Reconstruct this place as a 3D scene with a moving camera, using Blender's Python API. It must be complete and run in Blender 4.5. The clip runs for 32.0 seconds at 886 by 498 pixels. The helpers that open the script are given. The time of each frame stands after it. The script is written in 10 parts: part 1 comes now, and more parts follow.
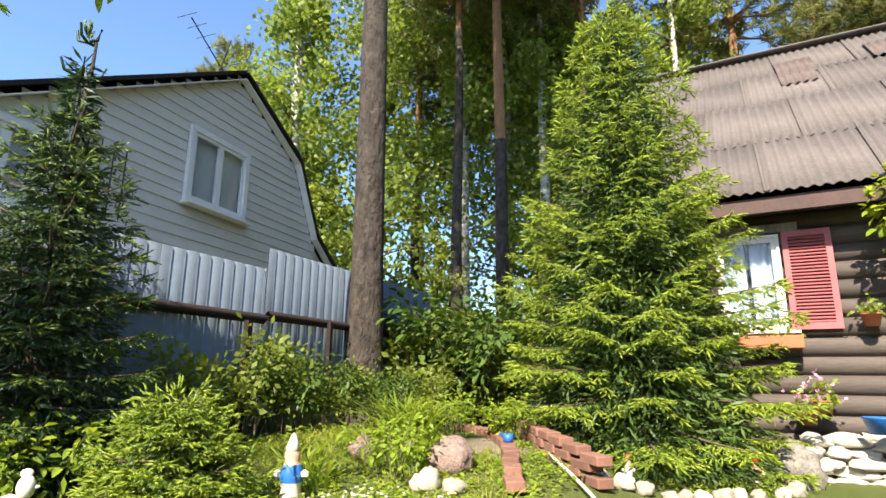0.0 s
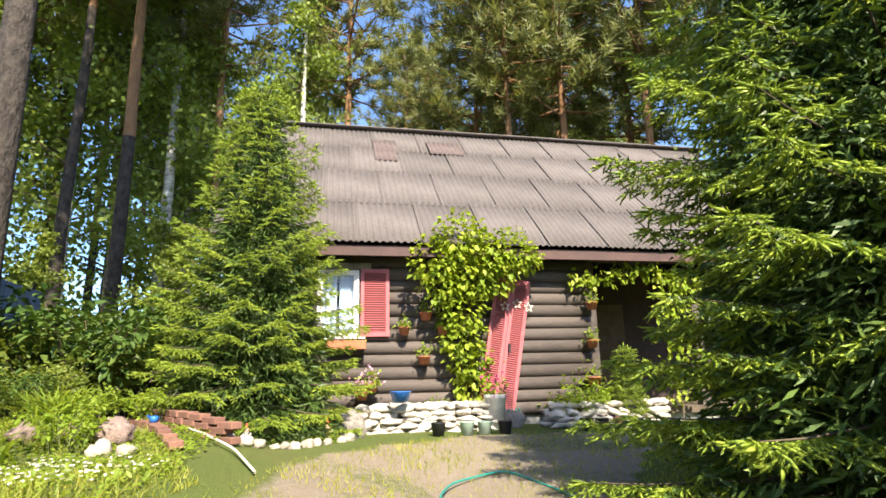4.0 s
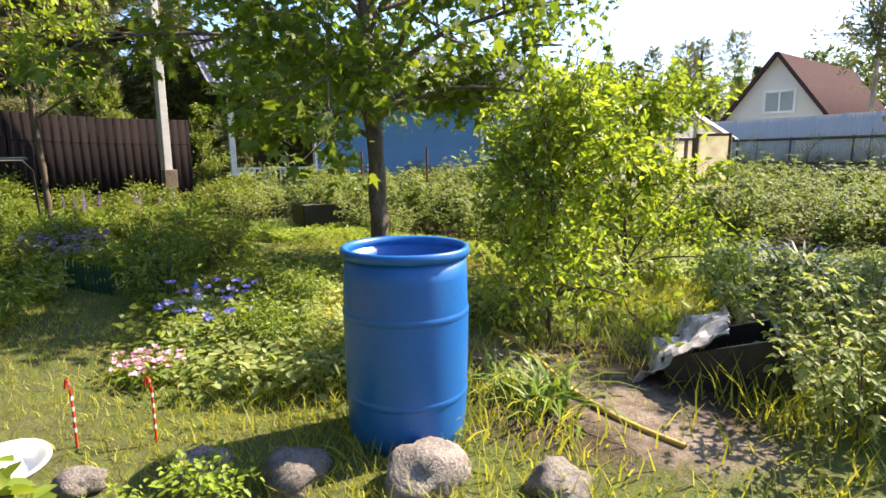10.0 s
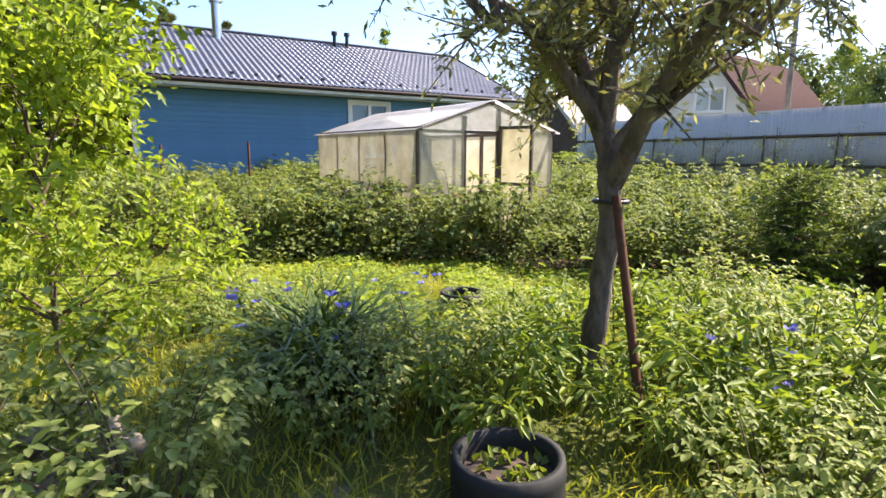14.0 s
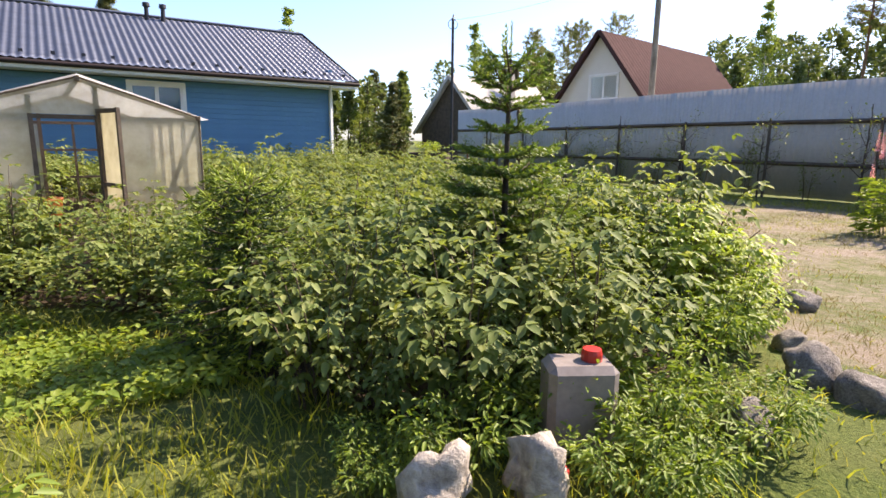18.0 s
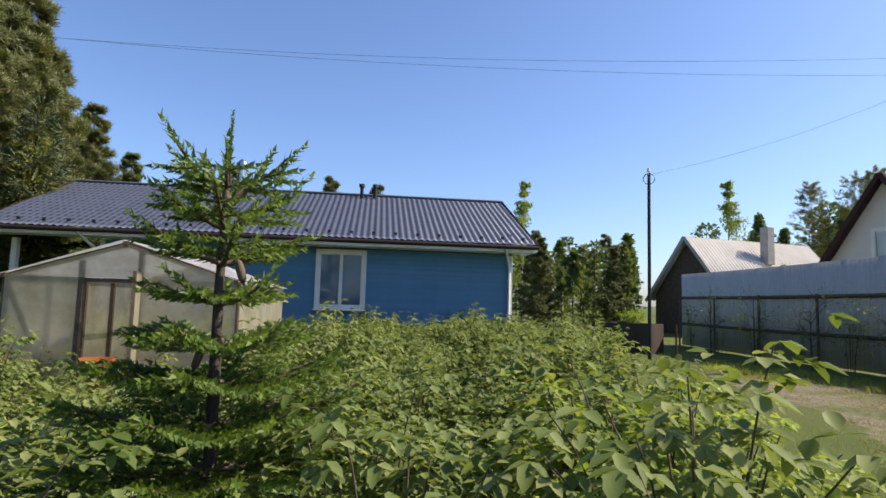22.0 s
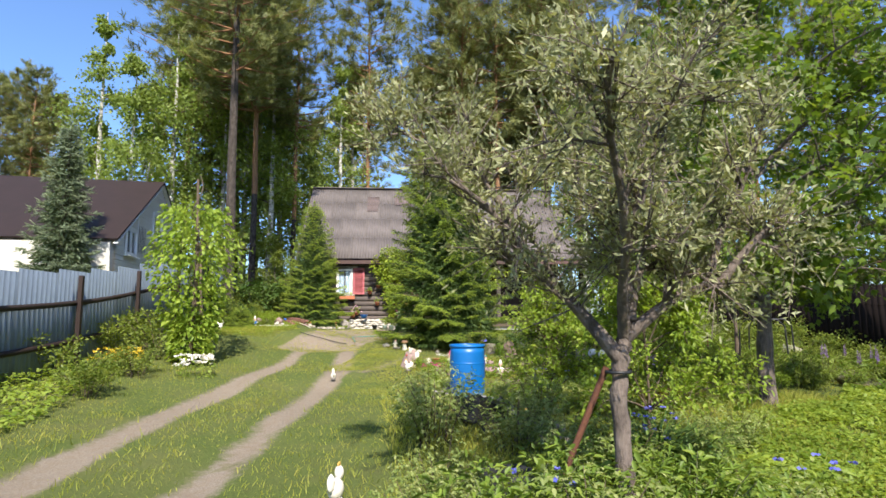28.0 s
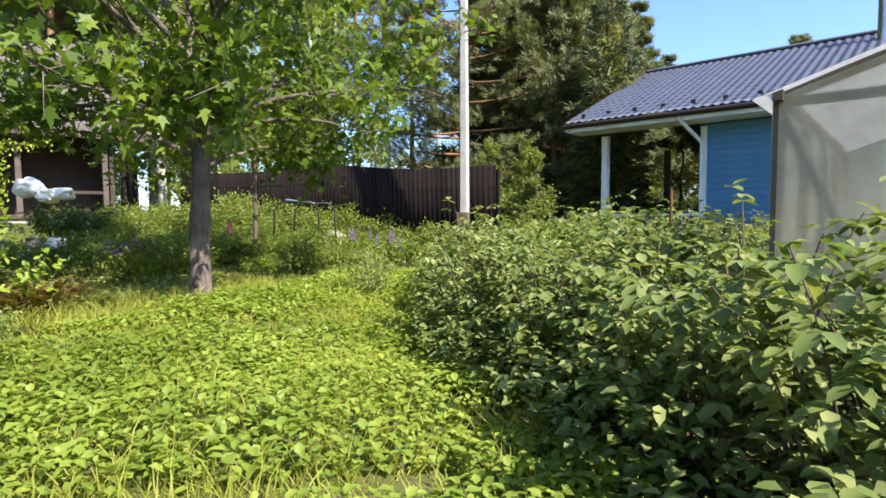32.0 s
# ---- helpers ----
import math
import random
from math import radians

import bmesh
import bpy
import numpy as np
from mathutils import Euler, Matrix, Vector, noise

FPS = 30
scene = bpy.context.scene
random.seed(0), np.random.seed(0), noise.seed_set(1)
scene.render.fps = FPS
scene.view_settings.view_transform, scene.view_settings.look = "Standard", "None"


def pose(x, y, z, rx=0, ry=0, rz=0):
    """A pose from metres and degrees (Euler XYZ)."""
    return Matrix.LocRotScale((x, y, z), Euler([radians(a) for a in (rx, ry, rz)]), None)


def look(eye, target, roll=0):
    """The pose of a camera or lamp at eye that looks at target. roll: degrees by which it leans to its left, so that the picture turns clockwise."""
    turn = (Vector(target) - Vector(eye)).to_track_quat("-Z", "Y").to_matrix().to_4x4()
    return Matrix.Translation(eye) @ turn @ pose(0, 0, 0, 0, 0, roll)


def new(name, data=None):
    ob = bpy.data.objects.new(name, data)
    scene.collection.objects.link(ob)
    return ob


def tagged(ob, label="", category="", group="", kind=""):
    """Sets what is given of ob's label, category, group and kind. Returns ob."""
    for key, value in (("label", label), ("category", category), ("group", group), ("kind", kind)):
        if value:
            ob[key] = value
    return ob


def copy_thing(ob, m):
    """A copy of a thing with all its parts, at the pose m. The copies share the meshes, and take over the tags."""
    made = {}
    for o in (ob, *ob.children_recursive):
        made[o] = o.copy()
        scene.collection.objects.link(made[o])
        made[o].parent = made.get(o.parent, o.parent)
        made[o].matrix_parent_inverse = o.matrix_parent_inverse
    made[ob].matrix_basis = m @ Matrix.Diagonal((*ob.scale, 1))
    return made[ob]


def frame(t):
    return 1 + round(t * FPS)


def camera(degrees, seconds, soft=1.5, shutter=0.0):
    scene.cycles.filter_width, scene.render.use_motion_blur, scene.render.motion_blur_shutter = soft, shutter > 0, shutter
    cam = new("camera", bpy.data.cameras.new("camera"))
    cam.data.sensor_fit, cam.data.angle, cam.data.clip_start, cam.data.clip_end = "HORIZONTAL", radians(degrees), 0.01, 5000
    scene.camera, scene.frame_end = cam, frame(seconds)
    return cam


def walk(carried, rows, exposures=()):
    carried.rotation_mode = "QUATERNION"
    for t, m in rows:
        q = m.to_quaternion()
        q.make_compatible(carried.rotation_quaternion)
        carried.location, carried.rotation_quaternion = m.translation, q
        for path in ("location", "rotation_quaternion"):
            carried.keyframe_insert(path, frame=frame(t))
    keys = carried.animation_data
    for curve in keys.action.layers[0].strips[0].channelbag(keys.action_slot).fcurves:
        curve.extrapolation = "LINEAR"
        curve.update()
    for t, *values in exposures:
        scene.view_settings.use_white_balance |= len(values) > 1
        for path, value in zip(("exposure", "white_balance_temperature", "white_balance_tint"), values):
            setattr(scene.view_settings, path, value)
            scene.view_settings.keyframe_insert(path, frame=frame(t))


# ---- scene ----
cam = camera(76.7, 32.0, soft=1.6)
PATH = [
    (0, (0.004, -0.002, 1.450), (0.062, 1.947, 1.896), 0.49),
    (0.5, (-0.159, -0.032, 1.441), (-0.080, 1.907, 1.922), 0.46),
    (1, (-0.189, -0.101, 1.443), (-0.061, 1.826, 1.967), 0.21),
    (1.5, (-0.162, -0.309, 1.413), (0.026, 1.604, 1.965), -0.00),
    (2, (-0.199, -0.559, 1.380), (0.036, 1.347, 1.941), 0.08),
    (2.5, (-0.330, -0.824, 1.362), (0.126, 1.034, 1.943), 0.24),
    (4.5, (-1.233, -1.873, 1.329), (0.366, -0.726, 1.688), -1.25),
    (5, (-1.391, -2.094, 1.323), (0.455, -1.386, 1.623), -1.22),
    (5.5, (-1.492, -2.373, 1.311), (0.474, -2.067, 1.506), -1.24),
    (6, (-1.605, -2.873, 1.278), (0.391, -2.877, 1.388), -1.04),
    (6.5, (-1.689, -3.326, 1.213), (0.300, -3.533, 1.189), -0.86),
    (7, (-1.735, -3.811, 1.171), (0.223, -4.193, 1.026), -0.60),
    (7.5, (-1.737, -4.212, 1.098), (0.179, -4.734, 0.861), -0.35),
    (8, (-1.636, -4.544, 1.083), (0.248, -5.125, 0.752), -0.08),
    (8.5, (-1.695, -4.875, 1.081), (0.114, -5.660, 0.746), 0.07),
    (9, (-1.854, -5.229, 1.073), (-0.209, -6.319, 0.747), -0.03),
    (9.5, (-2.161, -5.657, 1.027), (-0.705, -6.990, 0.705), -0.15),
    (10, (-2.360, -6.116, 1.032), (-1.096, -7.628, 0.693), -0.31),
    (10.5, (-2.429, -6.624, 0.969), (-1.212, -8.175, 0.634), -0.25),
    (11, (-2.695, -7.150, 0.960), (-1.529, -8.742, 0.635), -0.26),
    (11.5, (-2.976, -7.640, 0.950), (-1.813, -9.236, 0.635), -0.19),
    (12, (-3.303, -8.133, 0.938), (-2.126, -9.719, 0.624), 0.07),
    (12.5, (-3.649, -8.609, 0.925), (-2.451, -10.180, 0.615), 0.16),
    (13, (-3.828, -9.116, 0.946), (-2.621, -10.676, 0.617), 0.33),
    (13.5, (-3.990, -9.624, 0.955), (-2.778, -11.179, 0.619), 0.39),
    (14, (-4.140, -10.133, 0.942), (-2.913, -11.676, 0.602), 0.37),
    (14.5, (-4.371, -10.577, 0.978), (-3.148, -12.121, 0.632), 0.31),
    (15, (-4.651, -11.024, 0.981), (-3.429, -12.569, 0.634), 0.34),
    (15.5, (-5.006, -11.539, 1.012), (-3.785, -13.082, 0.655), 0.39),
    (17.5, (-6.595, -14.246, 1.012), (-5.358, -15.771, 0.631), 0.92),
    (18, (-6.814, -14.924, 1.040), (-5.651, -16.506, 0.660), 0.76),
    (18.5, (-7.017, -15.595, 1.079), (-5.945, -17.244, 0.712), 0.76),
    (19, (-7.236, -16.171, 1.093), (-6.361, -17.945, 0.799), 0.86),
    (19.5, (-7.299, -16.723, 1.143), (-6.463, -18.516, 0.852), 1.12),
    (20, (-7.241, -17.239, 1.198), (-6.315, -18.994, 0.948), 1.22),
    (20.5, (-7.237, -17.638, 1.192), (-5.985, -19.197, 1.187), 1.21),
    (21, (-7.189, -18.041, 1.147), (-5.696, -19.371, 1.204), 1.30),
    (21.5, (-7.102, -18.310, 1.151), (-5.444, -19.428, 1.222), 1.52),
    (22, (-7.069, -18.443, 1.142), (-5.287, -19.333, 1.324), 1.67),
    (22.5, (-7.032, -18.440, 1.118), (-5.183, -19.168, 1.346), 1.84),
    (23, (-6.991, -18.337, 1.105), (-5.093, -18.923, 1.335), 1.88),
    (23.5, (-7.031, -17.986, 1.136), (-5.082, -18.365, 1.375), 2.08),
    (24, (-7.096, -17.655, 1.185), (-5.119, -17.763, 1.466), 2.05),
    (24.5, (-7.094, -17.408, 1.206), (-5.154, -17.113, 1.593), 1.73),
    (25, (-7.087, -17.180, 1.199), (-5.290, -16.450, 1.687), 1.39),
    (25.5, (-7.172, -17.004, 1.178), (-5.569, -15.927, 1.698), 1.28),
    (26, (-7.189, -16.738, 1.206), (-5.717, -15.484, 1.716), 1.01),
    (26.5, (-7.085, -16.392, 1.227), (-5.716, -15.010, 1.689), 0.50),
    (28.5, (-5.894, -15.390, 1.037), (-4.777, -13.741, 1.225), -0.20),
    (29, (-5.388, -15.468, 0.979), (-4.079, -13.962, 1.127), -0.32),
    (29.5, (-4.810, -15.615, 0.935), (-3.285, -14.326, 1.045), -0.17),
    (30, (-4.325, -15.699, 0.937), (-2.668, -14.581, 1.007), -0.06),
    (30.5, (-3.838, -15.752, 0.869), (-2.151, -14.679, 0.909), 0.02),
    (31, (-3.306, -15.882, 0.787), (-1.621, -14.805, 0.777), -0.16),
    (31.5, (-2.723, -16.064, 0.687), (-0.975, -15.095, 0.628), -0.36),
    (32, (-2.165, -16.122, 0.636), (-0.311, -15.382, 0.515), -0.34),
]
walk(cam, [(t, look(eye, target, roll)) for t, eye, target, roll in PATH],
     exposures=[(0.0, 1.56, 6500, 12), (2.5, 1.56, 6500, 12), (5.5, 1.66, 6400, 14), (8.0, 1.72, 6700, 20), (15.5, 1.70, 6600, 20), (19.0, 1.32, 6800, 24), (20.0, 1.08, 6650, 23), (21.0, 0.66, 6500, 20), (23.0, 0.66, 6200, 16), (26.0, 0.98, 6000, 13), (28.5, 1.05, 6000, 14), (29.5, 1.28, 6000, 15), (32.0, 1.45, 6000, 16)])

# ---- light ----
SUN_UP, SUN_WAY = radians(44), radians(156)
world = bpy.data.worlds.new("sky")
scene.world = world
world.use_nodes = True
wn = world.node_tree.nodes
sky = wn.new("ShaderNodeTexSky")
sky.sky_type, sky.sun_disc = "NISHITA", False
sky.sun_elevation, sky.sun_rotation = SUN_UP, -SUN_WAY
sky.air_density, sky.dust_density, sky.ozone_density = 1.0, 1.0, 6.0
wn["Background"].inputs["Strength"].default_value = 0.125
world.node_tree.links.new(sky.outputs[0], wn["Background"].inputs["Color"])
to_sun = Vector((-math.sin(SUN_WAY) * math.cos(SUN_UP), math.cos(SUN_WAY) * math.cos(SUN_UP), math.sin(SUN_UP)))
sun = new("sun", bpy.data.lights.new("sun", "SUN"))
sun.data.energy, sun.data.angle, sun.data.color = 5.0, radians(0.6), (1.0, 0.90, 0.70)
sun.matrix_world = look(to_sun * 50, (0, 0, 0))

# ---- helpers of this scene ----
TAU = 2 * math.pi


def raw_mesh(name, verts, faces, mats, index=None, smooth=False):
    """A mesh out of arrays; faces is one array or a list of arrays of equal-sided faces."""
    me = bpy.data.meshes.new(name)
    verts = np.asarray(verts, np.float32).reshape(-1, 3)
    groups = [np.asarray(f, np.int32) for f in (faces if isinstance(faces, list) else [faces])]
    groups = [f for f in groups if len(f)]
    loops = np.concatenate([f.ravel() for f in groups])
    sizes = np.concatenate([np.full(len(f), f.shape[1], np.int32) for f in groups])
    me.vertices.add(len(verts))
    me.vertices.foreach_set("co", verts.ravel())
    me.loops.add(len(loops))
    me.loops.foreach_set("vertex_index", loops)
    me.polygons.add(len(sizes))
    me.polygons.foreach_set("loop_start", (np.cumsum(sizes) - sizes).astype(np.int32))
    for m in mats if isinstance(mats, (list, tuple)) else [mats]:
        me.materials.append(m)
    if index is not None:
        me.polygons.foreach_set("material_index", np.asarray(index, np.int32))
    if smooth:
        me.polygons.foreach_set("use_smooth", np.ones(len(sizes), bool))
    me.update(calc_edges=True)
    return me


def thing(name, x, y, z=None, turn=0.0, label="", category="", group="", kind=""):
    """An empty at a thing's base, for its parts."""
    ob = new(name)
    ob.empty_display_size = 0.1
    ob.matrix_world = pose(x, y, ground(x, y) if z is None else z, 0, 0, turn)
    return tagged(ob, label, category, group, kind)


def put(name, me, parent=None, m=None, label="", category="", group="", kind=""):
    ob = new(name, me)
    if parent:
        ob.parent = parent
    if m is not None:
        ob.matrix_basis = m
    if name in ("limb", "bough", "stem", "foliage", "needles", "leaf_crown", "bloom", "leaf_tuft", "old_needles", "young_growth") and not kind:
        kind = "stuff"
    return tagged(ob, label, category, group, kind)


def part(name, bm, material, parent, label="", m=None, smooth=False):
    """A bmesh as one mesh object under a thing or a part."""
    me = bpy.data.meshes.new(name)
    if smooth:
        for f in bm.faces:
            f.smooth = True
    bm.to_mesh(me)
    bm.free()
    for mm in material if isinstance(material, (list, tuple)) else [material]:
        me.materials.append(mm)
    return put(name, me, parent, m, label)


def box(bm, x, y, z, sx, sy, sz, turn=0.0, bevel=0.0):
    """A box by its middle and its sizes."""
    made = bmesh.ops.create_cube(bm, size=1.0, matrix=pose(x, y, z, 0, 0, turn) @ Matrix.Diagonal((sx, sy, sz, 1)))
    if bevel:
        edges = list({e for v in made["verts"] for e in v.link_edges})
        bmesh.ops.bevel(bm, geom=edges, offset=bevel, segments=1, affect="EDGES")
    return bm


def boxed(x, y, z, sx, sy, sz, turn=0.0, bevel=0.0):
    return box(bmesh.new(), x, y, z, sx, sy, sz, turn, bevel)


def beam(bm, a, b, w, d, bevel=0.0):
    """A straight bar of rectangular section from a to b."""
    a, b = Vector(a), Vector(b)
    m = Matrix.Translation((a + b) / 2) @ (b - a).to_track_quat("Z", "Y").to_matrix().to_4x4() @ Matrix.Diagonal((w, d, (b - a).length, 1))
    made = bmesh.ops.create_cube(bm, size=1.0, matrix=m)
    if bevel:
        bmesh.ops.bevel(bm, geom=list({e for v in made["verts"] for e in v.link_edges}), offset=bevel, segments=1, affect="EDGES")
    return bm


def tube_arrays(points, radii, sides=8, cap=True):
    p = np.asarray(points, float)
    r = np.broadcast_to(np.asarray(radii, float), (len(p),))
    d = np.gradient(p, axis=0)
    d /= np.linalg.norm(d, axis=1, keepdims=True) + 1e-9
    ref = np.where(np.abs(d[:, 2:3]) > 0.9, [[1.0, 0, 0]], [[0, 0, 1.0]])
    u = np.cross(d, ref)
    u /= np.linalg.norm(u, axis=1, keepdims=True) + 1e-9
    v = np.cross(d, u)
    a = np.arange(sides) * TAU / sides
    ring = p[:, None] + r[:, None, None] * (np.cos(a)[None, :, None] * u[:, None] + np.sin(a)[None, :, None] * v[:, None])
    n = len(p)
    i, j = np.meshgrid(np.arange(n - 1), np.arange(sides), indexing="ij")
    k = (j + 1) % sides
    f = np.stack([i * sides + j, i * sides + k, (i + 1) * sides + k, (i + 1) * sides + j], -1).reshape(-1, 4)
    return ring.reshape(-1, 3), f


def tubes_mesh(name, lines, mat, sides=6, smooth=True):
    """Many tubes (points, radii) as one mesh."""
    vs, fs, at = [], [], 0
    for pts, rad in lines:
        v, f = tube_arrays(pts, rad, sides)
        vs.append(v)
        fs.append(f + at)
        at += len(v)
    return raw_mesh(name, np.concatenate(vs), np.concatenate(fs), mat, smooth=smooth)


def lathe(profile, sides=20, wobble=0.0, seed=0):
    """A bmesh turned from (radius, height) pairs."""
    bm = bmesh.new()
    rng = np.random.default_rng(seed)
    rings = []
    for r, z in profile:
        if r < 1e-4:
            rings.append([bm.verts.new((0, 0, z))])
        else:
            rings.append([bm.verts.new((r * math.cos(TAU * k / sides) * (1 + wobble * rng.normal()), r * math.sin(TAU * k / sides) * (1 + wobble * rng.normal()), z)) for k in range(sides)])
    for a, b in zip(rings, rings[1:]):
        for k in range(sides):
            q = (k + 1) % sides
            if len(a) == 1 and len(b) == 1:
                continue
            if len(a) == 1:
                bm.faces.new((a[0], b[q], b[k]))
            elif len(b) == 1:
                bm.faces.new((a[k], a[q], b[0]))
            else:
                bm.faces.new((a[k], a[q], b[q], b[k]))
    bmesh.ops.recalc_face_normals(bm, faces=bm.faces)
    return bm


def rock_bm(seed, sx, sy, sz, rough=0.28, detail=3):
    """A rounded uneven stone that sits on z = 0, a little sunk."""
    bm = bmesh.new()
    bmesh.ops.create_icosphere(bm, subdivisions=detail, radius=1.0)
    off = Vector((seed * 3.17, seed * 1.31, seed * 7.7))
    for v in bm.verts:
        n = noise.noise(v.co * 0.9 + off) * rough * 1.5 + noise.noise(v.co * 2.3 + off) * rough * 0.8 + abs(noise.noise(v.co * 1.6 + off * 2)) * rough * 0.8 - 0.1 + noise.noise(v.co * 5.5 + off) * rough * 0.22
        v.co *= 1 + n
        v.co = Vector((v.co.x * sx / 2, v.co.y * sy / 2, max(v.co.z, -0.55) * sz * 0.64 + sz * 0.30))
    for f in bm.faces:
        f.smooth = True
    return bm


# heights of the ground: x, y, z
ANCHORS = np.array([
    (0, 0, .08), (-1.5, -3, -.1), (-2.2, -6, -.34), (-4.4, -10.6, -.38), (-7, -16, -.27), (-7.1, -18.5, -.22), (-4.3, -15.7, -.42), (-2.2, -16.1, -.64),
    (3, -15, -.62), (-.6, 3, .72), (.5, 4.5, .90), (-.3, 5.0, 1.0), (2.2, 4.2, .60), (-3.5, 3.5, .65), (4.2, 4.9, .55), (3, 2, .3), (-.6, -8, -.3), (1.6, -4.5, -.13), (2.8, -11, -.32),
    (9.8, -12, -.45), (7.8, -28, -.4), (-6, -27, -.25), (-13, -10, 0), (12, -4, -.1), (12, 6, .55), (0, 14, .85)])


def ground_arr(x, y):
    x, y = np.asarray(x, float), np.asarray(y, float)
    top, low = np.zeros_like(x), np.zeros_like(x)
    for ax, ay, az in ANCHORS:
        w = 1 / ((x - ax) ** 2 + (y - ay) ** 2 + 0.5) ** 1.6
        top, low = top + w * az, low + w
    return top / low


def ground(x, y):
    return float(ground_arr(x, y))


def line_gap(x, y, pts):
    """The distance of points from a polyline."""
    best = np.full(np.shape(x), 1e9)
    for (ax, ay), (bx, by) in zip(pts, pts[1:]):
        dx, dy = bx - ax, by - ay
        s = np.clip(((x - ax) * dx + (y - ay) * dy) / (dx * dx + dy * dy), 0, 1)
        best = np.minimum(best, np.hypot(x - ax - s * dx, y - ay - s * dy))
    return best


def inside(x, y, poly):
    hit = np.zeros(np.shape(x), bool)
    for (ax, ay), (bx, by) in zip(poly, poly[1:] + poly[:1]):
        cross = ((ay > y) != (by > y)) & (x < (bx - ax) * (y - ay) / (by - ay + 1e-12) + ax)
        hit ^= cross
    return hit


def soft_noise(x, y, seed=0, size=1.0):
    """A cheap smooth pattern between about -1 and 1."""
    r = np.random.default_rng(seed)
    out = np.zeros(np.shape(x))
    for k in range(6):
        a, f, p = r.uniform(0, TAU), (0.7 + 0.5 * k) / size, r.uniform(0, TAU)
        out += np.sin((x * math.cos(a) + y * math.sin(a)) * f * 2 + p + 1.3 * np.sin((x * math.sin(a) - y * math.cos(a)) * f * 1.3 + p)) / (1 + 0.4 * k)
    return out / 3.2


def unit(v):
    return v / (np.linalg.norm(v, axis=-1, keepdims=True) + 1e-9)


def leaf_arrays(base, way, size, rng, wide=0.55, fold=0.25, droop=0.3, flat=0.5):
    """Pointed folded leaves, six corners each, from base along way."""
    n = len(base)
    way = unit(way)
    side = unit(np.cross(way, np.where(np.abs(way[:, 2:3]) > 0.95, [[1.0, 0, 0]], [[0, 0, 1.0]])) * flat + (1 - flat) * rng.normal(size=(n, 3)))
    side = unit(side - way * (side * way).sum(-1, keepdims=True))
    up = np.cross(side, way)
    up *= np.where(up[:, 2:3] < 0, -1, 1)
    L = np.broadcast_to(np.asarray(size, float), (n,))[:, None]
    w = L * wide / 2
    down = np.array([[0, 0, -1.0]]) * L * droop
    v = np.stack([base, base + way * L * 0.30 + side * w * 0.92 + up * w * fold, base + way * L * 0.68 + side * w * 0.78 + up * w * fold + down * 0.5,
                  base + way * L + down, base + way * L * 0.68 - side * w * 0.78 + up * w * fold + down * 0.5, base + way * L * 0.30 - side * w * 0.92 + up * w * fold], 1)
    at = np.arange(n)[:, None] * 6
    f = np.concatenate([at + [0, 1, 2, 3], at + [0, 3, 4, 5]])
    return v.reshape(-1, 3), f


def lobed_arrays(base, way, size, rng, flat=0.6):
    """Five-lobed leaves of ten corners."""
    n = len(base)
    way = unit(way)
    side = unit(np.cross(way, np.where(np.abs(way[:, 2:3]) > 0.95, [[1.0, 0, 0]], [[0, 0, 1.0]])) * flat + (1 - flat) * rng.normal(size=(n, 3)))
    side = unit(side - way * (side * way).sum(-1, keepdims=True))
    L = np.broadcast_to(np.asarray(size, float), (n,))[:, None, None]
    shape = np.array([(0.0, 0.0), (0.34, 0.10), (0.24, 0.28), (0.52, 0.56), (0.20, 0.56), (0.0, 1.0), (-0.20, 0.56), (-0.52, 0.56), (-0.24, 0.28), (-0.34, 0.10)])
    droop = np.array([0.0, 0.08, 0.0, 0.16, 0.04, 0.22, 0.04, 0.16, 0.0, 0.08])
    v = base[:, None] + L * (shape[None, :, :1] * side[:, None] + shape[None, :, 1:] * way[:, None] - droop[None, :, None] * np.array([0, 0, 1.0]))
    return v.reshape(-1, 3), np.arange(n * 10).reshape(-1, 10)


def diamond_arrays(base, way, size, rng, wide=0.4):
    """Small leaves of four corners."""
    n = len(base)
    way = unit(way)
    side = unit(np.cross(way, rng.normal(size=(n, 3))))
    L = np.broadcast_to(np.asarray(size, float), (n,))[:, None]
    v = np.stack([base, base + way * L * 0.5 + side * L * wide / 2, base + way * L, base + way * L * 0.5 - side * L * wide / 2], 1)
    return v.reshape(-1, 3), np.arange(n * 4).reshape(-1, 4)


def blade_arrays(base, way, size, width, bend, rng):
    """Grass blades: a quad and a bent tip."""
    n = len(base)
    side = unit(np.cross(way, rng.normal(size=(n, 3)))) * np.broadcast_to(np.asarray(width, float), (n,))[:, None]
    L = np.broadcast_to(np.asarray(size, float), (n,))[:, None]
    out = rng.normal(size=(n, 3)) * np.array([[1, 1, 0]])
    out = unit(out) * L * bend
    mid = base + unit(way) * L * 0.55 + out * 0.3
    tip = base + unit(way) * L * 0.92 + out
    v = np.stack([base - side, base + side, mid + side * 0.7, mid - side * 0.7, tip], 1)
    at = np.arange(n)[:, None] * 5
    return v.reshape(-1, 3), [at + [0, 1, 2, 3], at + [3, 2, 4]]


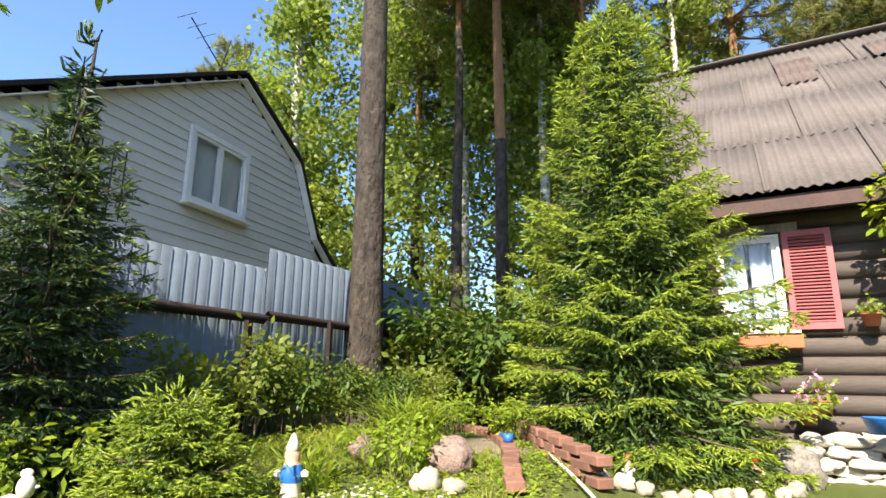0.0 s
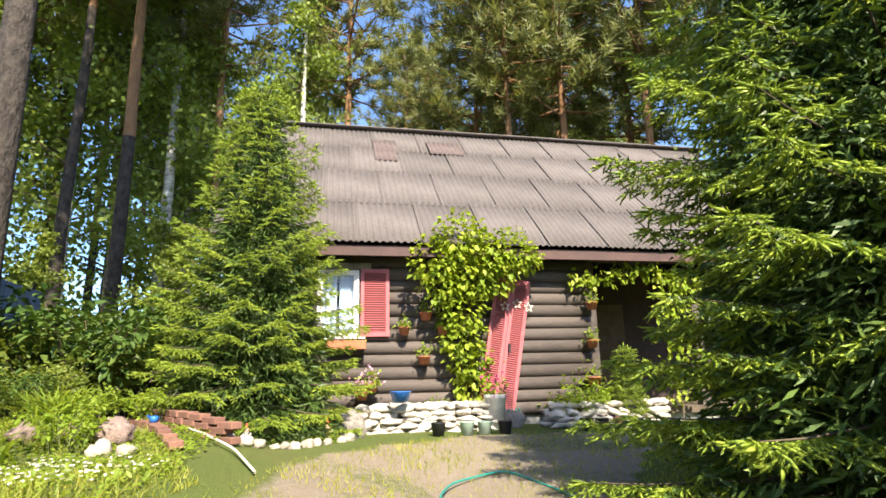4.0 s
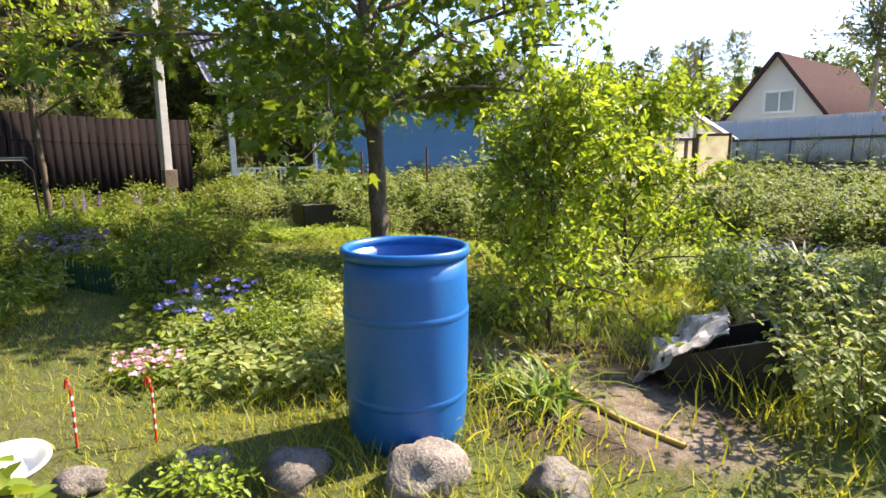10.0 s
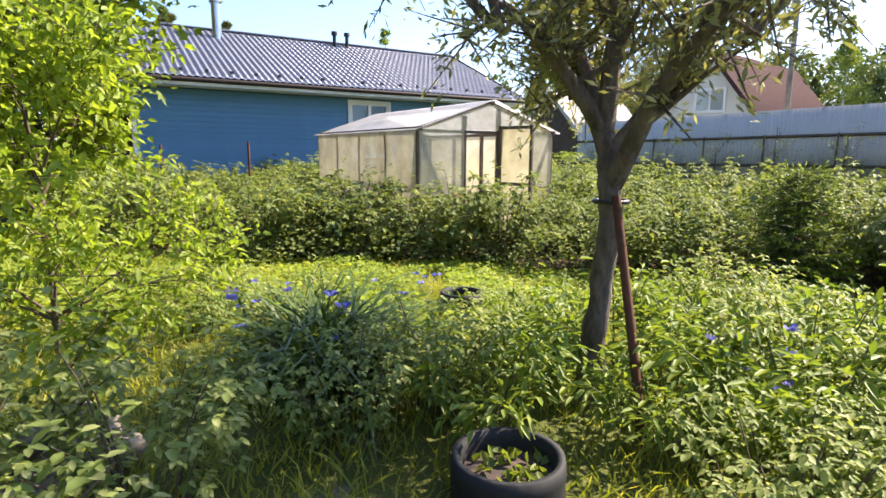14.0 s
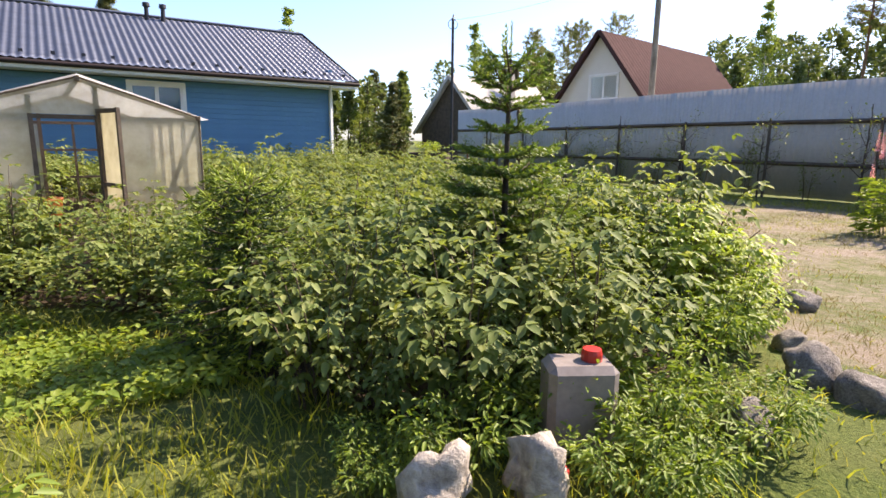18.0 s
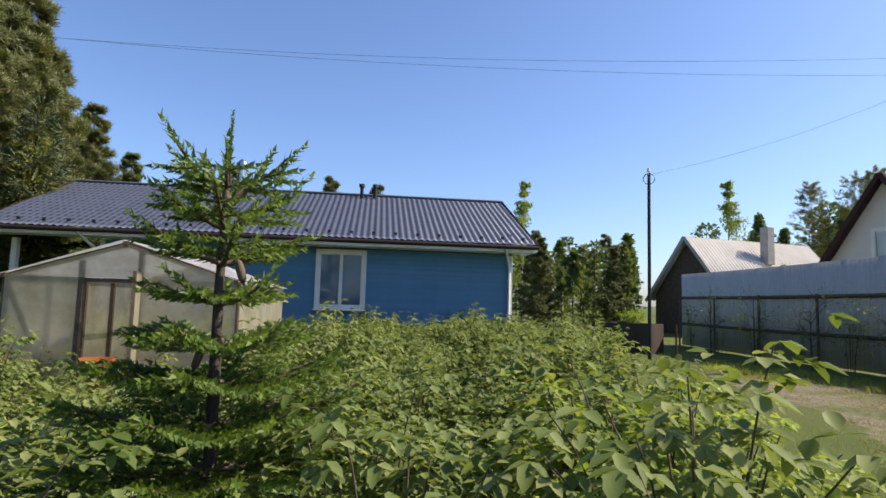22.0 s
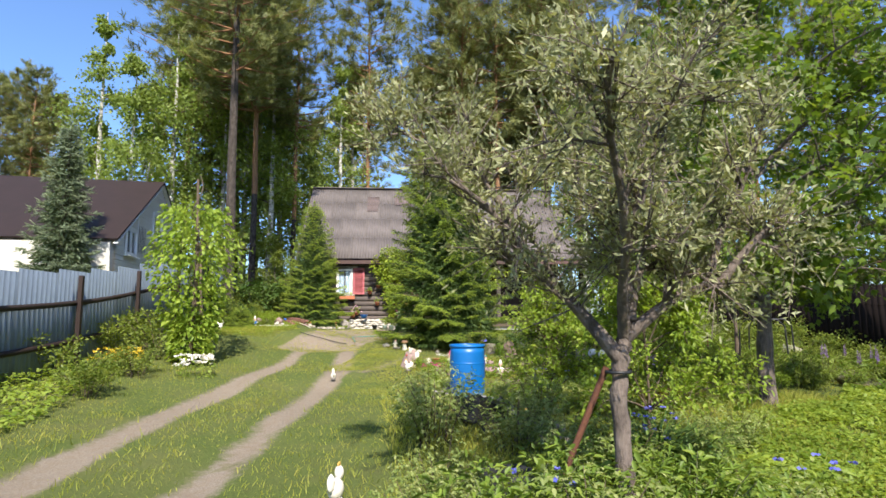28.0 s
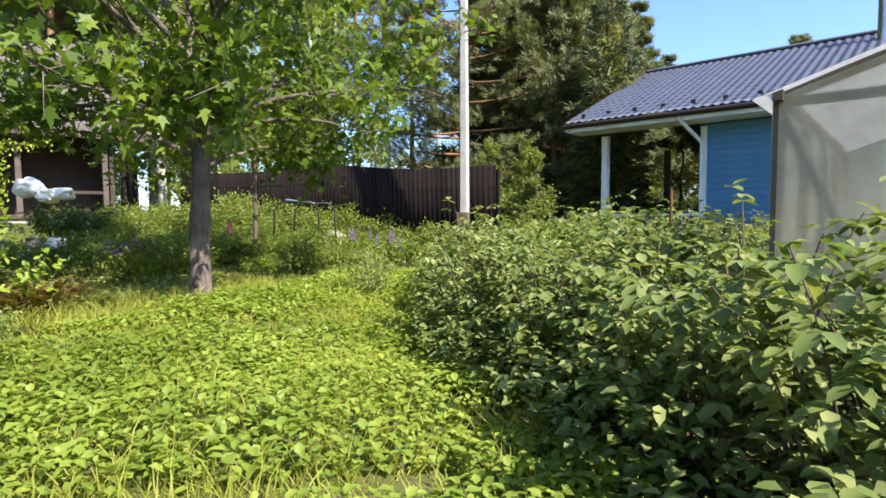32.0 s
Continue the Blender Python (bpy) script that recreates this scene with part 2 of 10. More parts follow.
def needle_arrays(base, way, size, rng, count=12, length=0.3, width=0.06, spread=0.8, along=1.0):
    """Shoots with thin needles set round and along them: triangles."""
    n = len(base)
    way = unit(way)
    a = unit(np.cross(way, rng.normal(size=(n, 3))))
    b = np.cross(way, a)
    L = np.broadcast_to(np.asarray(size, float), (n,))[:, None, None]
    k = np.arange(count)
    s = ((k + 0.5) / count)[None, :, None] * along
    ang = (k * 2.4)[None, :] + rng.uniform(0, TAU, (n, 1))
    rad = np.cos(ang)[..., None] * a[:, None] + np.sin(ang)[..., None] * b[:, None]
    tang = -np.sin(ang)[..., None] * a[:, None] + np.cos(ang)[..., None] * b[:, None]
    root = base[:, None] + way[:, None] * L * s
    out = unit(rad * spread + way[:, None] * (1.05 - 0.2 * spread))
    tip = root + out * L * length * (1.1 - 0.35 * s)
    w = tang * L * width
    v = np.stack([root - w, root + w, tip], 2)
    return v.reshape(-1, 3), np.arange(n * count * 3).reshape(-1, 3)


def finger_arrays(base, way, size, rng, thick=0.16):
    """Plump young shoots: three-sided spindles."""
    n = len(base)
    way = unit(way)
    a = unit(np.cross(way, rng.normal(size=(n, 3))))
    b = np.cross(way, a)
    L = np.broadcast_to(np.asarray(size, float), (n,))[:, None]
    t = L * thick / 2
    m = base + way * L * 0.45
    v = np.stack([base, m + a * t, m - a * t * 0.5 + b * t * 0.87, m - a * t * 0.5 - b * t * 0.87, base + way * L], 1)
    at = np.arange(n)[:, None] * 5
    f = np.concatenate([at + c for c in ([0, 2, 1], [0, 3, 2], [0, 1, 3], [4, 1, 2], [4, 2, 3], [4, 3, 1])])
    return v.reshape(-1, 3), f


def merged(*some):
    """Joins (verts, faces) pairs of equal-sided faces."""
    vs, fs, at = [], [], 0
    for v, f in some:
        vs.append(v)
        fs.append(f + at)
        at += len(v)
    return np.concatenate(vs), np.concatenate(fs)

# ---- materials ----
def nodes_of(name):
    m = bpy.data.materials.new(name)
    m.use_nodes = True
    nt = m.node_tree
    return m, nt, nt.nodes["Principled BSDF"]


def ramp_of(nt, fac, stops):
    r = nt.nodes.new("ShaderNodeValToRGB")
    els = r.color_ramp.elements
    while len(els) < len(stops):
        els.new(0.5)
    for e, (p, c) in zip(els, stops):
        e.position, e.color = p, (*c, 1)
    nt.links.new(fac, r.inputs[0])
    return r.outputs[0]


def noise_of(nt, scale, detail=4, rough=0.6, coord="Object", stretch=None):
    tc = nt.nodes.new("ShaderNodeTexCoord")
    n = nt.nodes.new("ShaderNodeTexNoise")
    n.inputs["Scale"].default_value, n.inputs["Detail"].default_value, n.inputs["Roughness"].default_value = scale, detail, rough
    src = tc.outputs[coord]
    if stretch:
        mp = nt.nodes.new("ShaderNodeMapping")
        mp.inputs["Scale"].default_value = stretch
        nt.links.new(src, mp.inputs[0])
        src = mp.outputs[0]
    nt.links.new(src, n.inputs["Vector"])
    return n.outputs["Fac"]


def mix_of(nt, fac, a, b, mode="MIX"):
    m = nt.nodes.new("ShaderNodeMix")
    m.data_type, m.blend_type = "RGBA", mode
    for sock, v in ((m.inputs[0], fac), (m.inputs[6], a), (m.inputs[7], b)):
        if isinstance(v, bpy.types.NodeSocket):
            nt.links.new(v, sock)
        else:
            sock.default_value = (*v, 1) if isinstance(v, tuple) else v
    return m.outputs[2]


def bump_of(nt, bsdf, height, strength=0.3, dist=0.01):
    b = nt.nodes.new("ShaderNodeBump")
    b.inputs["Strength"].default_value, b.inputs["Distance"].default_value = strength, dist
    nt.links.new(height, b.inputs["Height"])
    nt.links.new(b.outputs[0], bsdf.inputs["Normal"])


def plain(name, a, b=None, rough=0.7, metal=0.0, grain=30.0, patch=2.5, bump=0.15, dist=0.004, stretch=None, vary=0.0, spec=0.4):
    """Two colours mixed by fine grain and broad patches, with relief; vary: a brightness step from object to object."""
    m, nt, bs = nodes_of(name)
    b = b or tuple(c * 0.7 for c in a)
    fine, broad = noise_of(nt, grain, 5, 0.65, stretch=stretch), noise_of(nt, patch, 3, 0.6, stretch=stretch)
    fac = nt.nodes.new("ShaderNodeMath")
    fac.operation = "MULTIPLY_ADD"
    nt.links.new(fine, fac.inputs[0])
    fac.inputs[1].default_value = 0.45
    half = nt.nodes.new("ShaderNodeMath")
    half.operation = "MULTIPLY"
    half.inputs[1].default_value = 0.55
    nt.links.new(broad, half.inputs[0])
    nt.links.new(half.outputs[0], fac.inputs[2])
    col = ramp_of(nt, fac.outputs[0], [(0.34, b), (0.62, a)])
    if vary:
        oi = nt.nodes.new("ShaderNodeObjectInfo")
        mr = nt.nodes.new("ShaderNodeMapRange")
        mr.inputs[3].default_value, mr.inputs[4].default_value = 1 - vary, 1 + vary
        nt.links.new(oi.outputs["Random"], mr.inputs[0])
        col = mix_of(nt, 1.0, col, mr.outputs[0], "MULTIPLY")
    nt.links.new(col, bs.inputs["Base Color"])
    bs.inputs["Roughness"].default_value, bs.inputs["Metallic"].default_value = rough, metal
    bs.inputs["Specular IOR Level"].default_value = spec
    if bump:
        bump_of(nt, bs, fine, bump, dist)
    return m


def leafy(name, a, b, c=None, rough=0.5, glow=0.42, spec=0.35):
    """Leaves: colours by leaf, light passing through."""
    m, nt, bs = nodes_of(name)
    geo = nt.nodes.new("ShaderNodeNewGeometry")
    col = ramp_of(nt, geo.outputs["Random Per Island"], [(0.0, a), (0.6, b), (1.0, c or b)])
    big = noise_of(nt, 1.3, 2, 0.5)
    col = mix_of(nt, 0.35, col, ramp_of(nt, big, [(0.3, tuple(x * 0.75 for x in a)), (0.7, tuple(min(1, x * 1.25) for x in (c or b)))]))
    nt.links.new(col, bs.inputs["Base Color"])
    bs.inputs["Roughness"].default_value = rough
    bs.inputs["Specular IOR Level"].default_value = spec
    tr = nt.nodes.new("ShaderNodeBsdfTranslucent")
    warm = mix_of(nt, 1.0, col, (1.25, 1.2, 0.55), "MULTIPLY")
    nt.links.new(warm, tr.inputs["Color"])
    mx = nt.nodes.new("ShaderNodeMixShader")
    mx.inputs[0].default_value = glow
    nt.links.new(bs.outputs[0], mx.inputs[1])
    nt.links.new(tr.outputs[0], mx.inputs[2])
    nt.links.new(mx.outputs[0], nt.nodes["Material Output"].inputs[0])
    return m


M_SPRUCE_OLD = leafy("spruce_needles", (0.06, 0.10, 0.017), (0.105, 0.165, 0.028), (0.14, 0.21, 0.036), glow=0.22)
# old needles darkened so that the shade between boughs sits in their colour
M_SPRUCE_SHADE_DARK = leafy("shade_dark_spruce_needles", (0.03, 0.058, 0.012), (0.058, 0.10, 0.020), (0.09, 0.145, 0.028), glow=0.15)
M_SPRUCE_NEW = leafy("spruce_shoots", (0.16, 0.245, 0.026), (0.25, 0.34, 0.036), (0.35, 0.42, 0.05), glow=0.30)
M_SPRUCE_DARK = leafy("dark_spruce_needles", (.012, .032, .014), (.025, .055, .022), (.05, .085, .03), glow=0.12)
M_PALE_SPRUCE = leafy("pale_spruce_shoots", (.13, .17, .10), (.20, .25, .15), (.28, .33, .20), glow=0.2)
M_PINE = leafy("pine_needles", (0.085, 0.115, 0.040), (0.16, 0.185, 0.058), (0.26, 0.26, 0.085), glow=0.38)
M_PINE_DARK = leafy("dark_pine_needles", (.062, .086, .032), (.115, .138, .046), (.185, .185, .066), glow=0.32)
M_PINE_BLUE = leafy("blue_pine_needles", (.045, .075, .040), (.075, .11, .05), (.11, .13, .06), glow=0.18)
M_BIRCH_LEAF = leafy("birch_leaves", (0.13, 0.19, 0.036), (0.21, 0.29, 0.056), (0.30, 0.37, 0.085), glow=0.5)
M_MAPLE = leafy("maple_leaves", (0.065, 0.125, 0.015), (0.12, 0.20, 0.024), (0.22, 0.285, 0.036), glow=0.50)
M_SILVER = leafy("silver_leaves", (0.155, 0.175, 0.080), (0.255, 0.270, 0.125), (0.38, 0.375, 0.20), glow=0.34, rough=0.45)
M_SAPLING = leafy("light_leaves", (0.155, 0.25, 0.026), (0.245, 0.35, 0.038), (0.36, 0.43, 0.06), glow=0.52)
# palest leaves give undersides and painted gloss, darkest the shade of the gaps
M_RASP = leafy("raspberry_leaves", (0.070, 0.120, 0.026), (0.145, 0.205, 0.046), (0.32, 0.35, 0.13), glow=0.40, rough=0.6, spec=0.25)
M_CURRANT = leafy("currant_leaves", (0.11, 0.18, 0.035), (0.21, 0.28, 0.062), (0.43, 0.45, 0.19), glow=0.48, rough=0.55, spec=0.3)
M_BRIGHT = leafy("bright_leaves", (0.145, 0.235, 0.030), (0.235, 0.325, 0.045), (0.35, 0.41, 0.07), glow=0.5)
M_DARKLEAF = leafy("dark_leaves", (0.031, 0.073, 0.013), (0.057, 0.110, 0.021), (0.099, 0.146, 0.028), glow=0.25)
M_CLUMP = leafy("clump_leaves", (0.085, 0.155, 0.020), (0.15, 0.235, 0.030), (0.26, 0.32, 0.05), glow=0.42)
M_SHRUB = leafy("shrub_leaves", (0.09, 0.145, 0.022), (0.155, 0.21, 0.03), (0.26, 0.29, 0.05), glow=0.45)
M_GRASS = leafy("grass_blades", (0.19, 0.25, 0.03), (0.29, 0.34, 0.042), (0.45, 0.40, 0.09), glow=0.48, rough=0.6)
M_DRYGRASS = leafy("dry_grass", (.20, .158, .09), (.265, .205, .122), (.19, .185, .062), glow=0.35, rough=0.7)
M_SWORD = leafy("sword_leaves", (0.078, 0.146, 0.021), (0.142, 0.232, 0.028), (0.227, 0.293, 0.043), glow=0.3)
M_FERN_RED = leafy("rusty_fern", (.16, .09, .025), (.22, .13, .035), (.14, .16, .03), glow=0.3)
M_VINE = leafy("vine_leaves", (0.142, 0.232, 0.017), (0.256, 0.342, 0.027), (0.383, 0.427, 0.043), glow=0.4)
M_WOOD_BARK = plain("dark_bark", (.085, .068, .055), (.035, .028, .023), 0.95, grain=35, patch=9, bump=0.9, dist=0.03, stretch=(1, 1, 0.25))
M_PINE_BARK = plain("grey_pine_bark", (.085, .068, .056), (.020, .016, .013), 0.95, grain=14, patch=11, bump=1.0, dist=0.10, stretch=(1, 1, 0.45))
M_PINE_RED = plain("orange_pine_bark", (.30, .16, .075), (.16, .085, .045), 0.9, grain=25, patch=4, bump=0.6, dist=0.02, stretch=(1, 1, 0.35))
M_BIRCH_BARK = plain("birch_bark", (.62, .60, .55), (.10, .09, .08), 0.8, grain=9, patch=3, bump=0.2, stretch=(1, 1, 3))
M_OLD_BARK = plain("flaky_grey_bark", (.20, .16, .135), (.055, .042, .036), 0.95, grain=26, patch=8, bump=1.0, dist=0.03, stretch=(1, 1, 0.4))
M_TWIG = plain("twigs", (.13, .095, .065), (.06, .045, .03), 0.9, grain=40)
M_STEM = plain("green_stems", (.11, .13, .045), (.07, .075, .03), 0.8, grain=40)


def ground_material():
    """Turf, worn sandy soil and litter, mixed by the painted wear of the sheet."""
    m, nt, bs = nodes_of("garden_ground")
    wear = nt.nodes.new("ShaderNodeVertexColor")
    wear.layer_name = "wear"
    sep = nt.nodes.new("ShaderNodeSeparateColor")
    nt.links.new(wear.outputs[0], sep.inputs[0])
    fine, mid, broad = noise_of(nt, 60, 6, 0.7), noise_of(nt, 9, 5, 0.65), noise_of(nt, 0.9, 4, 0.6)
    turf = ramp_of(nt, fine, [(0.3, (.035, .050, .014)), (0.5, (.085, .115, .026)), (0.72, (.16, .17, .05))])
    turf = mix_of(nt, ramp_of(nt, broad, [(0.4, (0, 0, 0)), (0.65, (.55, .55, .55))]), turf, (.13, .13, .045))
    sand = ramp_of(nt, fine, [(0.25, (.14, .11, .08)), (0.5, (.24, .20, .155)), (0.75, (.35, .305, .25))])
    sand = mix_of(nt, ramp_of(nt, mid, [(0.35, (.6, .6, .6)), (0.6, (0, 0, 0))]), sand, (.22, .165, .11))
    soil = ramp_of(nt, fine, [(0.3, (.030, .022, .015)), (0.6, (.085, .062, .042)), (0.8, (.14, .11, .07))])

    def edge(sock, lo, hi):
        add = nt.nodes.new("ShaderNodeMath")
        add.operation = "MULTIPLY_ADD"
        nt.links.new(mid, add.inputs[0])
        add.inputs[1].default_value = 0.55
        nt.links.new(sock, add.inputs[2])
        mr = nt.nodes.new("ShaderNodeMapRange")
        mr.inputs[1].default_value, mr.inputs[2].default_value = lo, hi
        nt.links.new(add.outputs[0], mr.inputs[0])
        return mr.outputs[0]
    col = mix_of(nt, edge(sep.outputs[1], 0.55, 0.85), turf, soil)
    col = mix_of(nt, edge(sep.outputs[0], 0.55, 0.80), col, sand)
    nt.links.new(col, bs.inputs["Base Color"])
    bs.inputs["Roughness"].default_value = 0.95
    bs.inputs["Specular IOR Level"].default_value = 0.15
    both = nt.nodes.new("ShaderNodeMath")
    both.operation = "ADD"
    nt.links.new(fine, both.inputs[0])
    nt.links.new(mid, both.inputs[1])
    bump_of(nt, bs, both.outputs[0], 0.7, 0.03)
    return m


M_GROUND = ground_material()
M_LOG = plain("weathered_dark_log", (.10, .080, .070), (.044, .035, .031), 0.8, grain=45, patch=3, bump=0.5, dist=0.006, stretch=(0.15, 1, 1), vary=0.2)
M_ROOF_SHEET = plain("weathered_fibre_cement", (.14, .12, .114), (.085, .073, .070), 0.9, grain=20, patch=1.2, bump=0.25, vary=0.12)
M_ROOF_PATCH = plain("reddish_sheet", (.135, .10, .094), (.085, .066, .064), 0.85, grain=20, patch=2)
M_RED_PAINT = plain("faded_red_paint", (.42, .125, .135), (.33, .085, .095), 0.6, grain=35, patch=3, bump=0.2)
M_RED_DARK = plain("dark_brown_trim", (.095, .052, .046), (.055, .034, .031), 0.75)
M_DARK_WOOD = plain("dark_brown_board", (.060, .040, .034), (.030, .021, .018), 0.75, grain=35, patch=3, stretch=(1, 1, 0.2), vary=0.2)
M_GREY_WOOD = plain("weathered_grey_wood", (.30, .265, .22), (.12, .10, .08), 0.9, grain=30, patch=5, bump=0.5, stretch=(1, 1, 0.25))
M_OLD_BOARD = plain("old_brown_board", (.14, .105, .075), (.06, .045, .033), 0.9, grain=30, patch=5, bump=0.4)
M_WHITE_PAINT = plain("white_paint", (.80, .79, .76), (.66, .65, .62), 0.5, grain=30, patch=2, bump=0.05)
M_SIDING = plain("cream_vinyl_siding", (.64, .61, .54), (.58, .55, .49), 0.55, grain=15, patch=1, bump=0.03, vary=0.03)
M_BROWN_METAL = plain("dark_brown_metal", (.030, .019, .017), (.022, .015, .013), 0.6, spec=0.25)
# bluish steel, darkened to carry the tree shade that the fence lacks here
M_GALV = plain("galvanised_sheet", (.155, .195, .25), (.12, .15, .195), 0.6, metal=0.0, grain=12, patch=2, bump=0.03)
M_GREY_SHEET = plain("pale_grey_painted_sheet", (.50, .48, .44), (.39, .375, .34), 0.7, grain=12, patch=1.0, bump=0.03)
M_FENCE_BROWN = plain("dark_brown_fence_board", (.018, .012, .011), (.010, .007, .0065), 0.85, grain=35, patch=3, stretch=(1, 1, 0.2), vary=0.25, spec=0.15)
M_STUMP_WOOD = plain("rotten_streaked_wood", (.21, .155, .11), (.025, .018, .013), 0.95, grain=24, patch=9, bump=1.0, dist=0.03, stretch=(1, 1, 0.18))
M_BLUE_WALL = plain("blue_painted_boards", (.085, .22, .36), (.070, .185, .31), 0.6, grain=30, patch=1.2, bump=0.1, vary=0.05)
M_ROOF_METAL = plain("slate_blue_metal_tile", (.155, .17, .215), (.12, .133, .17), 0.34, metal=0.3, grain=40, patch=2, bump=0.05, spec=0.6)
M_RED_ROOF = plain("red_metal_tile", (.070, .040, .039), (.052, .031, .030), 0.95, spec=0.05)
M_CONCRETE = plain("grey_concrete", (.42, .41, .38), (.28, .27, .25), 0.9, grain=30, patch=3, bump=0.4)
M_STONE = plain("grey_granite", (.28, .25, .22), (.10, .088, .076), 0.95, grain=24, patch=6, bump=0.9, dist=0.02, vary=0.25)
M_PALE_STONE = plain("pale_limestone", (.58, .54, .47), (.34, .30, .25), 0.9, grain=22, patch=5, bump=0.6, dist=0.01, vary=0.18)
M_LADY_ROCK = plain("speckled_pale_granite", (.50, .44, .37), (.20, .17, .145), 0.95, grain=30, patch=7, bump=0.9, dist=0.02)
M_PINK_STONE = plain("pinkish_granite", (.38, .27, .23), (.16, .115, .10), 0.9, grain=24, patch=6, bump=0.9, dist=0.02, vary=0.15)
M_BRICK = plain("red_brick", (.235, .115, .082), (.145, .072, .054), 0.9, grain=35, patch=6, bump=0.5, vary=0.2)
M_BLUE_PLASTIC = plain("blue_plastic", (.006, .125, .40), (.005, .095, .32), 0.38, grain=60, patch=2, bump=0.05, spec=0.5)
M_DARK_PLASTIC = plain("black_plastic", (.022, .023, .026), (.014, .014, .016), 0.45, grain=50)
M_RUBBER = plain("black_rubber", (.020, .021, .024), (.012, .012, .013), 0.75, grain=40, bump=0.3)
M_TERRACOTTA = plain("terracotta", (.45, .155, .075), (.33, .11, .055), 0.8, grain=30)
M_ENAMEL = plain("white_enamel", (.78, .76, .70), (.62, .60, .54), 0.35, grain=15, patch=3, bump=0.03)
M_PLASTER = plain("painted_plaster_white", (.74, .70, .62), (.55, .51, .44), 0.7, grain=25, patch=6)
M_BRIGHT_RED = plain("red_enamel", (.50, .030, .020), (.38, .022, .016), 0.35, grain=30)
M_BLUE_ENAMEL = plain("blue_enamel", (.030, .16, .55), (.022, .12, .42), 0.4)
M_TEAL = plain("teal_plastic", (.020, .26, .22), (.015, .19, .17), 0.45)
M_GREEN_PLASTIC = plain("dark_green_plastic", (.020, .085, .045), (.014, .06, .03), 0.5)
M_PALE_GREEN = plain("pale_green_plastic", (.35, .45, .36), (.27, .36, .29), 0.5)
M_PINK = plain("pink_paint", (.55, .11, .16), (.42, .08, .12), 0.5)
M_YELLOW = plain("ochre_paint", (.55, .36, .08), (.42, .26, .06), 0.6)
M_BROWN_GLAZE = plain("brown_glaze", (.26, .10, .035), (.17, .065, .025), 0.35)
M_TAN = plain("tan_glaze", (.34, .20, .11), (.24, .14, .08), 0.5)
M_SKIN = plain("painted_plaster_pink", (.58, .36, .27), (.48, .29, .22), 0.6)
M_RUST = plain("rusty_iron", (.16, .065, .035), (.075, .035, .024), 0.85, metal=0.3, grain=40, bump=0.4)
M_STEEL = plain("stainless_steel", (.55, .55, .55), (.42, .42, .43), 0.22, metal=1.0, grain=20, bump=0.02)
M_DARK_STEEL = plain("dark_steel", (.05, .05, .055), (.03, .03, .032), 0.5, metal=0.6)
M_FLEECE = leafy("white_fleece", (.70, .71, .73), (.78, .79, .80), (.82, .82, .83), glow=0.25, rough=0.7)
# pale curtain, its blue-grey painted in for the sky mirrored in the pane
M_CURTAIN = plain("sky_tinted_curtain", (.30, .36, .43), (.22, .27, .33), 0.9, grain=12, patch=4, stretch=(6, 6, 0.3))
M_PEBBLE = plain("washed_pebble", (.42, .38, .30), (.25, .22, .18), 0.8, grain=30, patch=8, vary=0.3)
M_ORANGE_CLOTH = plain("orange_plastic", (.62, .20, .05), (.48, .15, .04), 0.6)
M_PETAL_PINK = leafy("pink_petals", (.62, .30, .50), (.72, .45, .62), (.78, .62, .72), glow=0.3)
M_PETAL_WHITE = leafy("white_petals", (.70, .68, .66), (.78, .76, .74), (.80, .72, .74), glow=0.3)
M_PETAL_BLUE = leafy("blue_petals", (.08, .10, .50), (.14, .16, .62), (.22, .20, .60), glow=0.3)
M_PETAL_RED = leafy("magenta_petals", (.45, .02, .14), (.58, .04, .22), (.60, .12, .30), glow=0.3)
M_PETAL_ROSE = leafy("lupin_petals", (.56, .22, .36), (.66, .32, .46), (.72, .46, .55), glow=0.3)
M_PETAL_VIOLET = leafy("violet_petals", (.20, .11, .36), (.28, .17, .44), (.36, .26, .50), glow=0.3)
M_PETAL_YELLOW = leafy("yellow_petals", (.62, .42, .02), (.70, .50, .03), (.72, .55, .06), glow=0.3)


def glass_material(name, tint=(.85, .9, .92), rough=0.02):
    m, nt, bs = nodes_of(name)
    bs.inputs["Base Color"].default_value = (*tint, 1)
    bs.inputs["Roughness"].default_value, bs.inputs["IOR"].default_value = rough, 1.45
    bs.inputs["Transmission Weight"].default_value = 1.0
    return m


M_GLASS = glass_material("window_glass")


def film_material(name="dusty_film", a=(.46, .42, .28), b=(.70, .67, .50)):
    """Dusty greenhouse film: half lets light through, half scatters."""
    m, nt, bs = nodes_of(name)
    dirt = noise_of(nt, 2.2, 5, 0.65)
    col = ramp_of(nt, dirt, [(0.35, a), (0.65, b)])
    nt.links.new(col, bs.inputs["Base Color"])
    bs.inputs["Roughness"].default_value = 0.35
    tr = nt.nodes.new("ShaderNodeBsdfTranslucent")
    nt.links.new(col, tr.inputs[0])
    cl = nt.nodes.new("ShaderNodeBsdfTransparent")
    mx, my = nt.nodes.new("ShaderNodeMixShader"), nt.nodes.new("ShaderNodeMixShader")
    mx.inputs[0].default_value, my.inputs[0].default_value = 0.5, 0.30
    nt.links.new(bs.outputs[0], mx.inputs[1])
    nt.links.new(tr.outputs[0], mx.inputs[2])
    nt.links.new(mx.outputs[0], my.inputs[1])
    nt.links.new(cl.outputs[0], my.inputs[2])
    nt.links.new(my.outputs[0], nt.nodes["Material Output"].inputs[0])
    return m


M_FILM = film_material()
M_ROOF_FILM = film_material("white_roof_film", (.68, .67, .64), (.84, .84, .83))

